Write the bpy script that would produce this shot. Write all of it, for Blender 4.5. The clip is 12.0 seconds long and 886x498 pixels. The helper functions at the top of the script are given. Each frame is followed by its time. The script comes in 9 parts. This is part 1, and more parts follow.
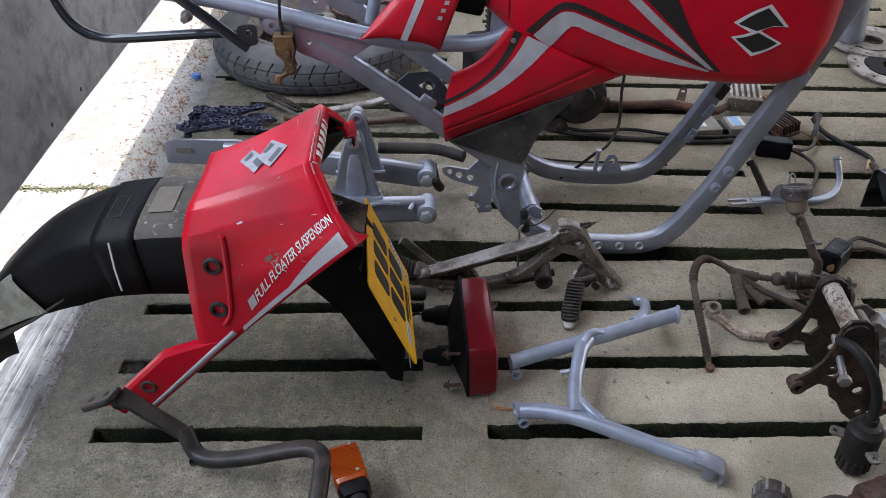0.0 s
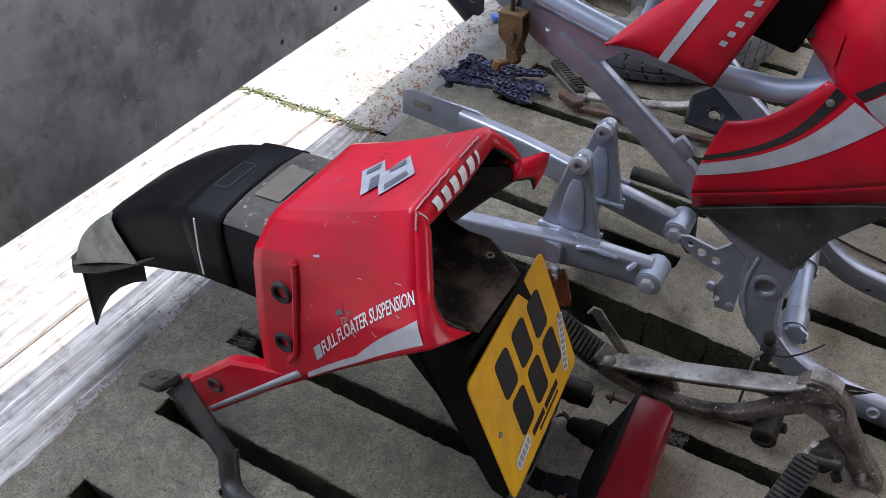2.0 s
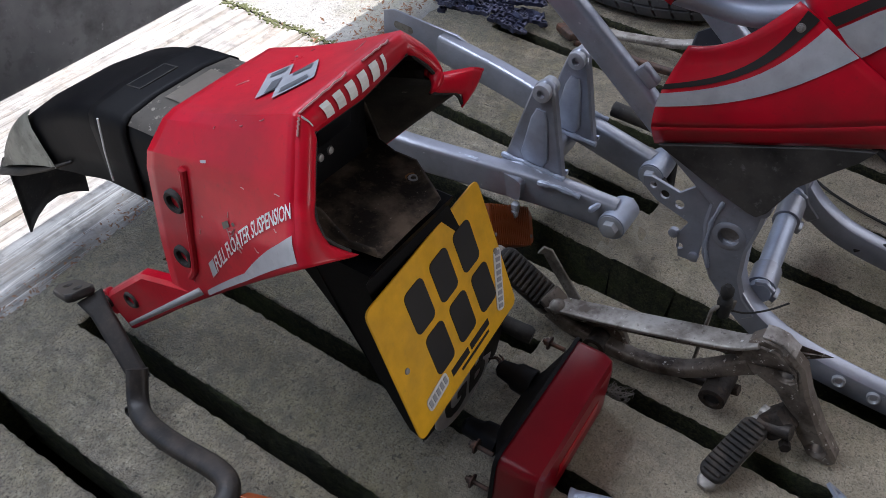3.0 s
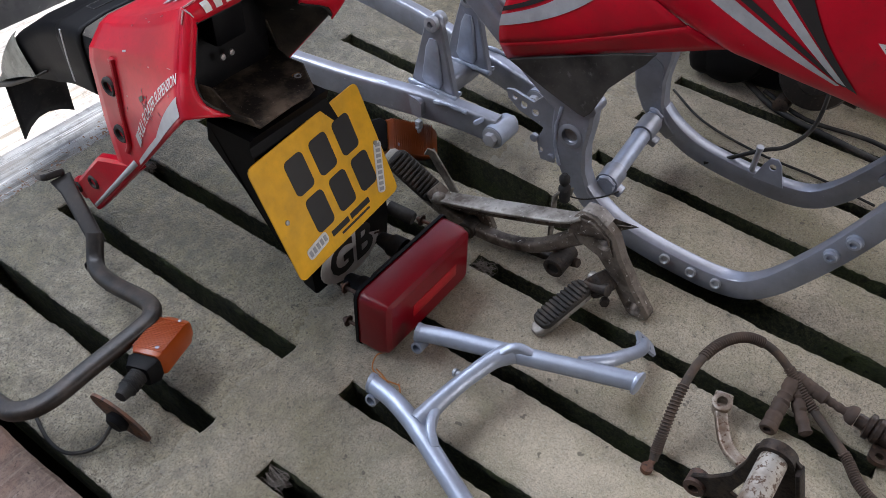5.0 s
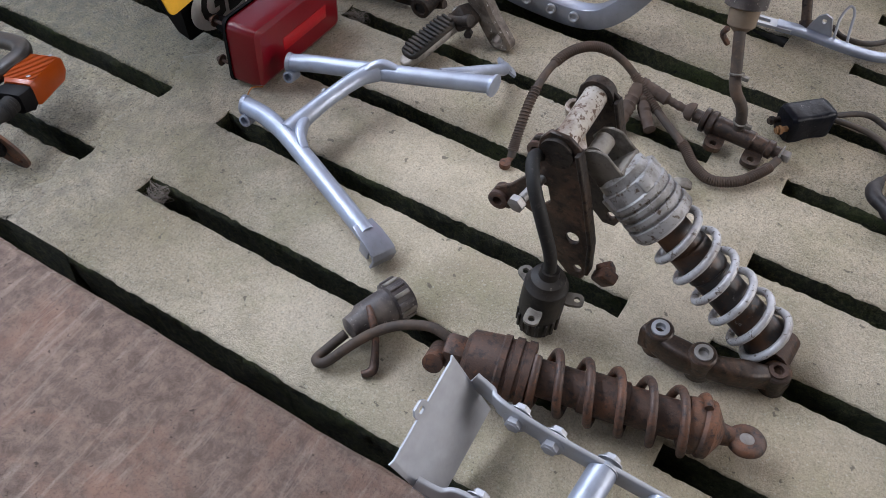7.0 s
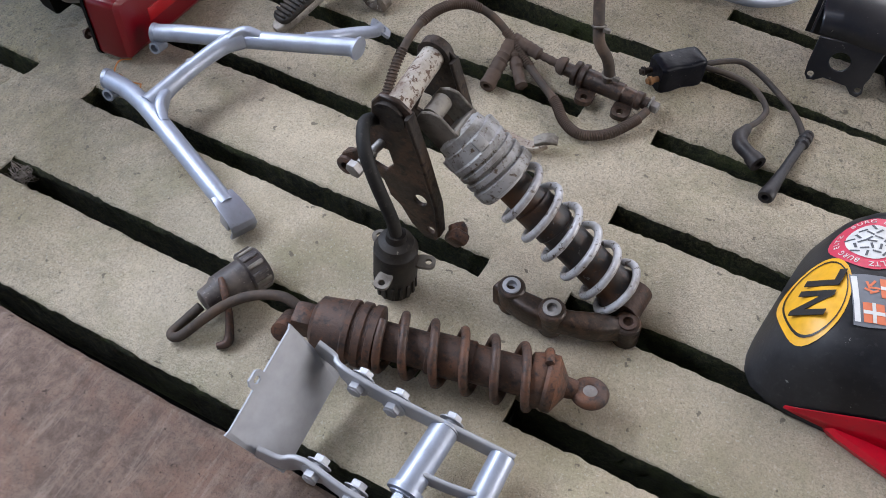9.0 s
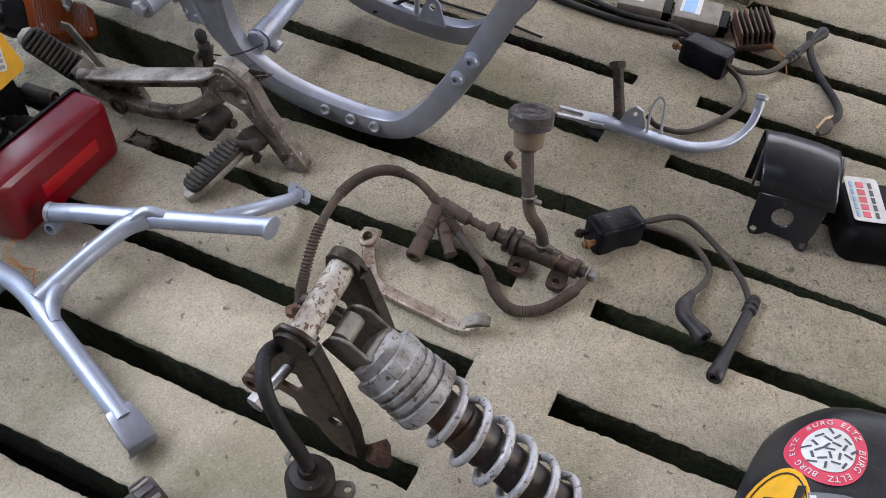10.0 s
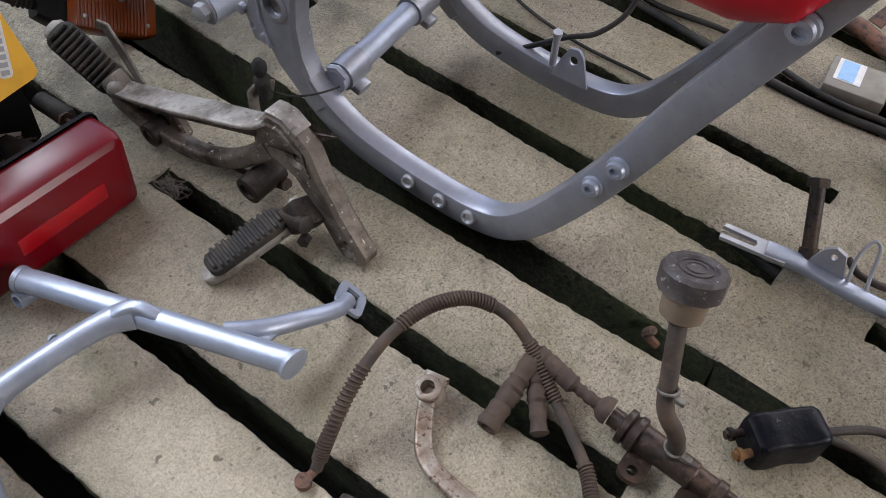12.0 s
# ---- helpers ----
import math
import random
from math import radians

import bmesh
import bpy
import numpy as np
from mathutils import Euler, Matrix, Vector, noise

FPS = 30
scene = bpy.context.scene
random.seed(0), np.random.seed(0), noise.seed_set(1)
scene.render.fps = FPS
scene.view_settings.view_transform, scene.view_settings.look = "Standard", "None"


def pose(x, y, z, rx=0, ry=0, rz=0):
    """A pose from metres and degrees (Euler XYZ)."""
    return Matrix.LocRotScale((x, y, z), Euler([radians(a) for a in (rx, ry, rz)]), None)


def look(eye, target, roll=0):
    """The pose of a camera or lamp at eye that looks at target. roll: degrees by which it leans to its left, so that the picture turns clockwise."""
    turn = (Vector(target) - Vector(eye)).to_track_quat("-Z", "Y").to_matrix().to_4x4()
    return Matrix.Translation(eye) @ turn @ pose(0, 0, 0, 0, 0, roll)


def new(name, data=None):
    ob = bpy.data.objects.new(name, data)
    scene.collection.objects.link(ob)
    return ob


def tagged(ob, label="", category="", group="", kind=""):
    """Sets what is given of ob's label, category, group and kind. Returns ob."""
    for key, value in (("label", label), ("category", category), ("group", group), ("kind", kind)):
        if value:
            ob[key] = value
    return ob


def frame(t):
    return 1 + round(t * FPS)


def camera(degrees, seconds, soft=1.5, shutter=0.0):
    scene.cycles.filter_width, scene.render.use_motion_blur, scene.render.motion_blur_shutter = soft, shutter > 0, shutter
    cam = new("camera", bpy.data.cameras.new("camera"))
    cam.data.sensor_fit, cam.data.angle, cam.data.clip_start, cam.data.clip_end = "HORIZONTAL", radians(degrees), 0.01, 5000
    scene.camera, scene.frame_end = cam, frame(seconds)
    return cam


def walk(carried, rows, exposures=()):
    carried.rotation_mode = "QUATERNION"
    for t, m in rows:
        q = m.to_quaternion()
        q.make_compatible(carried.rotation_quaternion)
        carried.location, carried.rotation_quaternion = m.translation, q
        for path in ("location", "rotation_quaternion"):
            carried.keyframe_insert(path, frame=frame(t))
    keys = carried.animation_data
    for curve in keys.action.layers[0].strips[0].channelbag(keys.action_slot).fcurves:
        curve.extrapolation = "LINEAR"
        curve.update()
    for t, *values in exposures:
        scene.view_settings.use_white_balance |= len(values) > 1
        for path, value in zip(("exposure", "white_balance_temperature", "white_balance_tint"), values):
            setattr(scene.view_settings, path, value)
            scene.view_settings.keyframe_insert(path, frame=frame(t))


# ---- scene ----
cam = camera(55.8, 12.0, soft=0.8)
PATH = [
    (0, (-0.079, -0.909, 1.038), (-0.066, 0.709, -0.139), -0.2),
    (0.5, (-0.08, -0.797, 1.018), (-0.16, 0.795, -0.189), 2.2),
    (1, (-0.085, -0.667, 1.005), (-0.243, 0.893, -0.236), 4.7),
    (1.5, (0.024, -0.564, 0.998), (-0.504, 0.887, -0.272), 1.9),
    (2, (0.064, -0.467, 0.961), (-0.646, 0.871, -0.344), 1.7),
    (2.5, (0.084, -0.379, 0.902), (-0.6, 0.883, -0.49), 3.3),
    (2.7, (0.115, -0.353, 0.892), (-0.597, 0.881, -0.513), 3.5),
    (4.3, (0.371, -0.437, 0.936), (-0.493, 0.728, -0.441), -0.6),
    (4.5, (0.406, -0.442, 0.962), (-0.447, 0.703, -0.439), -0.8),
    (5, (0.519, -0.469, 0.961), (-0.32, 0.682, -0.443), 0.7),
    (5.5, (0.59, -0.501, 0.934), (-0.251, 0.641, -0.476), 1.4),
    (6, (0.623, -0.541, 0.906), (-0.189, 0.579, -0.539), 1.2),
    (6.5, (0.659, -0.597, 0.885), (-0.046, 0.574, -0.575), 2.6),
    (7, (0.73, -0.621, 0.834), (0.119, 0.487, -0.715), 2.8),
    (7.2, (0.762, -0.628, 0.816), (0.164, 0.458, -0.753), 2.6),
    (8.8, (0.860, -0.572, 0.812), (0.335, 0.449, -0.825), 1.8),
    (9, (0.857, -0.543, 0.842), (0.325, 0.521, -0.766), 1.9),
    (9.5, (0.861, -0.470, 0.885), (0.312, 0.683, -0.653), 1.3),
    (10, (0.812, -0.355, 0.879), (0.316, 0.840, -0.645), 2.8),
    (10.5, (0.754, -0.267, 0.866), (0.272, 0.937, -0.657), 4.9),
    (11, (0.737, -0.145, 0.838), (0.120, 0.975, -0.700), 5.7),
    (11.5, (0.716, -0.058, 0.795), (-0.002, 0.976, -0.759), 3.5),
    (12, (0.658, -0.046, 0.737), (-0.029, 1.005, -0.819), 4.2),
]
walk(cam, [(t, look(eye, target, roll)) for t, eye, target, roll in PATH],
     exposures=[(0.0, 0.65, 6250, 16), (0.5, 0.45, 6250, 16), (1.0, 0.5, 6200, 16), (1.5, 0.62, 6150, 16), (2.0, 0.65, 6150, 16), (2.5, 0.33, 6150, 16), (4.5, 0.72, 6350, 16), (5.0, 0.80, 6350, 16), (5.5, 1.1, 6400, 16), (6.0, 1.1, 6400, 16), (7.0, 1.15, 6350, 16), (9.0, 1.2, 6350, 16), (10.5, 1.15, 6500, 16), (12.0, 1.15, 6550, 16)])
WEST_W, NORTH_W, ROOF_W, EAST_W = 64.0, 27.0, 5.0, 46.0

# ---- world, sun, large lights ----
world = bpy.data.worlds.new("world")
scene.world = world
world.use_nodes = True
_wn = world.node_tree.nodes
_sky = _wn.new("ShaderNodeTexSky")
_sky.sky_type, _sky.sun_disc = "NISHITA", False
SUN_EL, SUN_AZ = radians(50), radians(-6)      # azimuth from +y towards +x
_sky.sun_elevation, _sky.sun_rotation = SUN_EL, SUN_AZ
world.node_tree.links.new(_sky.outputs[0], _wn["Background"].inputs[0])
_wn["Background"].inputs[1].default_value = 0.12


def lamp(name, kind, energy, m, color, size=None, angle=None):
    data = bpy.data.lights.new(name, kind)
    data.energy, data.color = energy, color
    if size:
        data.shape, data.size, data.size_y = "RECTANGLE", size[0], size[1]
    if angle:
        data.angle = angle
    ob = new(name, data)
    ob.matrix_world = m
    return ob


_dir = Vector((math.sin(SUN_AZ) * math.cos(SUN_EL), math.cos(SUN_AZ) * math.cos(SUN_EL), math.sin(SUN_EL)))
lamp("sun", "SUN", 5.0, look(_dir * 20, (0, 0, 0)), (1.0, 0.95, 0.87), angle=radians(0.6))
# west and north lamps stand in for daylight; roof and east lamps are added fill
lamp("roof_fill", "AREA", ROOF_W, look((-0.10, -0.70, 3.0), (0.30, 0.45, 0.0)), (1.0, 0.975, 0.93), size=(1.3, 1.3))
# fill added to brighten the right side; its doorway is invented
lamp("east_fill", "AREA", EAST_W, look((4.15, 1.2, 1.35), (0.6, 0.5, 0.0)), (1.0, 0.96, 0.89), size=(1.9, 2.0))
lamp("west_light", "AREA", WEST_W, look((-1.7, 0.10, 2.35), (0.2, 0.40, 0.0)), (0.84, 0.92, 1.0), size=(3.2, 0.8))
lamp("north_light", "AREA", NORTH_W, look((0.9, 3.12, 1.75), (0.5, 0.2, 0.0)), (0.97, 0.975, 0.97), size=(3.8, 1.5))


# ---- materials ----
def nodes_of(name):
    mat = bpy.data.materials.new(name)
    mat.use_nodes = True
    nt = mat.node_tree
    return mat, nt, nt.nodes["Principled BSDF"]


class Nt:
    """Small helper round one node tree."""

    def __init__(self, nt):
        self.nt = nt

    def add(self, kind, **values):
        n = self.nt.nodes.new(kind)
        for k, v in values.items():
            n.inputs[k].default_value = v
        return n

    def link(self, a, b):
        self.nt.links.new(a, b)

    def pos(self, stretch=(1, 1, 1), turn=0.0):
        g = self.add("ShaderNodeNewGeometry")
        m = self.add("ShaderNodeMapping")
        m.inputs["Scale"].default_value = stretch
        m.inputs["Rotation"].default_value = (0, 0, turn)
        self.link(g.outputs["Position"], m.inputs[0])
        return m.outputs[0]

    def noise(self, scale, detail=4.0, rough=0.55, vec=None, distort=0.0):
        n = self.add("ShaderNodeTexNoise", Scale=scale, Detail=detail, Roughness=rough, Distortion=distort)
        self.link(vec or self.pos(), n.inputs["Vector"])
        return n.outputs["Fac"]

    def ramp(self, fac, stops):
        r = self.add("ShaderNodeValToRGB")
        e = r.color_ramp.elements
        while len(e) < len(stops):
            e.new(0.5)
        for el, (p, c) in zip(e, stops):
            el.position = p
            el.color = (*c, 1) if len(c) == 3 else c
        self.link(fac, r.inputs[0])
        return r.outputs[0]

    def mask(self, fac, lo, hi):
        m = self.add("ShaderNodeMapRange")
        m.inputs["From Min"].default_value, m.inputs["From Max"].default_value = lo, hi
        self.link(fac, m.inputs["Value"])
        return m.outputs[0]

    def mix(self, fac, a, b):
        m = self.add("ShaderNodeMix")
        m.data_type = "RGBA"
        for sock, v in ((m.inputs[6], a), (m.inputs[7], b)):
            if isinstance(v, tuple):
                sock.default_value = (*v, 1)
            else:
                self.link(v, sock)
        if isinstance(fac, float):
            m.inputs[0].default_value = fac
        else:
            self.link(fac, m.inputs[0])
        return m.outputs[2]

    def times(self, a, k):
        m = self.add("ShaderNodeMath")
        m.operation = "MULTIPLY"
        self.link(a, m.inputs[0])
        if isinstance(k, (int, float)):
            m.inputs[1].default_value = k
        else:
            self.link(k, m.inputs[1])
        return m.outputs[0]

    def bump(self, height, bsdf, strength=0.4, distance=0.002):
        b = self.add("ShaderNodeBump", Strength=strength, Distance=distance)
        self.link(height, b.inputs["Height"])
        self.link(b.outputs[0], bsdf.inputs["Normal"])


def paint(name, base, rough=0.35, metal=0.0, dirt=(0.16, 0.13, 0.10), dirt_amount=0.35, scale=9.0, wear=None, wear_at=0.66,
          coat=0.0, bump=0.15, spec=0.35, grit=160.0, soft=0.04):
    """A painted, plastic or metal surface with broad dirt, fine dust, worn flecks and fine relief."""
    mat, nt, b = nodes_of(name)
    n = Nt(nt)
    big, fine = n.noise(scale, 5, 0.6), n.noise(grit, 3, 0.6)
    tone = n.mix(n.mask(n.noise(scale * 2.7, 3), 0.3, 0.75), base, tuple(0.8 * c for c in base))
    dusty = n.times(n.mask(big, 0.46, 0.66), dirt_amount)
    col = n.mix(dusty, tone, dirt)
    col = n.mix(n.times(n.mask(fine, 0.58, 0.75), dirt_amount * 0.8), col, dirt)
    if wear:
        w = n.mask(n.noise(scale * 6, 6, 0.7), wear_at, wear_at + soft)
        col = n.mix(w, col, wear)
    n.link(col, b.inputs["Base Color"])
    b.inputs["Metallic"].default_value = metal
    b.inputs["Specular IOR Level"].default_value = spec
    b.inputs["Coat Weight"].default_value = coat
    b.inputs["Coat Roughness"].default_value = 0.12
    rr = n.add("ShaderNodeMapRange")
    rr.inputs["To Min"].default_value, rr.inputs["To Max"].default_value = max(0.05, rough - 0.08), min(1.0, rough + 0.28)
    n.link(big, rr.inputs["Value"])
    n.link(rr.outputs[0], b.inputs["Roughness"])
    n.bump(fine, b, bump, 0.0008)
    return mat


def plain(name, base, rough=0.5, metal=0.0):
    mat, nt, b = nodes_of(name)
    n = Nt(nt)
    n.link(n.mix(n.mask(n.noise(70, 4), 0.4, 0.8), base, tuple(0.78 * c for c in base)), b.inputs["Base Color"])
    b.inputs["Roughness"].default_value, b.inputs["Metallic"].default_value = rough, metal
    return mat


def concrete_mat(name, light, dark, stain, bump=0.8, grain=1.0, patch=(0.34, 0.315, 0.175), size=1.0, gloss=0.8, zoned=False):
    """Cast concrete: broad stains, fine grain, pits; zoned: smoother where feet have worn it, coarse towards the doorway."""
    mat, nt, b = nodes_of(name)
    n = Nt(nt)
    fine = n.noise(380, 3, 0.85)
    mid = n.noise(120 * size, 6, 0.74, distort=0.3)
    broad = n.noise(3.2, 4, 0.6, distort=0.6)
    coarse = None
    if zoned:
        g = n.add("ShaderNodeNewGeometry")
        xyz = n.add("ShaderNodeSeparateXYZ")
        n.link(g.outputs["Position"], xyz.inputs[0])
        top = n.add("ShaderNodeMath")
        top.operation = "MAXIMUM"
        n.link(n.mask(xyz.outputs[0], 0.30, -0.20), top.inputs[0])
        n.link(n.times(n.mask(xyz.outputs[1], 0.05, 0.45), 0.85), top.inputs[1])
        wob = n.add("ShaderNodeMath")
        wob.operation = "MULTIPLY_ADD"
        n.link(top.outputs[0], wob.inputs[0])
        wob.inputs[1].default_value, wob.inputs[2].default_value = 0.65, 0.35
        coarse = wob.outputs[0]

    def k(fac, amount):
        return n.times(fac, amount) if coarse is None else n.times(n.times(fac, amount), coarse)
    col = n.mix(n.mask(mid, 0.38, 0.62), tuple(0.5 * (p + q) for p, q in zip(light, dark)) if zoned else dark, light)
    col = n.mix(k(n.mask(mid, 0.60, 0.40), 0.9), col, dark)
    col = n.mix(n.times(n.mask(broad, 0.48, 0.66), 0.5), col, stain)
    col = n.mix(n.times(n.mask(n.noise(6.5, 5, 0.7), 0.48, 0.66), 0.55), col, patch)
    col = n.mix(n.times(n.mask(n.noise(15, 6, 0.75, distort=0.5), 0.52, 0.66), 0.30), col, tuple(0.62 * c for c in dark))
    col = n.mix(k(n.mask(n.noise(24 * size, 6, 0.75), 0.52, 0.64), 0.52), col, tuple(0.5 * c for c in dark))
    if zoned:
        col = n.mix(k(n.mask(n.noise(4.2, 5, 0.7, distort=0.8), 0.46, 0.64), 0.50), col, (0.300, 0.262, 0.130))
        col = n.mix(k(n.mask(n.noise(88, 5, 0.8, n.pos((1.0, 0.6, 1.0), 0.3)), 0.56, 0.62), 0.45), col, (0.150, 0.125, 0.080))
    col = n.mix(k(n.mask(n.noise(230 * size, 4, 0.78, n.pos((1.0, 0.45, 1.0), 0.5)), 0.55, 0.60), 0.55 * grain), col, tuple(0.30 * c for c in dark))
    col = n.mix(n.times(n.mask(fine, 0.50, 0.60), 0.34 * grain), col, tuple(0.42 * c for c in dark))
    col = n.mix(n.times(n.mask(n.noise(210, 2, 0.6), 0.60, 0.68), 0.30 * grain), col, tuple(min(0.75, 1.35 * c) for c in light))
    if zoned:
        col = n.mix(k(n.mask(n.noise(330, 2, 0.6), 0.56, 0.61), 0.55), col, (0.090, 0.075, 0.047))
    pits = n.mask(n.noise(120, 4, 0.75), 0.60, 0.63)
    col = n.mix(k(pits, 0.95 * grain), col, tuple(0.22 * c for c in dark))
    col = n.mix(n.times(n.mask(n.noise(52, 3, 0.6), 0.675, 0.69), 0.85), col, tuple(0.30 * c for c in dark))
    west_grey = None
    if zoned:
        # patchy tone, greyer and glossier towards the west
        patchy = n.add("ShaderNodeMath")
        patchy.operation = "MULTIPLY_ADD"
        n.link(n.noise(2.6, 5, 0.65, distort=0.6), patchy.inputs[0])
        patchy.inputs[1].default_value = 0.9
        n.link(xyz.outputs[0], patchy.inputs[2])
        west_grey = n.mask(patchy.outputs[0], 0.75, 0.20)
        col = n.mix(n.times(n.times(n.mask(n.noise(34, 6, 0.75), 0.34, 0.60), west_grey), 0.62), col, (0.150, 0.140, 0.125))
    n.link(col, b.inputs["Base Color"])
    b.inputs["Roughness"].default_value = gloss
    b.inputs["Specular IOR Level"].default_value = 0.5
    if zoned:
        worn = n.add("ShaderNodeMath")
        worn.operation = "MULTIPLY_ADD"
        n.link(coarse, worn.inputs[0])
        worn.inputs[1].default_value, worn.inputs[2].default_value = -0.32, 0.62
        glossier = n.add("ShaderNodeMath")
        glossier.operation = "MULTIPLY_ADD"
        n.link(west_grey, glossier.inputs[0])
        glossier.inputs[1].default_value = -0.08
        n.link(worn.outputs[0], glossier.inputs[2])
        n.link(glossier.outputs[0], b.inputs["Roughness"])
    h = n.add("ShaderNodeMath")
    h.operation = "SUBTRACT"
    n.link(k(n.noise((105 if zoned else 70) * size, 6, 0.80), 2.6 if zoned else 2.0), h.inputs[0])
    n.link(n.times(fine, 0.6), h.inputs[1])
    n.bump(h.outputs[0], b, bump, 0.008)
    return mat


M = {}
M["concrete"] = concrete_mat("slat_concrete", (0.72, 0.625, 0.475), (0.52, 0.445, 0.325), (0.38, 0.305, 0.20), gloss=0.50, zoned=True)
# moss green, darkened further to put the slots' shade into the colour
M["moss"] = concrete_mat("mossy_shaded_concrete", (0.130, 0.132, 0.052), (0.022, 0.024, 0.010), (0.046, 0.042, 0.018), 1.0, 0.8, (0.090, 0.125, 0.022))
M["apron"] = concrete_mat("apron_concrete", (0.76, 0.73, 0.67), (0.60, 0.57, 0.51), (0.52, 0.43, 0.34), grain=0.6)
# pit colour is near black, standing in for the lack of light
M["pit"] = plain("pit_dark", (0.007, 0.0065, 0.005), 0.8)


def wood_mat(name, light, dark, stretch, turn=0.0, bump=0.7, blotch=None):
    mat, nt, b = nodes_of(name)
    n = Nt(nt)
    vec = n.pos(stretch, turn)
    grain = n.noise(1.0, 6, 0.65, vec, 0.4)
    fine = n.noise(4.0, 5, 0.7, vec)
    col = n.mix(n.mask(grain, 0.35, 0.68), dark, light)
    col = n.mix(n.times(n.mask(fine, 0.55, 0.7), 0.7), col, tuple(0.5 * c for c in dark))
    if blotch:
        col = n.mix(n.times(n.mask(n.noise(9, 6, 0.7), 0.45, 0.7), 0.8), col, blotch)
        col = n.mix(n.times(n.mask(n.noise(48, 5, 0.7), 0.5, 0.68), 0.6), col, tuple(0.45 * c for c in dark))
        col = n.mix(n.times(n.mask(n.noise(2.2, 6, 0.75, vec, 0.8), 0.56, 0.62), 0.65), col, tuple(1.6 * c for c in light))
        col = n.mix(n.times(n.mask(n.noise(5.5, 4, 0.6), 0.55, 0.7), 0.5), col, tuple(1.25 * c for c in light))
    n.link(col, b.inputs["Base Color"])
    b.inputs["Roughness"].default_value = 0.42
    b.inputs["Specular IOR Level"].default_value = 0.6
    h = n.add("ShaderNodeMix")
    h.inputs[0].default_value = 0.5
    n.link(grain, h.inputs[2])
    n.link(fine, h.inputs[3])
    n.bump(h.outputs[0], b, bump, 0.004)
    return mat


M["plank"] = wood_mat("weathered_plank", (0.60, 0.57, 0.52), (0.13, 0.110, 0.085), (62, 1.8, 20), 0.03, 1.0, (0.40, 0.33, 0.25))


def board_mat(name):
    """Brown boarding: mauve-brown dirt in soft patches, rusty stains, pale diagonal scuffs, dark specks."""
    mat, nt, b = nodes_of(name)
    n = Nt(nt)
    mid, fine = n.noise(46, 6, 0.72, distort=0.4), n.noise(300, 3, 0.8)
    col = n.mix(n.mask(mid, 0.36, 0.66), (0.105, 0.070, 0.052), (0.240, 0.168, 0.128))
    col = n.mix(n.times(n.mask(n.noise(5.0, 5, 0.65, distort=0.7), 0.50, 0.62), 0.75), col, (0.235, 0.132, 0.090))
    col = n.mix(n.times(n.mask(n.noise(7.5, 5, 0.65, n.pos((1, 1.3, 1), 1.1), 0.5), 0.52, 0.70), 0.45), col, (0.095, 0.068, 0.054))
    streak = n.noise(1.0, 5, 0.65, n.pos((70, 9, 20), -0.62), 0.5)
    col = n.mix(n.times(n.mask(streak, 0.54, 0.68), 0.42), col, (0.38, 0.305, 0.255))
    col = n.mix(n.times(n.mask(n.noise(1.0, 4, 0.6, n.pos((110, 12, 20), -0.50), 0.3), 0.57, 0.68), 0.35), col, (0.075, 0.050, 0.040))
    col = n.mix(n.times(n.mask(n.noise(26, 6, 0.75), 0.56, 0.70), 0.28), col, (0.34, 0.26, 0.22))
    col = n.mix(n.times(n.mask(fine, 0.52, 0.64), 0.5), col, (0.085, 0.058, 0.045))
    col = n.mix(n.times(n.mask(n.noise(75, 3, 0.65), 0.66, 0.70), 0.85), col, (0.045, 0.028, 0.020))
    n.link(col, b.inputs["Base Color"])
    b.inputs["Roughness"].default_value = 0.7
    b.inputs["Specular IOR Level"].default_value = 0.4
    h = n.add("ShaderNodeMix")
    h.inputs[0].default_value = 0.45
    n.link(mid, h.inputs[2])
    n.link(fine, h.inputs[3])
    n.bump(h.outputs[0], b, 0.9, 0.006)
    return mat


M["board"] = board_mat("brown_board")
M["sheet"] = paint("galvanised_sheet", (0.40, 0.40, 0.405), 0.55, 0.25, (0.15, 0.147, 0.145), 0.75, 12.0, (0.50, 0.50, 0.50), 0.63, bump=0.3, grit=45)
M["wall"] = paint("unseen_wall_face", (0.20, 0.19, 0.175), 0.9, 0, dirt_amount=0.4, scale=2)
M["roof"] = paint("unseen_roof_sheet", (0.16, 0.155, 0.15), 0.85, 0, dirt_amount=0.4, scale=2)
M["leaf"] = paint("leaf_litter", (0.34, 0.175, 0.095), 0.85, 0, dirt_amount=0.5, scale=30)
M["green"] = paint("moss_tuft", (0.14, 0.15, 0.06), 0.9, 0, dirt_amount=0.4, scale=30)
M["red"] = paint("red_paint", (0.53, 0.0030, 0.018), 0.25, 0, (0.150, 0.020, 0.022), 0.40, 9.0, (0.42, 0.24, 0.22), 0.71, coat=0.18, bump=0.05, spec=0.20)
M["black"] = paint("black_plastic", (0.0035, 0.0035, 0.0045), 0.40, 0, (0.045, 0.042, 0.037), 0.13, 8.0, (0.10, 0.095, 0.088), 0.70, bump=0.12, spec=0.10)
M["dustblack"] = paint("dusty_black_plastic", (0.013, 0.011, 0.010), 0.5, 0, (0.11, 0.09, 0.07), 0.42, 11.0, (0.16, 0.145, 0.12), 0.66, bump=0.25, spec=0.3)
M["traydust"] = paint("caked_black_plastic", (0.020, 0.016, 0.013), 0.55, 0, (0.155, 0.118, 0.088), 0.85, 22.0, (0.33, 0.28, 0.23), 0.665, bump=0.5, spec=0.3)
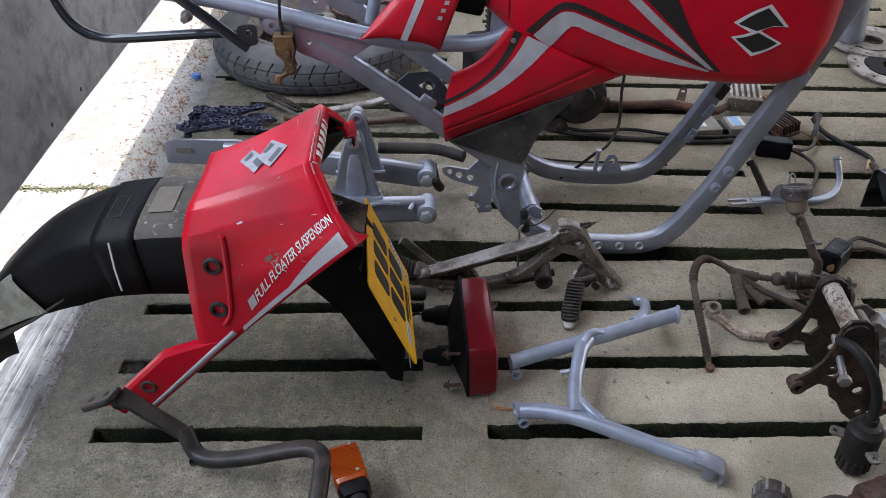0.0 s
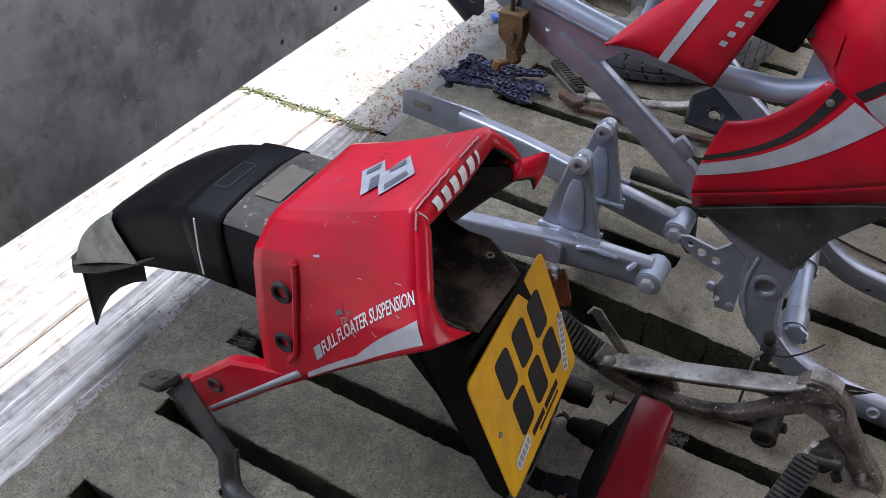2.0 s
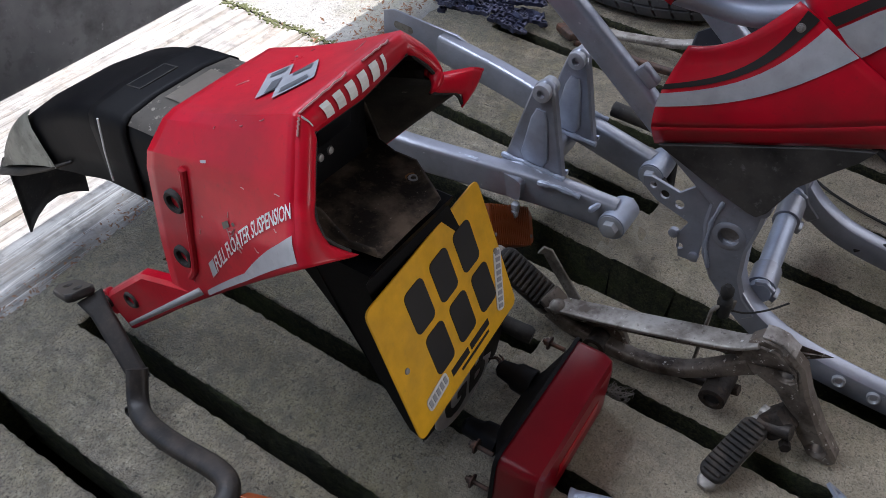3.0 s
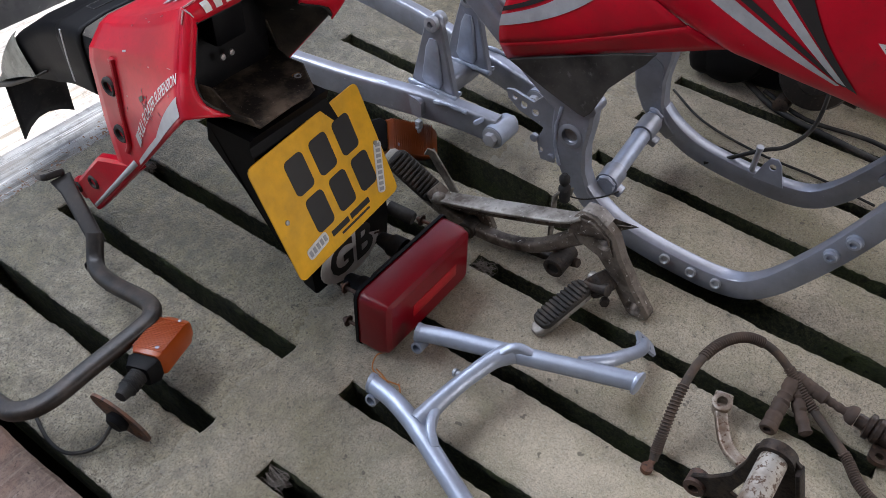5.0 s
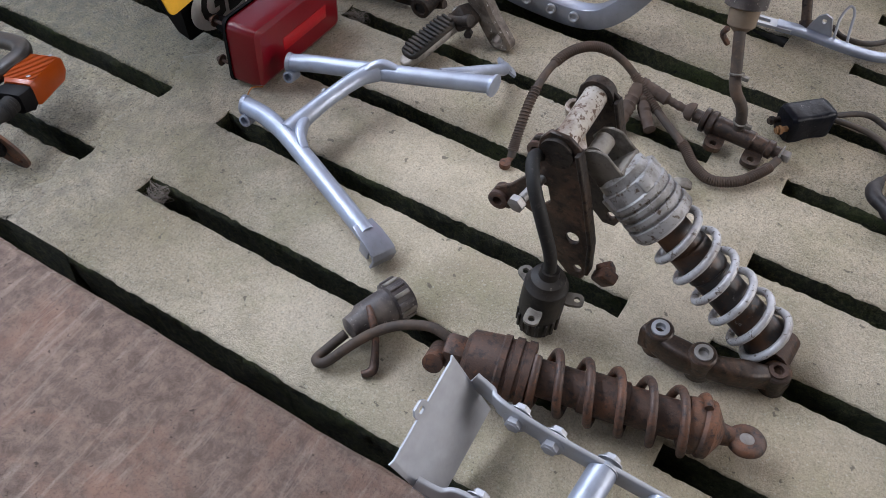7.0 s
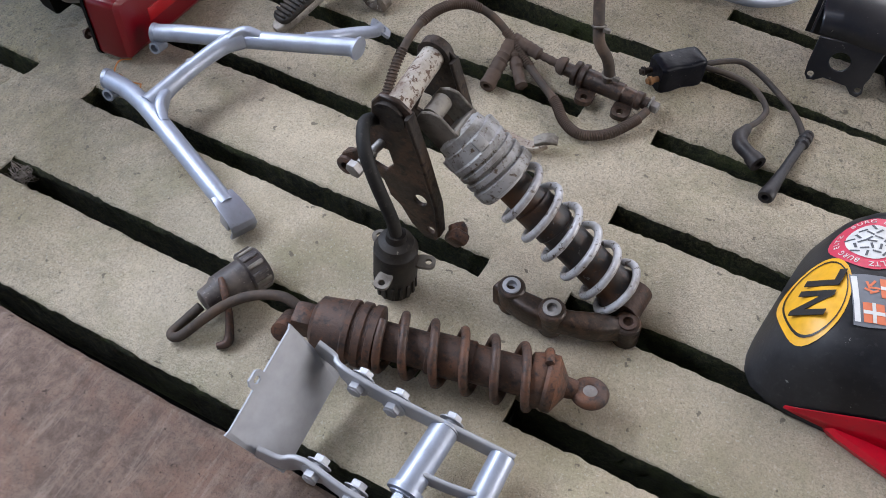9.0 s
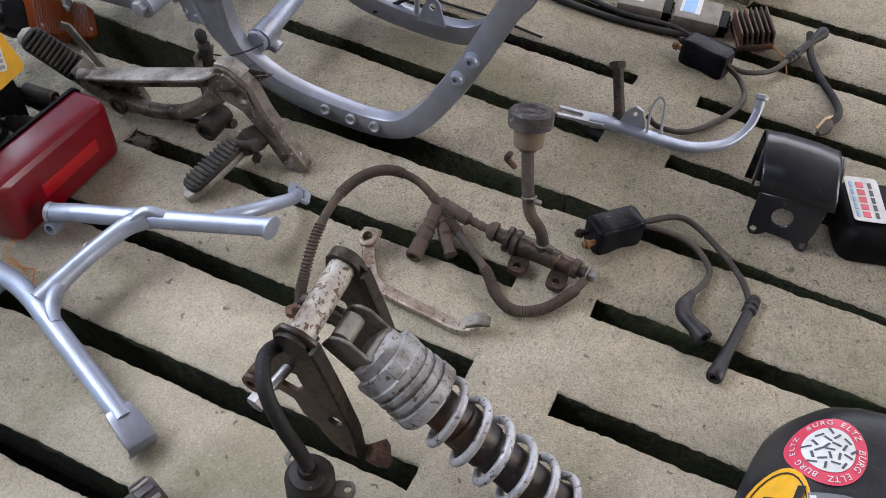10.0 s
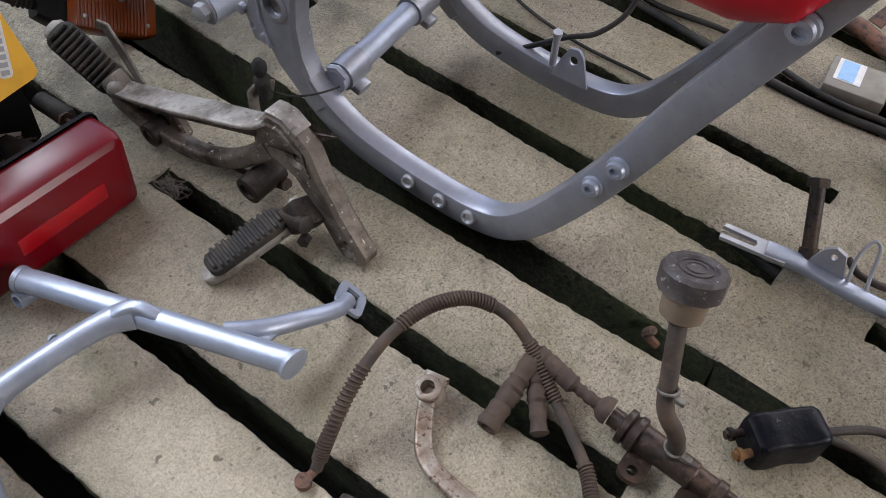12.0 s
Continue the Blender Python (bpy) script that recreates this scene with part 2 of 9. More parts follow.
M["gloss"] = paint("black_enamel", (0.007, 0.009, 0.015), 0.24, 0, (0.09, 0.08, 0.075), 0.14, 12.0, (0.30, 0.29, 0.27), 0.665, coat=0.4, bump=0.05)
M["rubber"] = paint("rubber", (0.012, 0.0115, 0.011), 0.62, 0, (0.11, 0.098, 0.082), 0.34, 14.0, bump=0.25)
M["tyre"] = paint("tyre_rubber", (0.085, 0.085, 0.09), 0.72, 0, (0.20, 0.19, 0.18), 0.45, 7.0, bump=0.2)
M["silver"] = paint("silver_paint", (0.36, 0.40, 0.485), 0.31, 0.5, (0.22, 0.22, 0.22), 0.28, 14.0, bump=0.5, grit=110)
M["greysilver"] = paint("grey_silver_paint", (0.285, 0.30, 0.35), 0.27, 0.5, (0.16, 0.155, 0.15), 0.40, 12.0, (0.46, 0.48, 0.53), 0.66, coat=0.35, bump=0.22, soft=0.08)
M["alloy"] = paint("dirty_alloy", (0.38, 0.355, 0.32), 0.44, 0.5, (0.07, 0.052, 0.04), 0.9, 17.0, (0.62, 0.60, 0.57), 0.63, bump=0.4)
M["oldalloy"] = paint("grimy_alloy", (0.25, 0.23, 0.20), 0.55, 0.5, (0.055, 0.042, 0.033), 0.8, 30.0, bump=0.4)
M["zinc"] = paint("zinc_plate", (0.40, 0.412, 0.44), 0.42, 0.45, (0.30, 0.29, 0.27), 0.2, 15.0, bump=0.1)
M["chrome"] = paint("pitted_chrome", (0.46, 0.405, 0.34), 0.36, 0.6, (0.15, 0.085, 0.05), 0.85, 26.0, (0.12, 0.065, 0.04), 0.565, bump=0.3)
M["rust"] = paint("rusty_steel", (0.078, 0.046, 0.034), 0.50, 0.25, (0.190, 0.076, 0.035), 0.78, 17.0, (0.026, 0.020, 0.018), 0.50, bump=1.0, grit=220.0, soft=0.14, spec=0.5)
M["oilyrust"] = paint("oily_rusted_steel", (0.046, 0.030, 0.022), 0.34, 0.3, (0.17, 0.092, 0.055), 0.6, 20.0, (0.018, 0.014, 0.012), 0.48, bump=0.9, spec=0.5, soft=0.18)
M["grime"] = paint("grimy_dark_steel", (0.040, 0.033, 0.028), 0.48, 0.5, (0.11, 0.068, 0.044), 0.55, 20.0, (0.016, 0.013, 0.012), 0.50, bump=0.9, soft=0.14)
M["brightrust"] = paint("orange_rust", (0.26, 0.13, 0.05), 0.85, 0.0, (0.11, 0.06, 0.035), 0.6, 30.0, bump=0.5)
M["steel"] = paint("dull_steel", (0.33, 0.32, 0.31), 0.45, 0.8, (0.12, 0.09, 0.07), 0.5, 25.0, bump=0.3)
M["chain"] = paint("oiled_chain", (0.11, 0.115, 0.18), 0.34, 0.8, (0.014, 0.014, 0.018), 0.85, 40.0, bump=0.2)
M["spring"] = paint("chipped_white_paint", (0.50, 0.50, 0.52), 0.28, 0.1, (0.14, 0.112, 0.085), 0.6, 24.0, (0.085, 0.065, 0.05), 0.57, bump=0.3, spec=0.5)
M["palepatch"] = paint("painted_reflection", (0.30, 0.30, 0.25), 0.42, 0, (0.012, 0.012, 0.012), 0.65, 15.0, (0.42, 0.42, 0.36), 0.60, bump=0.1, soft=0.12)
M["dustbrown"] = paint("dust_caked_plastic", (0.085, 0.074, 0.060), 0.7, 0, (0.030, 0.026, 0.023), 0.7, 16.0, (0.24, 0.21, 0.17), 0.60, bump=0.2)
M["palebrown"] = paint("paler_dust", (0.16, 0.138, 0.112), 0.8, 0, (0.12, 0.105, 0.085), 0.7, 20.0, bump=0.2)
M["darkprint"] = plain("dark_grey_print", (0.075, 0.078, 0.085), 0.45)
M["shockgrey"] = paint("dirty_grey_paint", (0.33, 0.325, 0.32), 0.38, 0.12, (0.065, 0.052, 0.038), 0.9, 24.0, (0.08, 0.058, 0.040), 0.575, bump=0.5, spec=0.5)
M["boxgrey"] = paint("dusty_grey_box", (0.23, 0.212, 0.178), 0.5, 0, (0.12, 0.10, 0.075), 0.6, 20.0, bump=0.15)
M["grimecast"] = paint("grimy_casting", (0.185, 0.155, 0.128), 0.40, 0.45, (0.036, 0.025, 0.018), 0.95, 23.0, (0.55, 0.52, 0.47), 0.61, bump=0.5)
M["barblack"] = paint("dusty_bar", (0.018, 0.015, 0.013), 0.36, 0, (0.085, 0.062, 0.048), 0.45, 24.0, (0.20, 0.17, 0.15), 0.68, bump=0.35)
M["dampergrey"] = paint("worn_damper", (0.050, 0.047, 0.046), 0.36, 0.4, (0.165, 0.078, 0.036), 0.85, 13.0, (0.20, 0.19, 0.18), 0.64, bump=0.6, spec=0.5)
M["ochre"] = paint("ochre_rust", (0.155, 0.095, 0.038), 0.6, 0.2, (0.06, 0.038, 0.022), 0.75, 40.0, (0.30, 0.20, 0.08), 0.60, bump=0.9)
M["bootblack"] = paint("boot_rubber", (0.012, 0.0105, 0.012), 0.42, 0, (0.060, 0.048, 0.042), 0.45, 30.0, bump=0.3)
M["capbrown"] = paint("dirty_cap", (0.050, 0.042, 0.042), 0.40, 0, (0.16, 0.135, 0.115), 0.65, 28.0, (0.26, 0.24, 0.22), 0.62, bump=0.35)
M["cream"] = paint("flaking_cream_paint", (0.43, 0.395, 0.345), 0.42, 0.15, (0.13, 0.085, 0.055), 0.85, 22.0, (0.10, 0.060, 0.040), 0.525, bump=0.6)
M["coilblack"] = paint("moulded_black", (0.004, 0.005, 0.009), 0.26, 0, (0.022, 0.021, 0.022), 0.25, 40.0, (0.16, 0.15, 0.14), 0.655, bump=0.9, spec=0.12, grit=70)
M["shieldgrey"] = plain("grey_vinyl", (0.14, 0.15, 0.17), 0.5)
M["lidblack"] = paint("scuffed_black_plastic", (0.007, 0.0075, 0.010), 0.36, 0, (0.06, 0.06, 0.063), 0.4, 9.0, (0.26, 0.26, 0.25), 0.665, bump=0.35, spec=0.35)
M["leadbrown"] = paint("dusty_lead", (0.040, 0.032, 0.027), 0.50, 0, (0.120, 0.092, 0.070), 0.5, 30.0, bump=0.3)
M["hose"] = paint("old_hose", (0.052, 0.040, 0.032), 0.62, 0, (0.14, 0.088, 0.058), 0.55, 25.0, bump=0.4)
M["resin"] = paint("dirty_resin", (0.19, 0.142, 0.098), 0.5, 0, (0.12, 0.085, 0.06), 0.7, 22.0, bump=0.2)
M["yellow"] = paint("plate_yellow", (0.80, 0.42, 0.012), 0.38, 0, (0.40, 0.25, 0.06), 0.25, 16.0, bump=0.02)
M["ink"] = plain("black_print", (0.014, 0.013, 0.013), 0.45)
M["white"] = paint("white_vinyl", (0.68, 0.68, 0.66), 0.45, 0, (0.35, 0.33, 0.29), 0.3, 22.0, bump=0.03)
M["stripe"] = paint("silver_stripe", (0.44, 0.44, 0.455), 0.42, 0.2, (0.25, 0.23, 0.21), 0.3, 18.0, bump=0.05)
M["greyprint"] = plain("grey_print", (0.30, 0.30, 0.32), 0.5)
M["stickyellow"] = plain("yellow_vinyl", (0.78, 0.40, 0.02), 0.4)
M["stickred"] = plain("red_print", (0.62, 0.055, 0.10), 0.45)
M["stickblue"] = plain("blue_print", (0.20, 0.40, 0.66), 0.45)
M["orangeprint"] = plain("orange_print", (0.62, 0.16, 0.07), 0.45)
M["twine"] = plain("orange_twine", (0.50, 0.20, 0.06), 0.85)
M["chip"] = plain("wood_chip", (0.62, 0.42, 0.22), 0.8)
M["bluecap"] = plain("blue_cap", (0.10, 0.25, 0.65), 0.5)
M["fluff"] = plain("grey_fluff", (0.24, 0.21, 0.18), 0.95)
M["reflector"] = plain("red_reflector", (0.36, 0.004, 0.010), 0.3)
M["pegrubber"] = paint("footrest_rubber", (0.020, 0.018, 0.016), 0.6, 0, (0.14, 0.11, 0.085), 0.45, 24.0, bump=0.3)
M["dullrust"] = paint("dull_brown_rust", (0.075, 0.052, 0.040), 0.62, 0.2, (0.125, 0.082, 0.058), 0.6, 26.0, bump=0.4)
M["scuffblack"] = paint("scuffed_foot", (0.0077, 0.0072, 0.0072), 0.42, 0, (0.085, 0.078, 0.070), 0.55, 9.0, (0.15, 0.145, 0.14), 0.60, bump=0.25, spec=0.3, soft=0.14)
M["scratch"] = plain("scratched_paint", (0.42, 0.20, 0.19), 0.6)


def lens_mat(name, base, rough):
    mat, nt, b = nodes_of(name)
    n = Nt(nt)
    big = n.noise(22, 5, 0.6)
    col = n.mix(n.times(n.mask(big, 0.5, 0.8), 0.3), base, tuple(0.35 * c for c in base))
    n.link(col, b.inputs["Base Color"])
    b.inputs["Roughness"].default_value = rough
    b.inputs["Transmission Weight"].default_value = 0.35
    b.inputs["Specular IOR Level"].default_value = 0.3
    b.inputs["Coat Weight"].default_value = 0.15
    b.inputs["Coat Roughness"].default_value = 0.25
    n.bump(n.noise(90, 3), b, 0.08, 0.001)
    return mat


M["redlens"] = lens_mat("red_lens", (0.21, 0.002, 0.009), 0.28)
M["amber"] = lens_mat("amber_lens", (0.44, 0.070, 0.001), 0.3)
M["darkamber"] = lens_mat("dull_amber_lens", (0.23, 0.046, 0.005), 0.30)


# ---- mesh helpers ----
def ring_basis(t, hint):
    s = hint - t * hint.dot(t)
    if s.length < 1e-6:
        s = t.orthogonal()
    s.normalize()
    return s, t.cross(s).normalized()


def spline(pts, res=6, closed=False):
    """Points of a Catmull-Rom curve through the given ones."""
    pts = [Vector(p) for p in pts]
    n, out = len(pts), []
    if n < 3:
        return pts
    for i in range(n if closed else n - 1):
        a = pts[(i - 1) % n] if closed or i else pts[0] * 2 - pts[1]
        b, c = pts[i], pts[(i + 1) % n]
        d = pts[(i + 2) % n] if closed or i + 2 < n else pts[-1] * 2 - pts[-2]
        for k in range(res):
            u = k / res
            out.append(0.5 * ((2 * b) + (c - a) * u + (2 * a - 5 * b + 4 * c - d) * u * u + (3 * b - a - 3 * c + d) * u ** 3))
    if not closed:
        out.append(pts[-1])
    return out


def sweep(bm, path, sections, hint=None, closed=False, cap=True):
    """Skin rings: sections is one 2D outline, or one per path point. hint: the direction that the outline's x axis keeps to."""
    path = [Vector(p) for p in path]
    n = len(path)
    rings, s = [], None
    for i, p in enumerate(path):
        a = path[(i - 1) % n] if closed or i else path[0]
        b = path[(i + 1) % n] if closed or i + 1 < n else path[-1]
        t = (b - a).normalized()
        s, u = ring_basis(t, Vector(hint) if hint is not None else (s if s is not None else Vector((0.31, 0.17, 0.93))))
        sec = sections[i] if isinstance(sections[0][0], (tuple, list)) else sections
        rings.append([bm.verts.new(p + s * x + u * y) for x, y in sec])
    m = len(rings[0])
    for i in range(n if closed else n - 1):
        r, q = rings[i], rings[(i + 1) % n]
        for j in range(m):
            bm.faces.new((r[j], r[(j + 1) % m], q[(j + 1) % m], q[j]))
    if cap and not closed:
        bm.faces.new(rings[0][::-1])
        bm.faces.new(rings[-1])
    return bm


def circle(r, seg=12):
    return [(r * math.cos(2 * math.pi * k / seg), r * math.sin(2 * math.pi * k / seg)) for k in range(seg)]


def rounded(w, h, r, seg=3):
    """Outline of a rounded rectangle, w by h."""
    out = []
    for cx, cy, a in ((w / 2 - r, h / 2 - r, 0), (-w / 2 + r, h / 2 - r, 90), (-w / 2 + r, -h / 2 + r, 180), (w / 2 - r, -h / 2 + r, 270)):
        out += [(cx + r * math.cos(radians(a + 90 * k / seg)), cy + r * math.sin(radians(a + 90 * k / seg))) for k in range(seg + 1)]
    return out


def tube(bm, pts, r, seg=12, res=6, hint=None, closed=False):
    """A round bar or hose; r is one radius or one per given point."""
    path = spline(pts, res, closed)
    if isinstance(r, (int, float)):
        return sweep(bm, path, circle(r, seg), hint, closed)
    k = len(path) - 1
    secs = []
    for i in range(len(path)):
        f = i / k * (len(r) - 1)
        j = min(int(f), len(r) - 2)
        secs.append(circle(r[j] + (r[j + 1] - r[j]) * (f - j), seg))
    return sweep(bm, path, secs, hint, closed)


def rod(bm, a, b, r, seg=12, r2=None):
    return sweep(bm, [a, b], [circle(r, seg), circle(r if r2 is None else r2, seg)])


def lathe(bm, profile, a, axis, seg=20, cap=True):
    """Turn (distance along the axis, radius) rows round an axis from the point a."""
    a, t = Vector(a), Vector(axis).normalized()
    s, u = ring_basis(t, Vector((0.3, 0.2, 0.93)))
    rings = [[bm.verts.new(a + t * d + (s * math.cos(2 * math.pi * k / seg) + u * math.sin(2 * math.pi * k / seg)) * r) for k in range(seg)]
             for d, r in profile]
    for r, q in zip(rings, rings[1:]):
        for j in range(seg):
            bm.faces.new((r[j], r[(j + 1) % seg], q[(j + 1) % seg], q[j]))
    if cap:
        bm.faces.new(rings[0][::-1])
        bm.faces.new(rings[-1])
    return bm


def torus(bm, c, axis, r, rr, seg=24, tube_seg=8):
    t = Vector(axis).normalized()
    s, u = ring_basis(t, Vector((0.3, 0.2, 0.93)))
    pts = [Vector(c) + (s * math.cos(2 * math.pi * k / seg) + u * math.sin(2 * math.pi * k / seg)) * r for k in range(seg)]
    return sweep(bm, pts, circle(rr, tube_seg), tuple(t), True)


def axes(o, x, z):
    """A pose at o with the given x axis and about the given z axis."""
    x = Vector(x).normalized()
    z = Vector(z)
    y = z.cross(x).normalized()
    z = x.cross(y)
    return Matrix(((x.x, y.x, z.x, o[0]), (x.y, y.y, z.y, o[1]), (x.z, y.z, z.z, o[2]), (0, 0, 0, 1)))


def box(bm, size, m, bevel=0.002, seg=2):
    if not isinstance(m, Matrix):
        m = Matrix.Translation(m)
    made = bmesh.ops.create_cube(bm, size=1.0, matrix=m @ Matrix.Diagonal((*size, 1)))
    if bevel:
        edges = {e for v in made["verts"] for e in v.link_edges}
        bmesh.ops.bevel(bm, geom=list(edges), offset=min(bevel, 0.45 * min(size)), segments=seg, affect="EDGES", profile=0.5)
    return bm


def plate(bm, outline, thick, m, holes=(), bevel=0.0):
    """A flat plate from a 2D outline, centred on its plane in the pose m; holes are (x, y, radius) or outlines."""
    loops = [list(outline)] + [list(h) if isinstance(h[0], tuple) else [(h[0] + x, h[1] + y) for x, y in circle(h[2], 14)] for h in holes]
    tmp = bmesh.new()
    for loop in loops:
        vs = [tmp.verts.new((x, y, -thick / 2)) for x, y in loop]
        for i in range(len(vs)):
            tmp.edges.new((vs[i], vs[(i + 1) % len(vs)]))
    bmesh.ops.triangle_fill(tmp, use_beauty=True, use_dissolve=False, edges=tmp.edges[:])
    made = bmesh.ops.extrude_face_region(tmp, geom=tmp.faces[:])
    bmesh.ops.translate(tmp, vec=(0, 0, thick), verts=[g for g in made["geom"] if isinstance(g, bmesh.types.BMVert)])
    bmesh.ops.recalc_face_normals(tmp, faces=tmp.faces[:])
    if bevel:
        es = [e for e in tmp.edges if len(e.link_faces) == 2 and e.calc_face_angle(0) > 0.7]
        bmesh.ops.bevel(tmp, geom=es, offset=bevel, segments=1, affect="EDGES")
    tmp.transform(m)
    me = bpy.data.meshes.new("tmp")
    tmp.to_mesh(me)
    tmp.free()
    bm.from_mesh(me)
    bpy.data.meshes.remove(me)
    return bm


def coil(bm, a, b, r, wire, turns, seg=8, close_ends=0.0, steps=22):
    """A spring from a to b; close_ends: turns at each end that lie close together."""
    a, b = Vector(a), Vector(b)
    t = (b - a).normalized()
    s, u = ring_basis(t, Vector((0.3, 0.2, 0.93)))
    n, pts = int(turns * steps), []
    length = (b - a).length
    for i in range(n + 1):
        k = i / steps
        if close_ends:
            flat, rest = 0.35 * length / turns, turns - 2 * close_ends
            step = (length - 2 * close_ends * flat) / rest
            d = flat * min(k, close_ends) + step * min(max(k - close_ends, 0), rest) + flat * max(k - close_ends - rest, 0)
        else:
            d = length * k / turns
        w = 2 * math.pi * k
        pts.append(a + t * d + (s * math.cos(w) + u * math.sin(w)) * r)
    return sweep(bm, pts, circle(wire, seg))


def skin(bm, rows, close=False):
    """Faces between rows of points."""
    vs = [[bm.verts.new(p) for p in row] for row in rows]
    for r, q in zip(vs, vs[1:]):
        for j in range(len(r) if close else len(r) - 1):
            k = (j + 1) % len(r)
            bm.faces.new((r[j], r[k], q[k], q[j]))
    return bm


def crusty_rod(bm, a, b, r, seed, seg=12):
    """A rod under flaking rust: its girth swells and shrinks along the way."""
    a, b = Vector(a), Vector(b)
    n = max(5, int((b - a).length / 0.0035))
    rr = random.Random(seed)
    rings = [0.55] + [rr.uniform(0.86, 1.14) for _ in range(n - 1)] + [0.6]
    sweep(bm, [a.lerp(b, i / n) for i in range(n + 1)], [[(x * rr.uniform(0.93, 1.07), y * rr.uniform(0.93, 1.07)) for x, y in circle(r * k, seg)] for k in rings])


def hexbolt(bm, c, axis, r=0.006, h=0.005, washer=True):
    c, t = Vector(c), Vector(axis).normalized()
    if washer:
        lathe(bm, [(0, r * 1.5), (0.0015, r * 1.5), (0.0016, r * 1.4)], c, t, 16)
    lathe(bm, [(0.001, r), (h, r), (h + 0.001, r * 0.8)], c, t, 6)
    return bm


# ---- things and parts ----
def thing(name, at, label, category, group="", kind=""):
    """A thing: an empty at its base, to which its parts belong."""
    ob = new(name)
    ob.empty_display_size = 0.05
    ob.location = at
    return tagged(ob, label, category, group, kind)


def part(name, bm, material, parent, label="", sharp=38.0, smooth=True, solid=0.0, bevel=0.0, flip=False):
    """Link a bmesh, given in world places, as one mesh object under a thing or a part."""
    root = parent
    while root.parent:
        root = root.parent
    bm.transform(Matrix.Translation(-Vector(root.location)))
    if flip:
        bmesh.ops.reverse_faces(bm, faces=bm.faces[:])
    if solid == 0.0:
        bmesh.ops.recalc_face_normals(bm, faces=bm.faces[:])
    me = bpy.data.meshes.new(name)
    bm.to_mesh(me)
    bm.free()
    if smooth:
        me.polygons.foreach_set("use_smooth", [True] * len(me.polygons))
        me.set_sharp_from_angle(angle=radians(sharp))
    for m in material if isinstance(material, (list, tuple)) else [material]:
        me.materials.append(m)
    ob = new(name, me)
    ob.parent = parent
    if solid:
        mod = ob.modifiers.new("thickness", "SOLIDIFY")
        mod.thickness, mod.offset = solid, -1
    if bevel:
        mod = ob.modifiers.new("edges", "BEVEL")
        mod.width, mod.segments, mod.limit_method = bevel, 2, "ANGLE"
    return tagged(ob, label)


def nbm():
    return bmesh.new()


def lettering(name, words, height, m, material, parent, label="", thick=0.0004, spacing=1.0, bold=0.0):
    """Words in the built-in font as a mesh, their height in metres, centred in the pose m."""
    cu = bpy.data.curves.new(name, "FONT")
    cu.body, cu.align_x, cu.align_y, cu.extrude, cu.space_character = words, "CENTER", "CENTER", thick, spacing
    cu.size = height / 0.72
    cu.resolution_u = 3
    cu.offset = bold
    tmp = new(name, cu)
    me = bpy.data.meshes.new_from_object(tmp.evaluated_get(bpy.context.evaluated_depsgraph_get()))
    bpy.data.objects.remove(tmp)
    bpy.data.curves.remove(cu)
    bm = nbm()
    bm.from_mesh(me)
    bpy.data.meshes.remove(me)
    bm.transform(m)
    return part(name, bm, material, parent, label, smooth=False)


# ---- the setting ----
PITCH, SLOT = 0.158, 0.030                     # slot to slot, slot width
COLUMNS = [(-0.641, -0.106), (0.0, 0.636), (0.745, 1.381), (1.49, 2.126)]   # the slots' ends along x
Y0, Y1 = -0.286, 17 * PITCH                    # the slatted floor, from the joint to the back
rng = random.Random(4)


def slab_edge(y):
    return -0.734 - 0.036 * y


def floor_strip(x0, x1, y0, y1, seed, chip=0.0028):
    """A bar of the slatted floor: flat top, chipped arrises, rough sides that lean in."""
    bm = nbm()
    n = max(2, int((x1 - x0) / 0.006))
    side = ((-0.14, 0.014, 0.0), (-0.085, 0.008, 0.9), (-0.050, 0.005, 1.2), (-0.028, 0.002, 1.3), (-0.013, 0.0005, 1.2))
    rows = []
    for i in range(n + 1):
        x = x0 + (x1 - x0) * i / n

        def j(k):
            broad = noise.noise(Vector((x * 14, k * 5.3 + seed, 4.1))) * 1.1 + noise.noise(Vector((x * 60, k * 2.1 + seed * 3.7, 0.3))) * 0.45
            return chip * (broad + 0.9 * noise.noise(Vector((x * 190, k * 9.1 + seed * 1.7, 2.3))))
        c, d = 0.0022 + abs(j(1)), 0.0022 + abs(j(8))
        rows.append([(x, y0 + lean + amp * j(20 + q), z) for q, (z, lean, amp) in enumerate(side)] +
                    [(x, y0 + j(3) * 0.8, -c), (x, y0 + c + j(3) * 0.8, 0.0), (x, (y0 + y1) / 2, 0.0004 * math.sin(seed)), (x, y1 - d + j(6) * 0.8, 0.0), (x, y1 + j(6) * 0.8, -d)] +
                    [(x, y1 - lean + amp * j(40 + q), z) for q, (z, lean, amp) in reversed(list(enumerate(side)))])
    skin(bm, rows)
    bm.faces.ensure_lookup_table()
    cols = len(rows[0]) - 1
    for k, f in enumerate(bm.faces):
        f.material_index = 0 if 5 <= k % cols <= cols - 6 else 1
    return bm


# the panels beyond the open joint lie slightly askew to the first
ASKEW = (Matrix.Translation((0.755 + 0.008, 3 * PITCH + SLOT, 0)) @ Matrix.Rotation(-0.054, 4, "Z") @ Matrix.Diagonal((1, 1.025, 1, 1))
         @ Matrix.Translation((-0.755, -3 * PITCH - SLOT, 0)))


def laid(bm, y):
    """Turns a piece of the floor with the panel that it belongs to."""
    if y > 3 * PITCH + 0.01:
        bm.transform(ASKEW)
    return bm


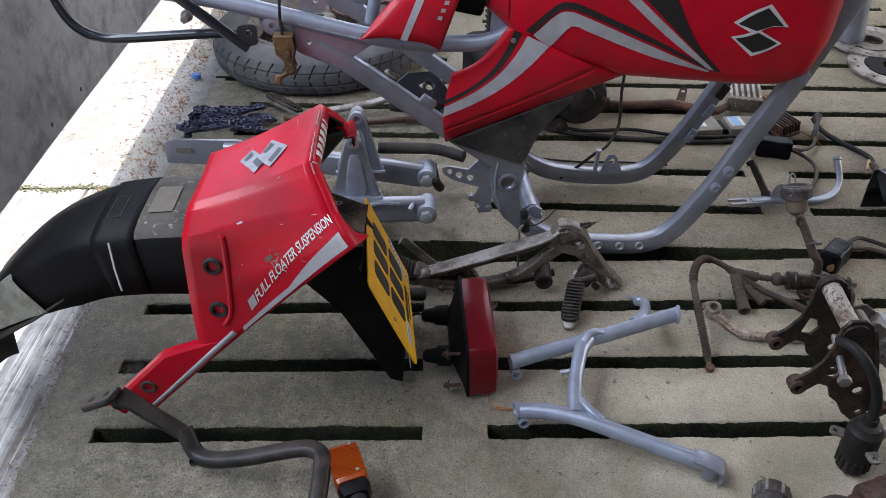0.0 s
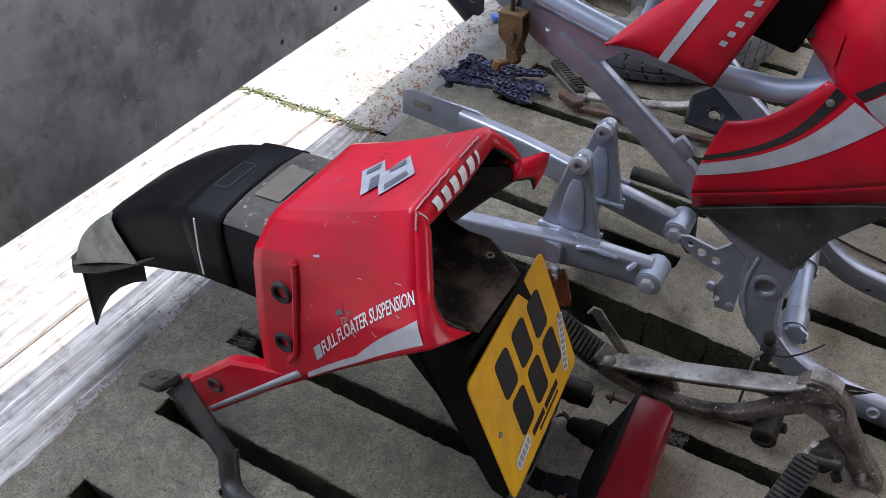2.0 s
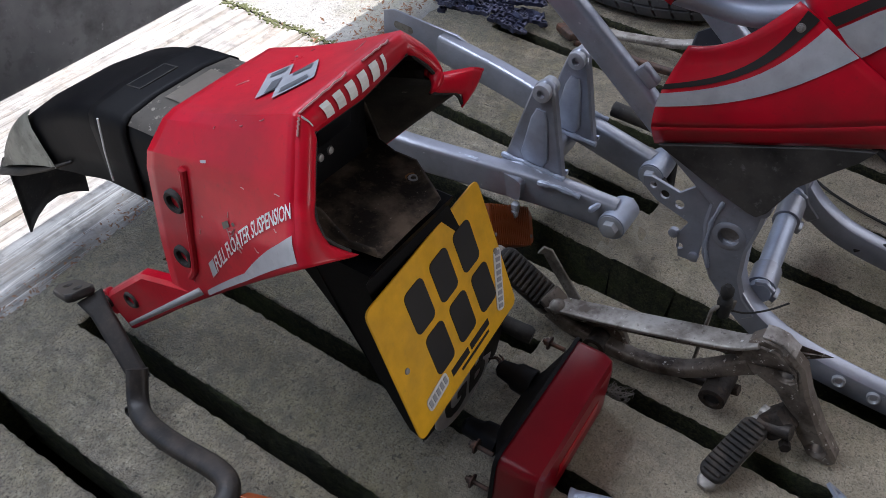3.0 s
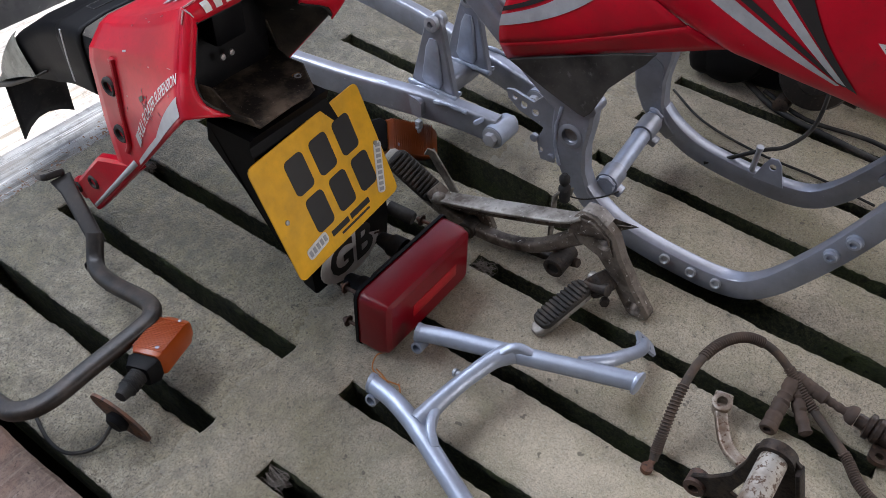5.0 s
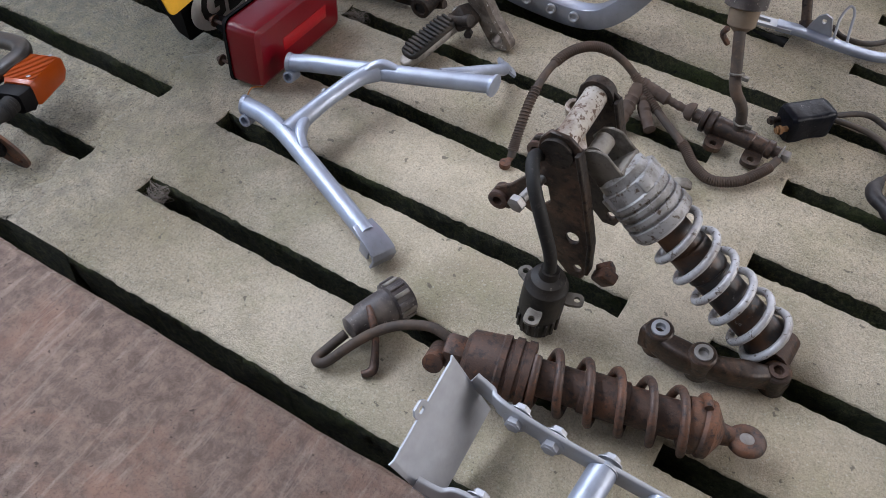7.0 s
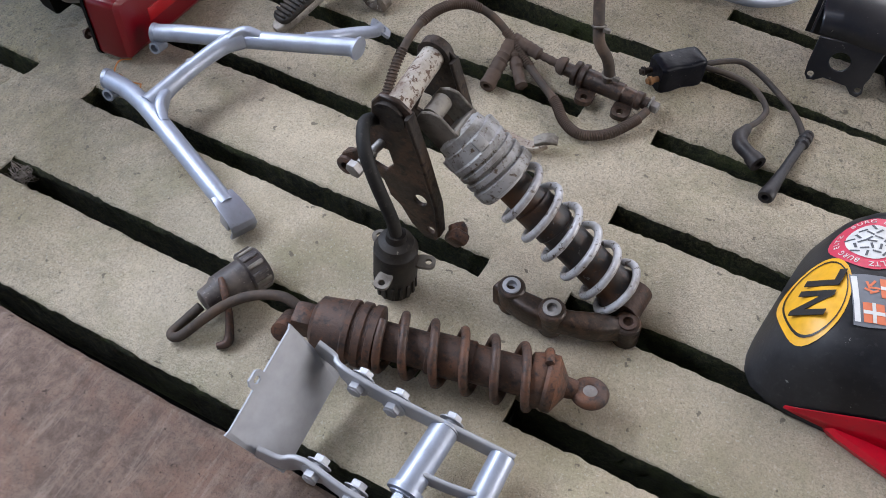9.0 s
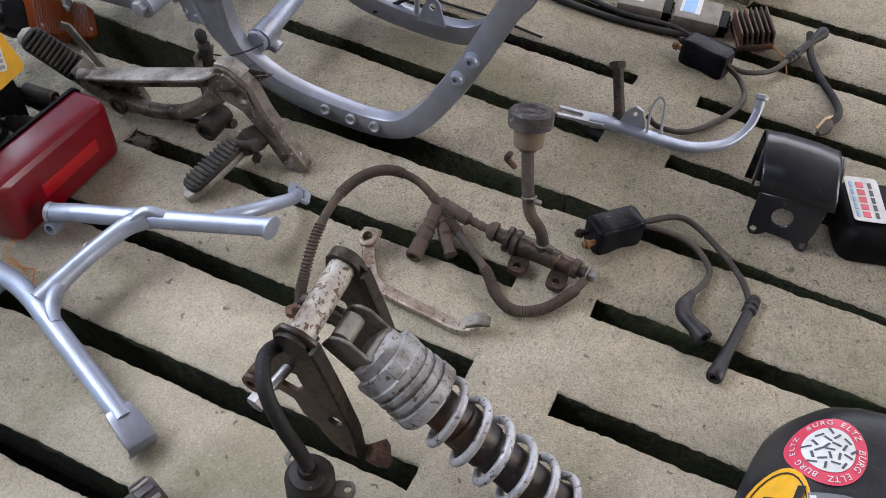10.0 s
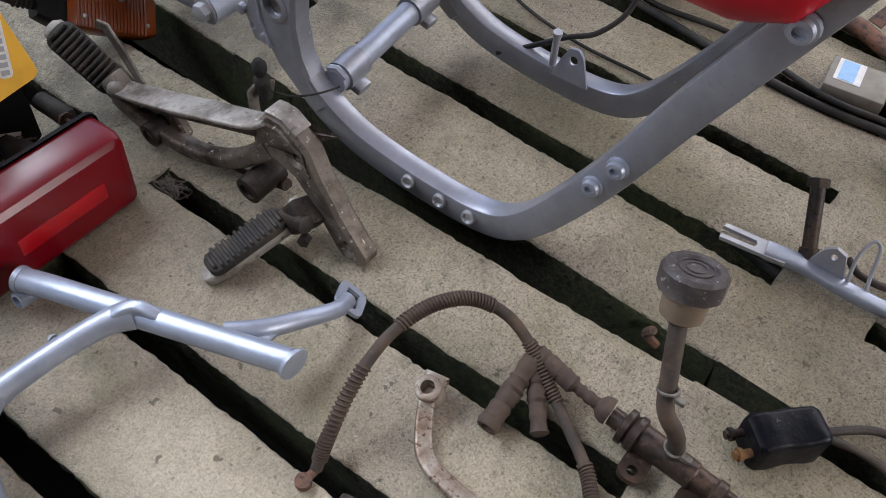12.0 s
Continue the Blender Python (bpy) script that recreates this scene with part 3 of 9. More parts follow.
floor = tagged(thing("floor", (0, 0, 0), "", "", kind="structure"), "grey cast concrete slatted floor with mossy drainage slots darkened by painted shade", "floor", kind="structure")
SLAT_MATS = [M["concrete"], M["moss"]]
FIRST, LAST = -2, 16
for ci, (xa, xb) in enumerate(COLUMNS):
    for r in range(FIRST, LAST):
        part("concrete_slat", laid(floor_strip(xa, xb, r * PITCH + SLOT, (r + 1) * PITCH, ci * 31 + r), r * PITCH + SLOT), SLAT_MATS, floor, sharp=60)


def floor_rib(x0, x1, seed, ya, yb):
    """The solid strip between two columns of slots, within one cast panel; x0 and x1 are functions of y."""
    bm = nbm()
    rows = []
    n = max(4, int((yb - ya) / 0.0079))
    for i in range(n + 1):
        y = ya + (yb - ya) * i / n
        inslot = (y + 1e-4) % PITCH < SLOT + 2e-4
        j = [noise.noise(Vector((seed + k, y * 60, 1.7))) * 0.0016 for k in range(4)]
        a, b = x0(y), x1(y)
        c = 0.003 if inslot else 0.0
        rows.append([(a + 0.012, y, -0.14), (a + j[0] * (c > 0), y, -c), (a + c + j[1] * (c > 0), y, 0), ((a + b) / 2, y, 0),
                     (b - c + j[2] * (c > 0), y, 0), (b + j[3] * (c > 0), y, -c), (b - 0.012, y, -0.14)])
    skin(bm, rows)
    for row in (rows[0], rows[-1]):
        vs = [bm.verts.new(p) for p in row]
        bm.faces.new(vs)
    bm.faces.ensure_lookup_table()
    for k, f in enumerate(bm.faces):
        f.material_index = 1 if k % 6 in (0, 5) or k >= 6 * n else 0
    return bm


def edge_line(y):
    return slab_edge(y) + noise.noise(Vector((3.1, y * 5, 0.2))) * 0.012 + noise.noise(Vector((7.1, y * 28, 0.2))) * 0.005


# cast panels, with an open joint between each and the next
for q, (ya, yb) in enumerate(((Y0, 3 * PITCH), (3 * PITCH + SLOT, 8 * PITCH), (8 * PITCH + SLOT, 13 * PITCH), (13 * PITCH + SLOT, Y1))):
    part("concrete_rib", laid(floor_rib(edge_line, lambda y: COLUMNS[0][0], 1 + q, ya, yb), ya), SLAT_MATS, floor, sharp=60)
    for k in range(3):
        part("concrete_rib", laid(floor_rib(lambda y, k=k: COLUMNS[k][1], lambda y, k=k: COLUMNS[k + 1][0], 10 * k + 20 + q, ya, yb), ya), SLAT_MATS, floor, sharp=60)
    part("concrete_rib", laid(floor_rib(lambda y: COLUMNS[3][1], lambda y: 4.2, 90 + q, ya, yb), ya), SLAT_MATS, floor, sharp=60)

# mortar that closes the widening joint beyond the slotted part
bm = nbm()
box(bm, (1.9, 0.20, 0.05), (3.22, 0.475, -0.034), 0.004)
part("mortar_bed", bm, M["concrete"], floor, "grey mortar bed")

# a near-black sheet beneath, painting the darkness of the slots
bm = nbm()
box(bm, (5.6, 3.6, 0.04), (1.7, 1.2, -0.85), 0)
tagged(part("pit", bm, M["pit"], floor), "near-black sheet painting the dark under the slats")

# brown boarding in front of the joint
board = tagged(thing("board_floor", (0.5, -1.4, 0), "worn brown boarding with a dirty scuffed surface", "floor", kind="structure"), kind="structure")
for k, (xa, xb) in enumerate(((-0.72, 0.78), (0.784, 2.4), (2.404, 4.2))):
    bm = nbm()
    n = 90
    rows = []
    for i in range(n + 1):
        x = xa + (xb - xa) * i / n
        e = -0.309 - 0.008 * min(1.0, max(0.0, (x + 0.2) / 1.2)) + noise.noise(Vector((x * 9, 2.2, k))) * 0.003 + noise.noise(Vector((x * 45, 2.2, k))) * 0.0015
        rows.append([(x, e - 0.004, -0.13), (x, e, -0.006), (x, e - 0.006, -0.0005)] +
                    [(x, e - 0.006 - 0.07 * j, 0.0008 * noise.noise(Vector((x * 6, j * 0.8, 1.0 + k)))) for j in range(1, 12)] + [(x, -3.4, 0), (x, -3.4, -0.13)])
    skin(bm, rows)
    part("board", bm, M["board"], board)

# threshold of weathered planks, then a concrete apron
threshold = tagged(thing("threshold", (-1.0, 0, 0), "pale weathered timber threshold with open grain", "threshold", kind="structure"), kind="structure")
px = -0.70
for k, w in enumerate((0.205, 0.195, 0.21, 0.20, 0.20)):
    bm = nbm()
    xa, xb = px - w + 0.0015, px
    rows = []
    for i in range(61):
        y = -3.4 + 4.18 * i / 60
        r = noise.noise(Vector((k, y * 3, 0))) * 0.002
        rows.append([(xa, y, -0.12), (xa + r, y, -0.011), (xa + 0.004, y, -0.007)] +
                    [(xa + 0.004 + (w - 0.0095) * j / 6, y, -0.007 + 0.001 * noise.noise(Vector((j * 1.7 + k * 9, y * 2, 0)))) for j in range(1, 6)] +
                    [(xb - 0.004, y, -0.007), (xb + r, y, -0.011), (xb, y, -0.12)])
    skin(bm, rows)
    part("plank", bm, M["plank"], threshold)
    px -= w

bm = nbm()
rows = []
for i in range(60):
    y = 0.785 + 5.4 * (i / 59) ** 1.6
    rows.append([(x, y + (0.01 * noise.noise(Vector((x * 14, 1, 1))) if i == 0 else 0), -0.006 + 0.002 * noise.noise(Vector((x * 5, y * 5, 2)))) for x in [-0.70 - 0.06 * j for j in range(40)]])
skin(bm, rows)
apron = tagged(thing("apron", (-1.5, 2, 0), "sunlit concrete apron outside the doorway", "ground", kind="structure"), kind="structure")
part("apron_slab", bm, M["apron"], apron)

bm = nbm()
outer = [bm.verts.new(p) for p in ((-400, -400, -0.11), (400, -400, -0.11), (400, 400, -0.11), (-400, 400, -0.11))]
inner = [bm.verts.new(p) for p in ((-1.66, -3.4, -0.11), (4.3, -3.4, -0.11), (4.3, 3.3, -0.11), (-1.66, 3.3, -0.11))]
for k in range(4):
    bm.faces.new((outer[k], outer[(k + 1) % 4], inner[(k + 1) % 4], inner[k]))
ground = thing("ground", (-33, 0, -0.2), "pale yard ground outside the building", "ground", kind="structure")
part("yard", bm, M["apron"], ground)

# moss and leaf litter along the edge
bm = nbm()
for k in range(420):
    x = -0.77 - 0.36 * rng.random() ** 1.1
    y = 0.783 + rng.gauss(0, 0.007) + 0.006 * math.sin(x * 40)
    s = rng.uniform(0.0012, 0.0040)
    bmesh.ops.create_icosphere(bm, subdivisions=1, radius=s, matrix=Matrix.Translation((x, y, -0.006)) @ Matrix.Diagonal((1, 1, 0.6, 1)))
tagged(part("moss_line", bm, M["green"], thing("moss", (-0.95, 0.783, 0), "green moss growing along the crack", "moss", kind="stuff")), kind="stuff")
bm = nbm()
for k in range(2400):
    y = rng.uniform(-0.1, 2.1)
    x = edge_line(y) - abs(rng.gauss(0, 0.022 if y < 0.75 else 0.060)) + 0.006
    s = rng.uniform(0.001, 0.0042) * (0.6 if y < 0.75 else 1.0)
    m = pose(x, y, -0.0035 + rng.random() * 0.003, rng.uniform(-35, 35), rng.uniform(-35, 35), rng.uniform(0, 360))
    vs = [bm.verts.new(m @ Vector(p)) for p in ((-s * 1.8, 0, 0), (0, -s * 0.7, s * 0.2), (s * 1.8, 0, 0), (0, s * 0.7, s * 0.3))]
    bm.faces.new(vs)
litter = thing("leaf_litter", (-0.78, 1.0, 0), "brown leaf litter and grit along the slab edge", "litter", kind="stuff")
part("leaves", bm, M["leaf"], litter, smooth=False)

# the steel sheet that hangs above the threshold, with its row of fixings
sheet = tagged(thing("wall_west", (-0.868, 1.4, 0.21), "grey galvanised steel sheet with a row of bolts", "wall", kind="structure"), kind="structure")
bm = nbm()
rows = []
for i in range(46):
    y = -0.05 + 3.2 * i / 45
    w = 0.0025 * noise.noise(Vector((y * 2.1, 0, 0)))
    rows.append([(-0.874 + w, y, 0.222), (-0.874 + w, y, 0.212), (-0.866 + w, y, 0.21), (-0.864 + w, y, 0.216)] +
                [(-0.866 + w + 0.002 * noise.noise(Vector((y * 1.5, z, 3))), y, z) for z in (0.30, 0.40, 0.50, 0.56)])
skin(bm, rows)
part("sheet", bm, M["sheet"], sheet, solid=0.003)
for k in range(18):
    bm = nbm()
    lathe(bm, [(0, 0.0065), (0.002, 0.0065), (0.0035, 0.004)], (-0.8655, 0.115 + 0.171 * k, 0.238 + 0.006 * math.sin(k * 2.3)), (1, 0, 0), 10)
    part("fixing", bm, M["rust"], sheet)


def unseen_wall(name, size, at, mat=M["wall"], label="added unseen wall that bounds the light"):
    bm = nbm()
    box(bm, size, at, 0)
    t = tagged(thing(name, at, label, "wall", kind="structure"), kind="structure")
    part("wall_panel", bm, mat, t)
    return t


# unseen walls and roof, added to bound the light; doorway open beside the sheet
unseen_wall("unseen_wall_north", (5.4, 0.15, 1.06), (1.75, 3.25, 0.38))
unseen_wall("unseen_wall_north_lintel", (5.4, 0.15, 0.5), (1.75, 3.25, 2.80))
# the east gap is only there for the added fill lamp
unseen_wall("unseen_wall_east", (0.15, 3.6, 3.2), (4.3, -1.6, 1.45))
unseen_wall("unseen_wall_east_corner", (0.15, 1.2, 3.2), (4.3, 2.8, 1.45))
unseen_wall("unseen_wall_east_lintel", (0.15, 2.0, 0.65), (4.3, 1.2, 2.725))
unseen_wall("unseen_wall_south", (5.4, 0.15, 3.2), (1.75, -3.5, 1.45))
unseen_wall("unseen_wall_west_lintel", (0.15, 5.72, 0.5), (-0.95, 0.29, 2.85))
unseen_wall("unseen_wall_west_corner", (0.15, 0.9, 3.2), (-0.95, -3.02, 1.45))
roof = tagged(thing("ceiling", (1.7, 0, 3.1), "added unseen roof that bounds the light", "ceiling", kind="structure"), kind="structure")
bm = nbm()
# gap holds the added roof lamp; last sheet is an overhang against the sun
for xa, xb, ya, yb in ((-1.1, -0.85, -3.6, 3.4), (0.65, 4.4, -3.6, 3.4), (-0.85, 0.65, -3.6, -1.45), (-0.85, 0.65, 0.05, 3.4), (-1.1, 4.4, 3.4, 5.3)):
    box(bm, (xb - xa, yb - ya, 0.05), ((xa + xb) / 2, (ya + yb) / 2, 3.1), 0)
part("unseen_roof", bm, M["roof"], roof)


# ---- the tail unit ----
TAIL_Y, COWL_Y = 0.160, 0.142
# rows across the cowl, from its lower edge to its crown: half width, height and x at the front and at the rear
COWL = [(0.113, 0.156, 0.137, 0.398, -0.440, -0.190), (0.113, 0.146, 0.252, 0.412, -0.438, -0.203), (0.109, 0.122, 0.352, 0.432, -0.434, -0.222),
        (0.105, 0.115, 0.372, 0.440, -0.432, -0.226), (0.083, 0.086, 0.400, 0.470, -0.426, -0.244), (0.070, 0.074, 0.406, 0.482, -0.424, -0.250),
        (0.0, 0.0, 0.410, 0.484, -0.420, -0.250)]


def cowl_point(u, v):
    """A place on the cowl: u from front to rear, v from the near lower edge (-1) over the crown (0) to the far one (1)."""
    f = (1 - abs(v)) * (len(COWL) - 1)
    i = min(int(f), len(COWL) - 2)
    a, b, w = COWL[i], COWL[i + 1], f - i
    hf, hr, zf, zr, xf, xr = [p + (q - p) * w for p, q in zip(a, b)]
    dip = -0.008 * math.sin(math.pi * u) * (1 - abs(v)) ** 2
    if v > 0:
        hr += 0.010 * max(0, (v - 0.80) / 0.20) - 0.034 * math.exp(-((v - 0.64) / 0.15) ** 2)
        xr -= 0.022 * max(0, (v - 0.55) / 0.45)
    y, z = (1 if v > 0 else -1) * (hf + (hr - hf) * u), zf + (zr - zf) * u + dip - 0.385
    roll = 0.075 * u                            # the cowl leans towards its near side at the rear
    return Vector((xf + (xr - xf) * u, COWL_Y + 0.005 * u + y * math.cos(roll) - z * math.sin(roll), 0.385 + z * math.cos(roll) + y * math.sin(roll)))


def on_cowl(u, v, lift):
    p = cowl_point(u, v)
    n = (cowl_point(u + 0.01, v) - p).cross(cowl_point(u, v + 0.01) - p).normalized()
    return p + n * lift


def between(corners, s, t):
    """The (u, v) at s along and t across four corners."""
    a, b, c, d = corners
    return ((1 - s) * ((1 - t) * a[0] + t * b[0]) + s * ((1 - t) * d[0] + t * c[0]), (1 - s) * ((1 - t) * a[1] + t * b[1]) + s * ((1 - t) * d[1] + t * c[1]))


def cowl_decal(bm, corners, lift=0.0012, n=6):
    """A patch that lies on the cowl between four (u, v) corners."""
    return skin(bm, [[on_cowl(*between(corners, i / n, j / n), lift) for j in range(n + 1)] for i in range(n + 1)])


tail = thing("tail_unit", (-0.40, TAIL_Y, 0.0), "red motorcycle tail cowl with black mudguard, resting on the slats", "tail fairing")
bm = nbm()
NU, VS = 16, [k / 36 for k in range(-36, 37)]
skin(bm, [[cowl_point(i / NU, v) for v in VS] for i in range(NU + 1)])
cowl = part("cowl", bm, M["red"], tail, "glossy red plastic, scuffed", sharp=24, solid=0.0022, flip=True)
# bare black inner face
bm = nbm()
skin(bm, [[on_cowl(0.01 + 0.97 * i / NU, v * 0.99, -0.0045) for v in VS] for i in range(NU + 1)])
part("inner_liner", bm, M["dustblack"], cowl, "dusty black inner face", sharp=40, solid=0.0012, flip=True)


def lip_inner(v, t=1.0):
    """A place on the lip that turns in round the rear opening; at its foot it widens into a flared wing."""
    p, a = cowl_point(1, v), abs(v)
    side = 1 if v > 0 else -1
    flare = max(0.0, (a - 0.70) / 0.30) ** 1.3
    roof = max(0.0, 1 - a / 0.30)
    d = Vector((0.012 + (0.004 if v < 0 else -0.010) * flare, -side * (0.012 * min(1, a / 0.3) + (0.044 if v < 0 else 0.030) * flare), -0.028 * roof - 0.012 * (1 - roof) - (0.006 if v < 0 else 0.014) * flare))
    bow = 0.004 * math.sin(math.pi * t)
    return p + d * t + Vector((bow, 0, bow * 0.7))


bm = nbm()
skin(bm, [[lip_inner(v, t) for v in VS] for t in (0, 0.2, 0.4, 0.6, 0.8, 1.0)])
part("rear_lip", bm, M["red"], cowl, "red lip, flared into wings at its feet", sharp=55, solid=0.0028, flip=True)
bm = nbm()
for k in range(6):
    va = -0.128 + 0.040 * k
    for (c0, c1), (t0, t1) in (((0.002, 0.027 if k < 5 else 0.012), (0.24, 0.80)),):
        skin(bm, [[lip_inner(va + c0 + (c1 - c0) * s, t0 + (t1 - t0) * q) + Vector((0.0016, 0, 0.0012)) for s in (0, 0.5, 1)] for q in (0, 0.33, 0.66, 1)])
part("lip_marking", bm, M["white"], cowl, "row of plain pale marks", smooth=False)
bm = nbm()
skin(bm, [[lip_inner(-0.195 + 0.022 * s, 0.10 + 0.55 * q) + Vector((0.0014, 0, 0.001)) for s in (0, 0.5, 1)] for q in (0, 0.5, 1)])
part("lip_patch", bm, M["stripe"], cowl, "small silver patch")
bm = nbm()
tube(bm, [lip_inner(v * 0.96, 1.0) + Vector((-0.002, 0, 0)) for v in VS[::6]], 0.0022, 6, 2)
part("lip_seal", bm, M["rubber"], cowl)
# paint worn pale along the crest of the lip and down the front edge
for lo, hi, lift in ((-0.34, -0.20, 0.0), (-0.17, -0.02, 0.0004), (0.03, 0.12, 0.0)):
    bm = nbm()
    tube(bm, [lip_inner(lo + (hi - lo) * k / 8, 0.04 + 0.03 * math.sin(3 * k)) + Vector((0.0004, 0, 0.0008 + lift)) for k in range(9)], 0.0010, 5, 2)
    part("worn_edge", bm, M["scratch"], cowl, "paint worn pale on the edge")


def side_arm(sign, name):
    """The lower rail of the cowl that runs down to its front bracket, with its grommets."""
    def at(x, y, z):
        return Vector((x, COWL_Y + sign * (COWL_Y - y), z))
    foot, along, n = at(-0.542, 0.033, 0.034), Vector((0.707, 0, 0.707)), Vector((-0.707, 0, 0.707))
    bm = nbm()
    path, secs = [], []
    for k in range(10):
        d = -0.012 + 0.026 * k
        wide = 0.030 if k < 6 else 0.030 - 0.006 * (k - 5)
        path.append(foot + along * d + n * (0.030 if k < 6 else wide))
        lo, hi = -wide, wide
        secs.append([(-0.007 * sign, lo), (0.004 * sign, lo), (0.0070 * sign, lo + 0.003), (0.0070 * sign, hi - 0.006), (0.003 * sign, hi - 0.001), (-0.007 * sign, hi)])
    sweep(bm, path, secs, hint=(0, 1, 0))
    box(bm, (0.026, 0.014, 0.038), axes(foot + along * -0.018 + n * 0.046, along, n), 0.005)
    arm = part(name, bm, M["red"], tail, "", sharp=30)
    bm = nbm()
    rows = []
    for k in range(13):
        p = foot + along * (-0.006 + 0.0205 * k) + Vector((0, sign * (0.0076 + 0.0002 * k), 0))
        rows.append([p + n * 0.006, p + n * (0.012 + 0.0003 * k)])
    skin(bm, rows)
    part("stripe", bm, M["stripe"], arm, "silver stripe", solid=0.0006)
    # raised ridge round the grommet recess
    bm = nbm()
    tube(bm, [on_cowl(u, v, 0.001) for u, v in ((0.262, -0.610), (0.285, -0.66), (0.275, -0.78), (0.255, -0.88), (0.235, -0.915), (0.19, -0.930))], 0.0042, 8, 4)
    part("ridge", bm, M["red"], arm, "raised red ridge")
    for p, r in ((on_cowl(0.185, -0.735, 0.0), 0.0140), (on_cowl(0.175, -0.875, 0.0), 0.0140), (foot + along * 0.052 + n * 0.037 + Vector((0, sign * 0.0055, 0)), 0.0125), (foot + along * -0.016 + n * 0.050 + Vector((0, sign * 0.006, 0)), 0.0100)):
        bm = nbm()
        lathe(bm, [(-0.004, r), (0.0025, r), (0.005, r * 0.86), (0.0045, r * 0.62), (-0.003, r * 0.52)], p, (0, sign, 0.04), 20)
        part("grommet", bm, M["rubber"], arm, "black rubber grommet")
    return arm


side_arm(-1, "side_arm")

# wide end of the silver stripe
bm = nbm()
cowl_decal(bm, [(0.985, -0.800), (0.985, -0.955), (0.62, -0.985), (0.62, -0.955)], 0.0012, 10)
cowl_decal(bm, [(0.62, -0.955), (0.62, -0.985), (0.30, -0.994), (0.30, -0.978)], 0.0012, 6)
part("side_stripe", bm, M["stripe"], cowl, "silver stripe, widening to the rear")
bm = nbm()
for corners in (((0.52, -0.105), (0.335, 0.010), (0.43, 0.062), (0.60, -0.045)), ((0.655, -0.105), (0.775, -0.020), (0.600, 0.075), (0.50, -0.020))):
    cowl_decal(bm, list(corners), 0.0018, 4)
emblem = part("emblem", bm, M["greyprint"], cowl, "grey slanted emblem shapes")
bm = nbm()
for corners in (((0.400, -0.010), (0.375, 0.008), (0.430, 0.048), (0.455, 0.020)), ((0.545, -0.085), (0.470, -0.030), (0.500, -0.008), (0.575, -0.060)),
                ((0.660, -0.085), (0.735, -0.022), (0.690, -0.005), (0.620, -0.060)), ((0.600, 0.055), (0.545, 0.010), (0.570, -0.004), (0.640, 0.030))):
    cowl_decal(bm, list(corners), 0.0026, 3)
part("emblem_core", bm, M["darkprint"], emblem)


def cowl_words(name, words, corners, material, parent, label):
    """Words laid on the cowl between four (u, v) corners, from the start's foot round to the start's head."""
    cu = bpy.data.curves.new(name, "FONT")
    cu.body, cu.resolution_u, cu.space_character, cu.offset = words, 2, 0.92, 0.012
    tmp = new(name, cu)
    me = bpy.data.meshes.new_from_object(tmp.evaluated_get(bpy.context.evaluated_depsgraph_get()))
    bpy.data.objects.remove(tmp)
    bpy.data.curves.remove(cu)
    xs, ys = [v.co.x for v in me.vertices], [v.co.y for v in me.vertices]
    x0, x1, y0, y1 = min(xs), max(xs), min(ys), max(ys)
    bl, br, tr, tl = corners
    for v in me.vertices:
        s, t = (v.co.x - x0) / (x1 - x0), (v.co.y - y0) / (y1 - y0)
        v.co = on_cowl(*between((bl, tl, tr, br), s, t), 0.0015)
    bm = nbm()
    bm.from_mesh(me)
    bpy.data.meshes.remove(me)
    return part(name, bm, material, parent, label, smooth=False)


TEXT_BOX = ((0.425, -0.932), (0.985, -0.735), (0.985, -0.672), (0.415, -0.886))
cowl_words("side_lettering", "FULL FLOATER SUSPENSION", TEXT_BOX, M["white"], cowl, "white lettering, partly scuffed off")
bm = nbm()
cowl_decal(bm, [(0.375, -0.946), (0.362, -0.902), (0.405, -0.890), (0.418, -0.934)], 0.0014, 3)
part("lettering_block", bm, M["stripe"], cowl)
# scraped patches and pale scratches
for corners in (((0.385, -0.484), (0.425, -0.478), (0.430, -0.490), (0.395, -0.494)), ((0.53, -0.800), (0.52, -0.780), (0.565, -0.772), (0.575, -0.792)), ((0.60, -0.792), (0.585, -0.782), (0.60, -0.776), (0.615, -0.784))):
    bm = nbm()
    cowl_decal(bm, list(corners), 0.0010, 2)
    part("scuff", bm, M["palebrown"] if corners[0][0] > 0.5 else M["stripe"], cowl, "scraped patch")
sr_ = random.Random(21)
for k in range(26):
    u, v = sr_.uniform(0.12, 0.97), sr_.choice((sr_.uniform(-0.95, -0.62), sr_.uniform(-0.6, 0.15)))
    du, dv = sr_.gauss(0, 0.025), sr_.gauss(0, 0.022)
    if k < 6:
        u, v, du, dv = 0.55 + 0.012 * k, -0.80 - 0.012 * k, 0.03, sr_.gauss(-0.01, 0.02)
    bm = nbm()
    tube(bm, [on_cowl(min(0.99, u + du * s), v + dv * s + 0.004 * math.sin(5 * s + k), 0.0003) for s in (0, 0.3, 0.6, 1)], 0.00055 if k > 5 else 0.0008, 4, 3)
    part("scratch", bm, M["scratch"], cowl, "pale scratch")

# tray and inner fender inside the opening
bm = nbm()
rows = []
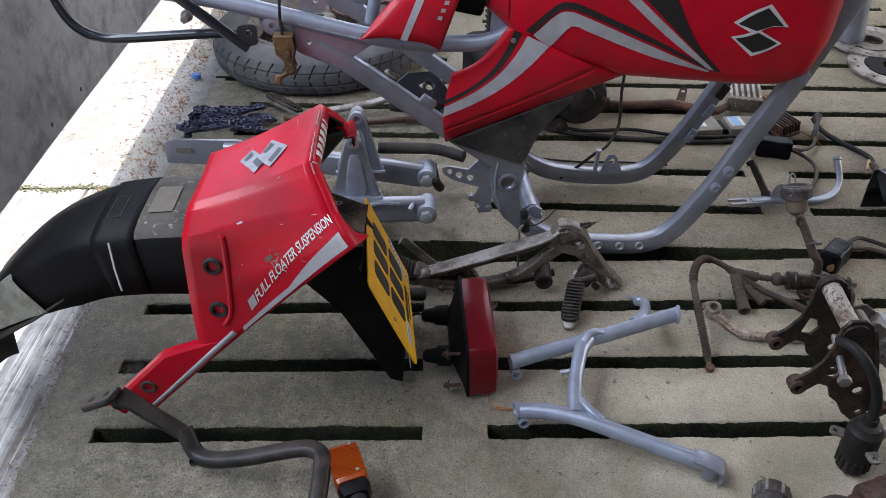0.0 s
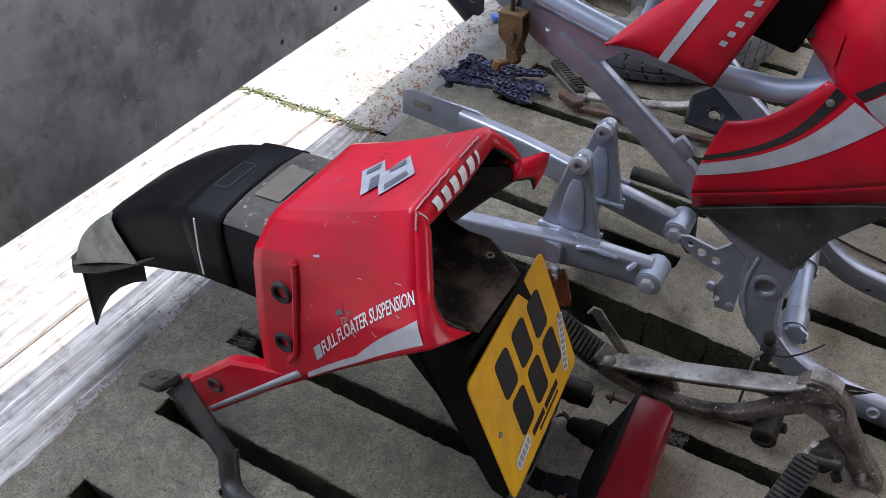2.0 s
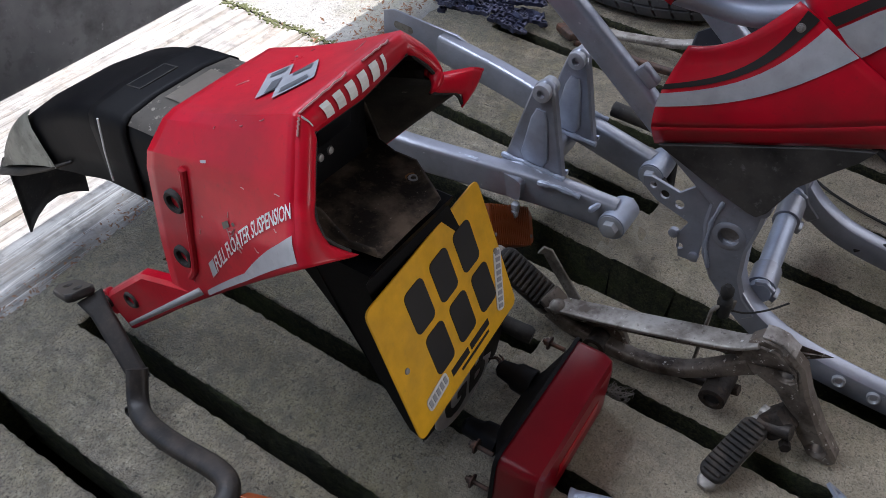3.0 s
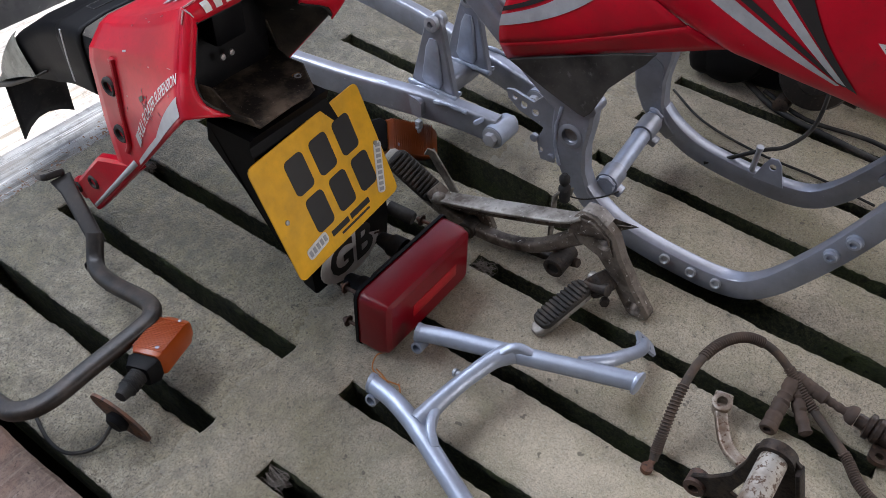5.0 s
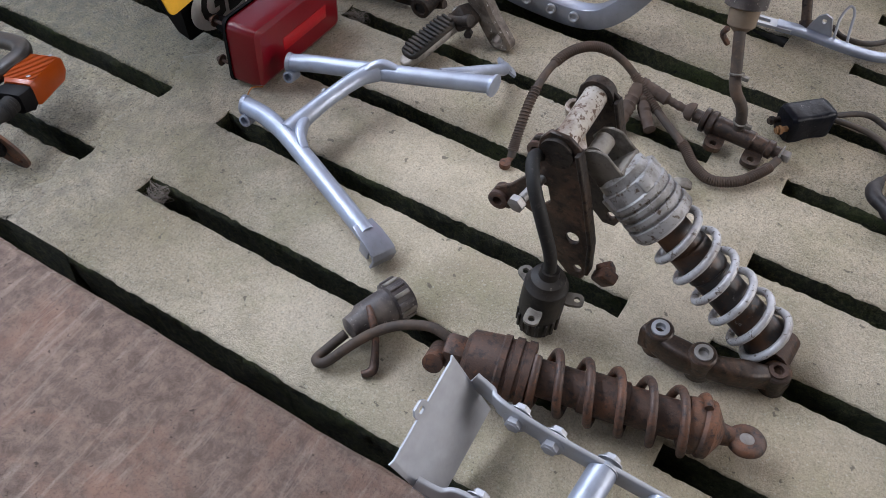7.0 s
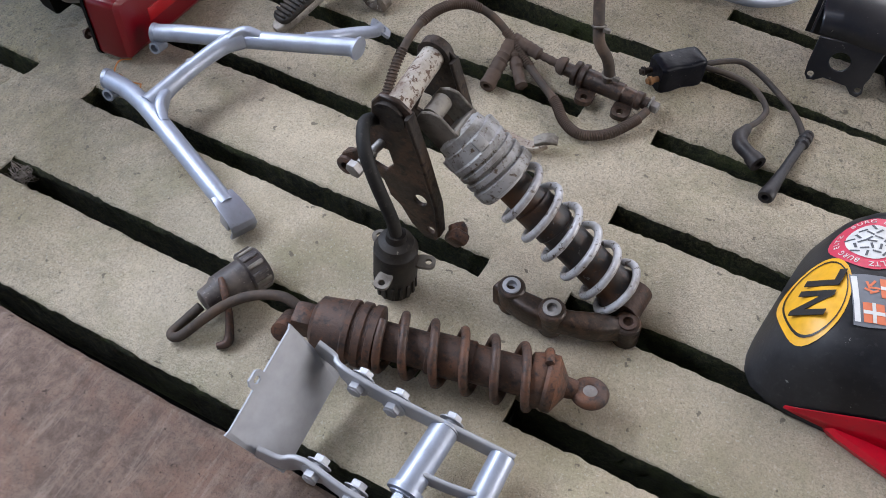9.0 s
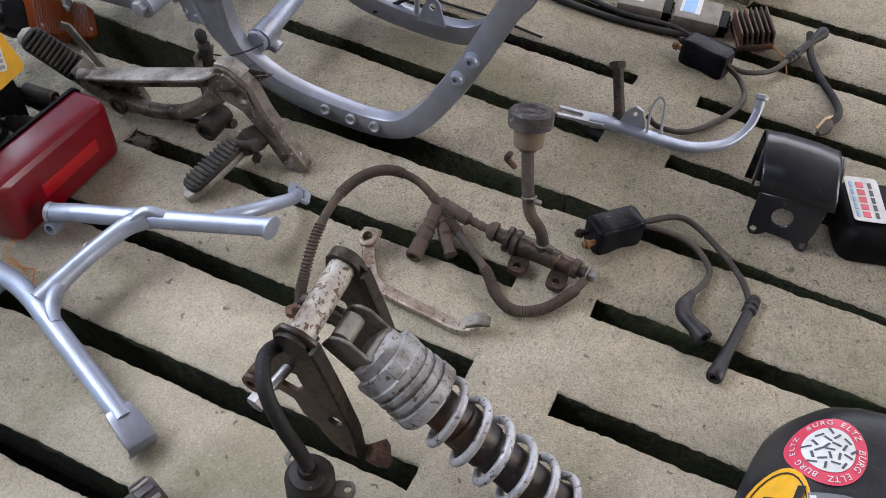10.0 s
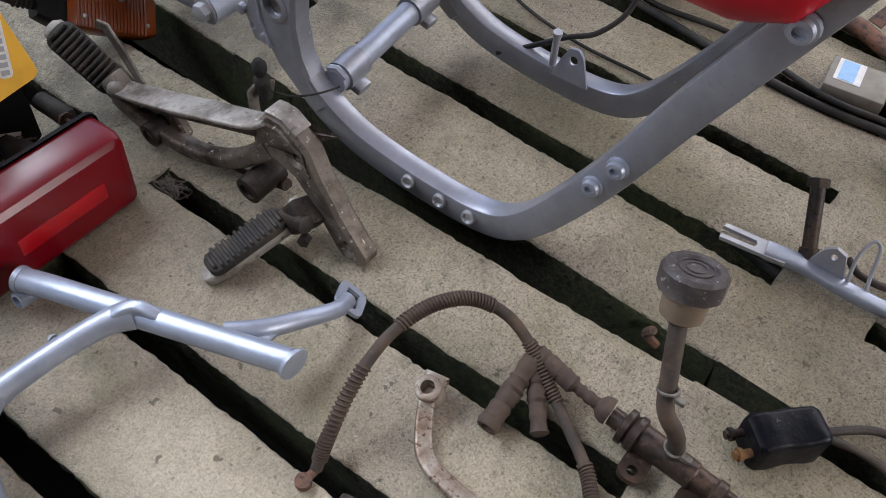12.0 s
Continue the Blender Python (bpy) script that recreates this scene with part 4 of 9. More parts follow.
for i in range(9):
    x = -0.425 + 0.235 * i / 8
    w, z = 0.100 - 0.004 * i, 0.300 + 0.010 * i / 8
    lift = 0.05 if i < 7 else 0.02
    far, rise = (0.098, 0.05) if i < 4 else (0.080 - 0.040 * max(0, i - 6) / 2 + (0.012 if i == 4 else 0), 0.004)
    rows.append([(x, TAIL_Y - w - 0.004, z + lift), (x, TAIL_Y - w, z + 0.008), (x, TAIL_Y - w + 0.008, z), (x, TAIL_Y, z + 0.002),
                 (x, TAIL_Y + far - 0.008, z), (x, TAIL_Y + far, z + 0.004), (x, TAIL_Y + far + 0.003, z + rise)])
skin(bm, rows)
tray = part("tray", bm, M["traydust"], tail, "dusty black plastic tray", solid=0.003)
bm = nbm()
skin(bm, [[(-0.330, TAIL_Y - 0.095, z0), (-0.345 + dx, TAIL_Y - 0.07, z0), (-0.345 + dx, TAIL_Y + 0.07, z0), (-0.330, TAIL_Y + 0.095, z0)]
          for z0, dx in ((0.300, 0.04), (0.33, 0.02), (0.38, 0.01), (0.402, 0.0))])
part("bulkhead", bm, M["black"], tail, "", solid=0.003)
bm = nbm()
box(bm, (0.034, 0.055, 0.050), pose(-0.312, TAIL_Y + 0.005, 0.395), 0.006)
part("lamp_boss", bm, M["black"], tail)
for hx, hy in ((-0.246, 0.163), (-0.219, 0.120), (-0.236, 0.218)):
    bm = nbm()
    lathe(bm, [(0, 0.0095), (0.0012, 0.0095), (0.0014, 0.0075), (0.0, 0.007)], (hx, hy, 0.3098), (0, 0, 1), 14)
    washer = part("washer", bm, M["brightrust"], tray, "flaked rusty washer")
    bm = nbm()
    lathe(bm, [(0, 0.006), (0.0016, 0.006), (0.0020, 0.0035), (0.0008, 0.003)], (hx, hy, 0.3100), (0, 0, 1), 14)
    part("stud_end", bm, M["zinc"], washer)
for k in range(2):
    bm = nbm()
    lathe(bm, [(0, 0.005), (0.002, 0.004), (0.0025, 0.001)], (-0.310, TAIL_Y - 0.006 + 0.016 * k, 0.345), (1, 0, 0.2), 10)
    part("screw", bm, M["steel"], tail)

# rear mudguard blade behind the plate
bm = nbm()
prof = [(-0.275, 0.300), (-0.190, 0.303), (-0.197, 0.285), (-0.138, 0.105), (-0.136, 0.060), (-0.140, 0.016), (-0.160, 0.024), (-0.196, 0.110), (-0.232, 0.195), (-0.285, 0.262)]
rows = []
for s, inset in ((0, 0.006), (0.03, 0.0), (0.97, 0.0), (1, 0.006)):
    row = []
    cx, cz = -0.18, 0.18
    for x, z in prof:
        f = 1 - inset * 3
        taper = 0.096 - 0.012 * max(0, (0.2 - z)) / 0.2
        narrow = 1 - (0.45 * max(0, min(1, (z - 0.10) / 0.18)) if s > 0.5 else 0)
        y = TAIL_Y + 0.016 + 0.02 * (0.3 - z) / 0.3 + taper * (2 * s - 1) * narrow
        row.append((cx + (x - cx) * f, y, cz + (z - cz) * f))
    rows.append(row)
skin(bm, rows, close=True)
bm.verts.ensure_lookup_table()
n = len(prof)
bm.faces.new([bm.verts[i] for i in range(n)][::-1])
bm.faces.new([bm.verts[3 * n + i] for i in range(n)])
flap = part("mudguard_blade", bm, M["black"], tail, "black plastic blade", sharp=30)

# registration plate, drawn with plain bars
e1 = Vector((-0.085, 0.996, 0.012))
e2 = Vector((-0.352, -0.120, 0.928))
PLATE = axes((-0.1585, 0.1855, 0.186), e1, e1.cross(e2))
bm = nbm()
plate(bm, rounded(0.2400, 0.188, 0.010, 3), 0.0028, PLATE @ Matrix.Translation((-0.005, 0, 0)), bevel=0.0006)
number_plate = part("number_plate", bm, M["yellow"], tail, "yellow plate with black bars")


def on_plate(x, y, z=0.0019):
    return PLATE @ Matrix.Translation((x, y, z))


for k in range(3):
    for dy, dx in ((0.040, 0.0), (-0.026, 0.006)):
        bm = nbm()
        plate(bm, rounded(0.038, 0.056, 0.008), 0.0008, on_plate(-0.050 + 0.053 * k + dx, dy), bevel=0.0)
        part("plate_bar", bm, M["ink"], number_plate, "plain black bar")
for w, x, y in ((0.040, -0.022, -0.069), (0.046, 0.026, -0.069)):
    bm = nbm()
    box(bm, (w, 0.009, 0.0006), on_plate(x, y), 0)
    part("maker_bar", bm, M["ink"], number_plate, "plain black bar")
bm = nbm()
box(bm, (0.068, 0.0035, 0.0006), on_plate(0.010, -0.080), 0)
part("address_bar", bm, M["ink"], number_plate, "thin plain black bar")
for sx, sy, sa, w, h, nb in ((-0.074, -0.066, 6, 0.046, 0.018, 5), (0.094, -0.040, 68, 0.080, 0.017, 9)):
    bm = nbm()
    m = on_plate(sx, sy, 0.0020) @ pose(0, 0, 0, 0, 0, sa)
    plate(bm, rounded(w, h, 0.006, 3), 0.0007, m)
    st = part("sticker", bm, M["white"], number_plate, "white strip sticker")
    for k in range(nb):
        bm = nbm()
        box(bm, (0.0055, 0.0095, 0.0006), m @ Matrix.Translation((-w / 2 + 0.006 + (w - 0.012) * k / (nb - 1), 0, 0.0007)), 0)
        part("sticker_bar", bm, M["greyprint"], st)
for sx in (-0.104, 0.104):
    bm = nbm()
    lathe(bm, [(0, 0.004), (0.0015, 0.0035), (0.002, 0.001)], on_plate(sx, -0.004).translation, e1.cross(e2), 10)
    part("plate_screw", bm, M["steel"], number_plate)
# oval sticker below the plate
GBM = axes((-0.1330, 0.186, 0.056), e1, (0.99, 0.08, 0.06)) @ pose(0, 0, 0, 0, 0, -6)
bm = nbm()
plate(bm, [(0.074 * math.cos(k * math.pi / 16), 0.045 * math.sin(k * math.pi / 16)) for k in range(32)], 0.0014, GBM)
oval = part("oval_sticker", bm, M["white"], flap, "white oval sticker")
lettering("oval_letters", "GB", 0.058, GBM @ Matrix.Translation((0.0, -0.002, 0.0012)), M["ink"], oval, "bold black letters", spacing=1.05, bold=0.0022)
for y in (0.300,):
    bm = nbm()
    lathe(bm, [(-0.03, 0.011), (0.0, 0.012), (0.010, 0.0125), (0.016, 0.010)], (-0.118, y, 0.020 + 0.035 * (y > 0.2)), (0.9, 0.1, -0.1), 14)
    part("rubber_stop", bm, M["rubber"], flap)

# front mudguard: a channel that bends down to the threshold
mg_path = [(-0.385, 0.352), (-0.47, 0.351), (-0.53, 0.346), (-0.595, 0.335), (-0.66, 0.309), (-0.722, 0.270), (-0.770, 0.228), (-0.802, 0.190), (-0.820, 0.158)]
mg_curve = spline([(x, 0, z) for x, z in mg_path], 5)


def mudguard_row(i, w_add=0.0, off=0.0):
    p = mg_curve[i]
    a, b = mg_curve[max(0, i - 1)], mg_curve[min(len(mg_curve) - 1, i + 1)]
    t = (b - a).normalized()
    up = Vector((t.z, 0, -t.x)) if t.x < 0 else Vector((-t.z, 0, t.x))
    up = Vector((-t.z, 0, t.x)) * (-1 if t.x < 0 else 1)
    if up.z < 0 and i < 20:
        up = -up
    s = i / (len(mg_curve) - 1)
    half = 0.088 - 0.030 * max(0, s - 0.6) + w_add
    depth = 0.108 - 0.030 * s - 0.062 * max(0, (s - 0.5) / 0.5)
    cy = TAIL_Y + 0.002 - 0.028 * max(0, s - 0.5)
    out = []
    for y, d in ((-half - 0.004, depth), (-half - 0.002, depth * 0.6), (-half, 0.022), (-half + 0.004, 0.009), (-half + 0.013, 0.002), (-half * 0.4, -0.003),
                 (half * 0.4, -0.003), (half - 0.013, 0.002), (half - 0.004, 0.009), (half, 0.022), (half + 0.002, depth * 0.6), (half + 0.004, depth)):
        out.append(p - up * (d - off) + Vector((0, cy + y, 0)))
    return out


bm = nbm()
skin(bm, [mudguard_row(i) for i in range(len(mg_curve))])
mudguard = part("front_mudguard", bm, M["black"], tail, "black plastic mudguard, paler at the tip", sharp=60, solid=0.003)
bm = nbm()
skin(bm, [mudguard_row(i, 0.003, 0.003) for i in range(9, 15)])
part("belt", bm, M["black"], mudguard, "raised belt", solid=0.003)
bm = nbm()
skin(bm, [mudguard_row(i, 0.004, 0.004) for i in (2, 3)])
part("front_belt", bm, M["black"], mudguard, "", solid=0.003)
bm = nbm()
skin(bm, [mudguard_row(i, 0.0, 0.0022)[3:9] for i in range(3, 10)])
part("dusty_top", bm, M["dustbrown"], mudguard, "dust-caked flat top")
bm = nbm()
skin(bm, [mudguard_row(i, 0.0, 0.0040)[5:7] for i in range(5, 9)])
part("label_patch", bm, M["palebrown"], mudguard, "paler rectangle where a label was")
bm = nbm()
for sy, sx, cx, cy in ((0.058, 0.0025, -0.548, -0.006), (0.058, 0.0025, -0.570, -0.006), (0.0025, 0.022, -0.559, -0.034), (0.0025, 0.022, -0.559, 0.022)):
    box(bm, (sx, sy, 0.003), pose(cx, TAIL_Y + cy, 0.3525 - (-0.53 - cx) * 0.17, 0, -9, 0), 0.0008)
part("raised_frame", bm, M["dustblack"], mudguard)
# pale tip: the sunlit ground's reflection, painted onto the black plastic
bm = nbm()
n_mg = len(mg_curve)
skin(bm, [mudguard_row(i, 0.0046, 0.0046)[0:5] for i in range(n_mg - 17, n_mg)])
part("reflection_patch", bm, M["palepatch"], mudguard, "pale tip, a painted reflection", flip=True)
bm = nbm()
sweep(bm, [(-0.548, 0.0645, 0.345), (-0.5485, 0.0615, 0.30), (-0.546, 0.0595, 0.262)], rounded(0.0016, 0.003, 0.0006, 1), hint=(0, 1, 0))
part("white_seam", bm, M["white"], mudguard)
bm = nbm()
skin(bm, [[(-0.640, 0.073, 0.238), (-0.640, 0.068, 0.236)], [(-0.690, 0.074, 0.208), (-0.690, 0.060, 0.205)], [(-0.735, 0.077, 0.186), (-0.742, 0.052, 0.178)], [(-0.775, 0.082, 0.168), (-0.800, 0.052, 0.152)],
          [(-0.800, 0.100, 0.158), (-0.838, 0.080, 0.142)], [(-0.812, 0.140, 0.154), (-0.848, 0.135, 0.140)], [(-0.815, 0.200, 0.154), (-0.848, 0.195, 0.140)]])
part("side_flange", bm, M["dustblack"], mudguard, "dusty flared brim", solid=0.003)
bm = nbm()
skin(bm, [[(-0.800 - 0.012 * math.sin(math.pi * t) - 0.012 * k / 6, 0.064 + 0.108 * t, 0.152 + (0.030 + 0.075 * t * (1 - t) + 0.006 * t - 0.152) * k / 6) for t in (0, 0.08, 0.2, 0.4, 0.6, 0.8, 0.92, 1)] for k in range(7)])
part("rubber_flap", bm, M["rubber"], mudguard, "dusty rubber flap", solid=0.003)


# ---- grab bar and indicators ----
bar = thing("grab_bar", (-0.40, -0.10, 0.0), "bent dull black steel grab bar lying on slats", "grab bar")
bm = nbm()
sec = rounded(0.020, 0.026, 0.008)
sweep(bm, spline([(-0.470, -0.030, 0.062), (-0.452, -0.052, 0.034), (-0.425, -0.066, 0.033), (-0.37, -0.074, 0.046), (-0.285, -0.078, 0.070), (-0.255, -0.092, 0.076),
                  (-0.248, -0.12, 0.076), (-0.250, -0.20, 0.072), (-0.252, -0.262, 0.068), (-0.270, -0.292, 0.064), (-0.305, -0.302, 0.056), (-0.42, -0.296, 0.030), (-0.47, -0.29, 0.018), (-0.50, -0.286, 0.013)], 5), sec, hint=(0, 0, 1))
part("bar", bm, M["barblack"], bar, "dusty black bent bar")
bm = nbm()
sweep(bm, [(-0.462, -0.034, 0.048), (-0.545, -0.010, 0.098), (-0.566, -0.006, 0.110)], [rounded(0.014, 0.024, 0.004), rounded(0.012, 0.026, 0.004), rounded(0.008, 0.034, 0.003)], hint=(-0.45, 0, 0.9))
plate(bm, [(-0.036, -0.006), (-0.022, -0.017), (0.030, -0.019), (0.038, -0.012), (0.038, 0.014), (0.028, 0.019), (-0.016, 0.018), (-0.034, 0.008)], 0.011, axes((-0.597, -0.009, 0.104), (0.86, -0.16, 0.48), (-0.46, 0.20, 0.84)), holes=((-0.010, -0.001, 0.0050), (0.020, 0.002, 0.0045)), bevel=0.002)
part("flat_end", bm, M["barblack"], bar, "flattened drilled end")
for x, y, z in ((-0.452, -0.072, 0.030), (-0.378, -0.088, 0.046)):
    bm = nbm()
    lathe(bm, [(-0.006, 0.0075), (0.000, 0.0075), (0.001, 0.006), (-0.003, 0.004)], (x, y + 0.004, z), (0, -1, 0.35), 14)
    part("bush", bm, M["rubber"], bar)


def indicator(name, m, lens, base_label, tail_bits=True):
    """An indicator lamp: wedge lens, dark housing, ribbed stalk, in the pose m (x along the lens, y across, z up)."""
    t = thing(name, m.translation, base_label, "indicator")
    bm = nbm()
    rows = []
    for x, w, zl, zh in ((-0.036, 0.042, -0.018, 0.016), (-0.030, 0.048, -0.020, 0.020), (0.030, 0.046, -0.018, 0.021), (0.040, 0.040, -0.012, 0.015)):
        rows.append([m @ Vector((x, y, z)) for y, z in rounded(w, zh - zl, 0.006, 2)])
    skin(bm, rows, True)
    bm.verts.ensure_lookup_table()
    k = len(rows[0])
    bm.faces.new([bm.verts[i] for i in range(k)][::-1])
    bm.faces.new([bm.verts[3 * k + i] for i in range(k)])
    ln = part("lens", bm, lens, t, "moulded amber plastic lens", sharp=30)
    bm = nbm()
    for i in range(20):
        box(bm, (0.0016, 0.046, 0.0010), m @ Matrix.Translation((-0.029 + 0.003 * i, 0, 0.0205)), 0)
    part("lens_ribs", bm, lens, ln)
    for i in (-0.024, 0.030):
        bm = nbm()
        lathe(bm, [(0, 0.003), (0.001, 0.003), (0.0014, 0.001)], m @ Vector((i, -0.012, 0.0205)), m.to_3x3() @ Vector((0, 0, 1)), 8)
        part("lens_screw", bm, M["steel"], ln)
    bm = nbm()
    rows = []
    for x, w, h in ((-0.030, 0.040, 0.030), (-0.044, 0.046, 0.036), (-0.058, 0.034, 0.030)):
        rows.append([m @ Vector((x, y, z - 0.002)) for y, z in rounded(w, h, 0.006, 2)])
    skin(bm, rows, True)
    bm.verts.ensure_lookup_table()
    bm.faces.new([bm.verts[2 * k + i] for i in range(k)])
    part("housing", bm, M["black"], t)
    if tail_bits:
        bm = nbm()
        ax = m.to_3x3() @ Vector((-1, 0, 0))
        prof = [(0.0, 0.010)]
        for i in range(5):
            prof += [(0.003 + 0.006 * i, 0.0135), (0.006 + 0.006 * i, 0.0105)]
        prof += [(0.042, 0.008)]
        lathe(bm, prof, m @ Vector((-0.056, 0, -0.002)), ax, 14)
        part("stalk", bm, M["rubber"], t, "ribbed rubber stalk")
    return t


i1 = axes((-0.212, -0.112, 0.062), (-0.30, 0.93, -0.10), (-0.10, 0.08, 0.99))
ind = indicator("indicator_lamp", i1, M["amber"], "amber indicator lamp with rusty mounting plate")
bm = nbm()
pm = axes((-0.182, -0.215, 0.036), (0.80, 0.16, -0.55), (0.22, -0.95, -0.12))
plate(bm, [(0.048 * math.cos(k * math.pi / 12), 0.026 * math.sin(k * math.pi / 12)) for k in range(24)], 0.004, pm, holes=((0.034, 0, 0.005),))
part("mounting_plate", bm, M["rust"], ind, "rusty oval mounting plate")
bm = nbm()
lathe(bm, [(-0.008, 0.013), (0.004, 0.017), (0.010, 0.012)], pm @ Vector((0, 0, 0.004)), pm.to_3x3() @ Vector((0, 0, 1)), 14)
part("stalk_base", bm, M["black"], ind)
bm = nbm()
tube(bm, [(-0.190, -0.225, 0.026), (-0.192, -0.256, 0.008), (-0.215, -0.282, 0.005), (-0.25, -0.286, 0.005), (-0.29, -0.276, 0.006), (-0.33, -0.262, 0.004)], 0.0026, 8)
part("wire", bm, M["rubber"], ind)

i2 = axes((-0.254, 0.474, 0.036), (0.28, 0.81, -0.51), (0.81, 0.075, 0.56)) @ Matrix.Diagonal((1.62, 1.30, 1.05, 1.0))
indicator("indicator_lamp", i2, M["darkamber"], "dull amber indicator lamp standing on the slats")


# ---- tail light ----
light = thing("tail_light", (-0.02, 0.187, 0.0), "red plastic tail light with black base on concrete", "tail light")
TL = axes((-0.018, 0.188, 0.0), (0.998, 0.035, 0.02), (0.02, 0.05, 1))
bm = nbm()
rows = []
for x, w, h, zc, r in ((-0.014, 0.216, 0.104, 0.053, 0.014), (0.020, 0.214, 0.102, 0.053, 0.012), (0.032, 0.206, 0.094, 0.053, 0.010), (0.036, 0.190, 0.080, 0.053, 0.008)):
    rows.append([TL @ Vector((x, y, zc + z)) for y, z in rounded(w, h, r, 4)])
skin(bm, rows, True)
bm.verts.ensure_lookup_table()
k = len(rows[0])
bm.faces.new([bm.verts[i] for i in range(k)][::-1])
bm.faces.new([bm.verts[3 * k + i] for i in range(k)])
lens = part("lens", bm, M["redlens"], light, "dusty red plastic lens", sharp=24)
bm = nbm()
box(bm, (0.0015, 0.110, 0.022), TL @ Matrix.Translation((0.0362, 0.010, 0.050)), 0.0005)
part("reflector", bm, M["reflector"], lens, "brighter reflector strip")
for y, z in ((0.082, 0.086), (0.084, 0.024), (-0.084, 0.086), (-0.084, 0.024)):
    bm = nbm()
    lathe(bm, [(0, 0.0035), (0.001, 0.0035), (0.0015, 0.001)], TL @ Vector((0.033, y, z)), TL.to_3x3() @ Vector((1, 0, 0)), 8)
    part("lens_screw", bm, M["steel"], lens)
bm = nbm()
rows = []
for x, w, h in ((-0.013, 0.220, 0.108), (-0.018, 0.221, 0.109), (-0.021, 0.196, 0.088), (-0.034, 0.130, 0.056), (-0.042, 0.100, 0.044)):
    rows.append([TL @ Vector((x, y, 0.0545 + z)) for y, z in rounded(w, h, 0.014, 4)])
skin(bm, rows, True)
bm.verts.ensure_lookup_table()
bm.faces.new([bm.verts[4 * k + i] for i in range(k)])
part("base", bm, M["black"], light, "black plastic base")
for y, z in ((0.035, 0.070), (-0.045, 0.045)):
    bm = nbm()
    lathe(bm, [(0, 0.019), (0.022, 0.0175), (0.026, 0.014), (0.044, 0.011), (0.048, 0.006)], TL @ Vector((-0.040, y, z)), TL.to_3x3() @ Vector((-1, 0, 0.05)), 16)
    part("bulb_holder", bm, M["black"], light)
for y, z in ((0.092, 0.088), (-0.092, 0.088), (0.092, 0.020), (-0.092, 0.020)):
    bm = nbm()
    rod(bm, TL @ Vector((-0.026, y, z)), TL @ Vector((-0.056, y, z)), 0.0028, 8)
    lathe(bm, [(0, 0.009), (0.002, 0.009), (0.003, 0.005), (0.007, 0.005)], TL @ Vector((-0.046, y, z)), TL.to_3x3() @ Vector((-1, 0, 0)), 12)
    part("stud", bm, M["rust"], light, "rusty stud and washer")
for k in range(3):
    bm = nbm()
    tube(bm, [TL @ Vector((-0.082, 0.035, 0.07)), TL @ Vector((-0.095, 0.045 + 0.01 * k, 0.072 - 0.01 * k)), TL @ Vector((-0.108, 0.05 + 0.016 * k, 0.06 - 0.012 * k))], 0.0014, 6)
    part("wire", bm, M["rust"], light)


# ---- motorcycle frame ----
def xz_plate(y):
    return Matrix(((1, 0, 0, 0), (0, 0, -1, y), (0, 1, 0, 0), (0, 0, 0, 1)))


FN, FF = 0.507, 0.757                         # the near and the far side of the frame along y
frame_ob = thing("motorcycle_frame", (0.25, 0.63, 0.0), "silver painted steel motorcycle frame standing on the slats", "motorcycle frame")
BOXSEC = rounded(0.027, 0.035, 0.0028, 2)
RAIL = [(0.085, 0.088), (0.115, 0.060), (0.16, 0.036), (0.215, 0.024), (0.28, 0.0185), (0.335, 0.019), (0.378, 0.031), (0.412, 0.062), (0.445, 0.112),
        (0.482, 0.180), (0.530, 0.285), (0.580, 0.388), (0.628, 0.482), (0.700, 0.615), (0.750, 0.700)]


def frame_side(y, dx, sign, near):
    lift = 0.0 if near else 0.017              # the frame leans: its far rail stands clear of the floor
    rail = [Vector((x + dx, y + (0.0 if z < 0.42 else sign * -0.22 * (z - 0.42)), z + lift * max(0, 1 - z / 0.3))) for x, z in RAIL]
    bm = nbm()
    sweep(bm, spline(rail, 4), BOXSEC, hint=(0, 1, 0))
    r = part("cradle_rail", bm, M["greysilver"], frame_ob, "silver box section rail")
    # pivot plate: a box casting with a bored boss, curving forward into the rail
    bm = nbm()
    plate(bm, [(0.036, 0.420), (0.030, 0.310), (0.024, 0.235), (0.024, 0.180), (0.034, 0.130), (0.054, 0.094), (0.082, 0.068), (0.112, 0.048), (0.130, 0.066), (0.106, 0.088),
               (0.092, 0.118), (0.087, 0.160), (0.092, 0.205), (0.092, 0.232), (0.080, 0.256), (0.082, 0.330), (0.086, 0.420)], 0.031, Matrix.Translation((dx, 0, 0)) @ xz_plate(y), holes=((0.058, 0.180, 0.0145),), bevel=0.0045)
    pv = part("pivot_plate", bm, M["greysilver"], frame_ob, "silver cast pivot plate", sharp=35)
    bm = nbm()
    lathe(bm, [(-0.017, 0.021), (0.0165, 0.021), (0.018, 0.019), (0.018, 0.0140), (0.004, 0.0132)], (0.060 + dx, y, 0.178), (0, sign, 0), 24)
    part("pivot_boss", bm, M["greysilver"], pv)
    bm = nbm()
    lathe(bm, [(0, 0.0134), (0.0005, 0.0133)], (0.060 + dx, y + sign * 0.008, 0.178), (0, sign, 0), 24)
    part("pivot_bore", bm, M["steel"], pv)
    bm = nbm()
    lathe(bm, [(-0.017, 0.0125), (0.017, 0.0125), (0.0175, 0.0100), (0.0175, 0.0050), (0.010, 0.0045)], (0.084 + dx, y, 0.236), (0, sign, 0), 16)
    part("pivot_lug", bm, M["greysilver"], pv)
    return r


near_rail = frame_side(FN, 0.0, -1, True)
far_rail = frame_side(FF, 0.016, 1, False)

# drilled ear behind the near pivot plate
bm = nbm()
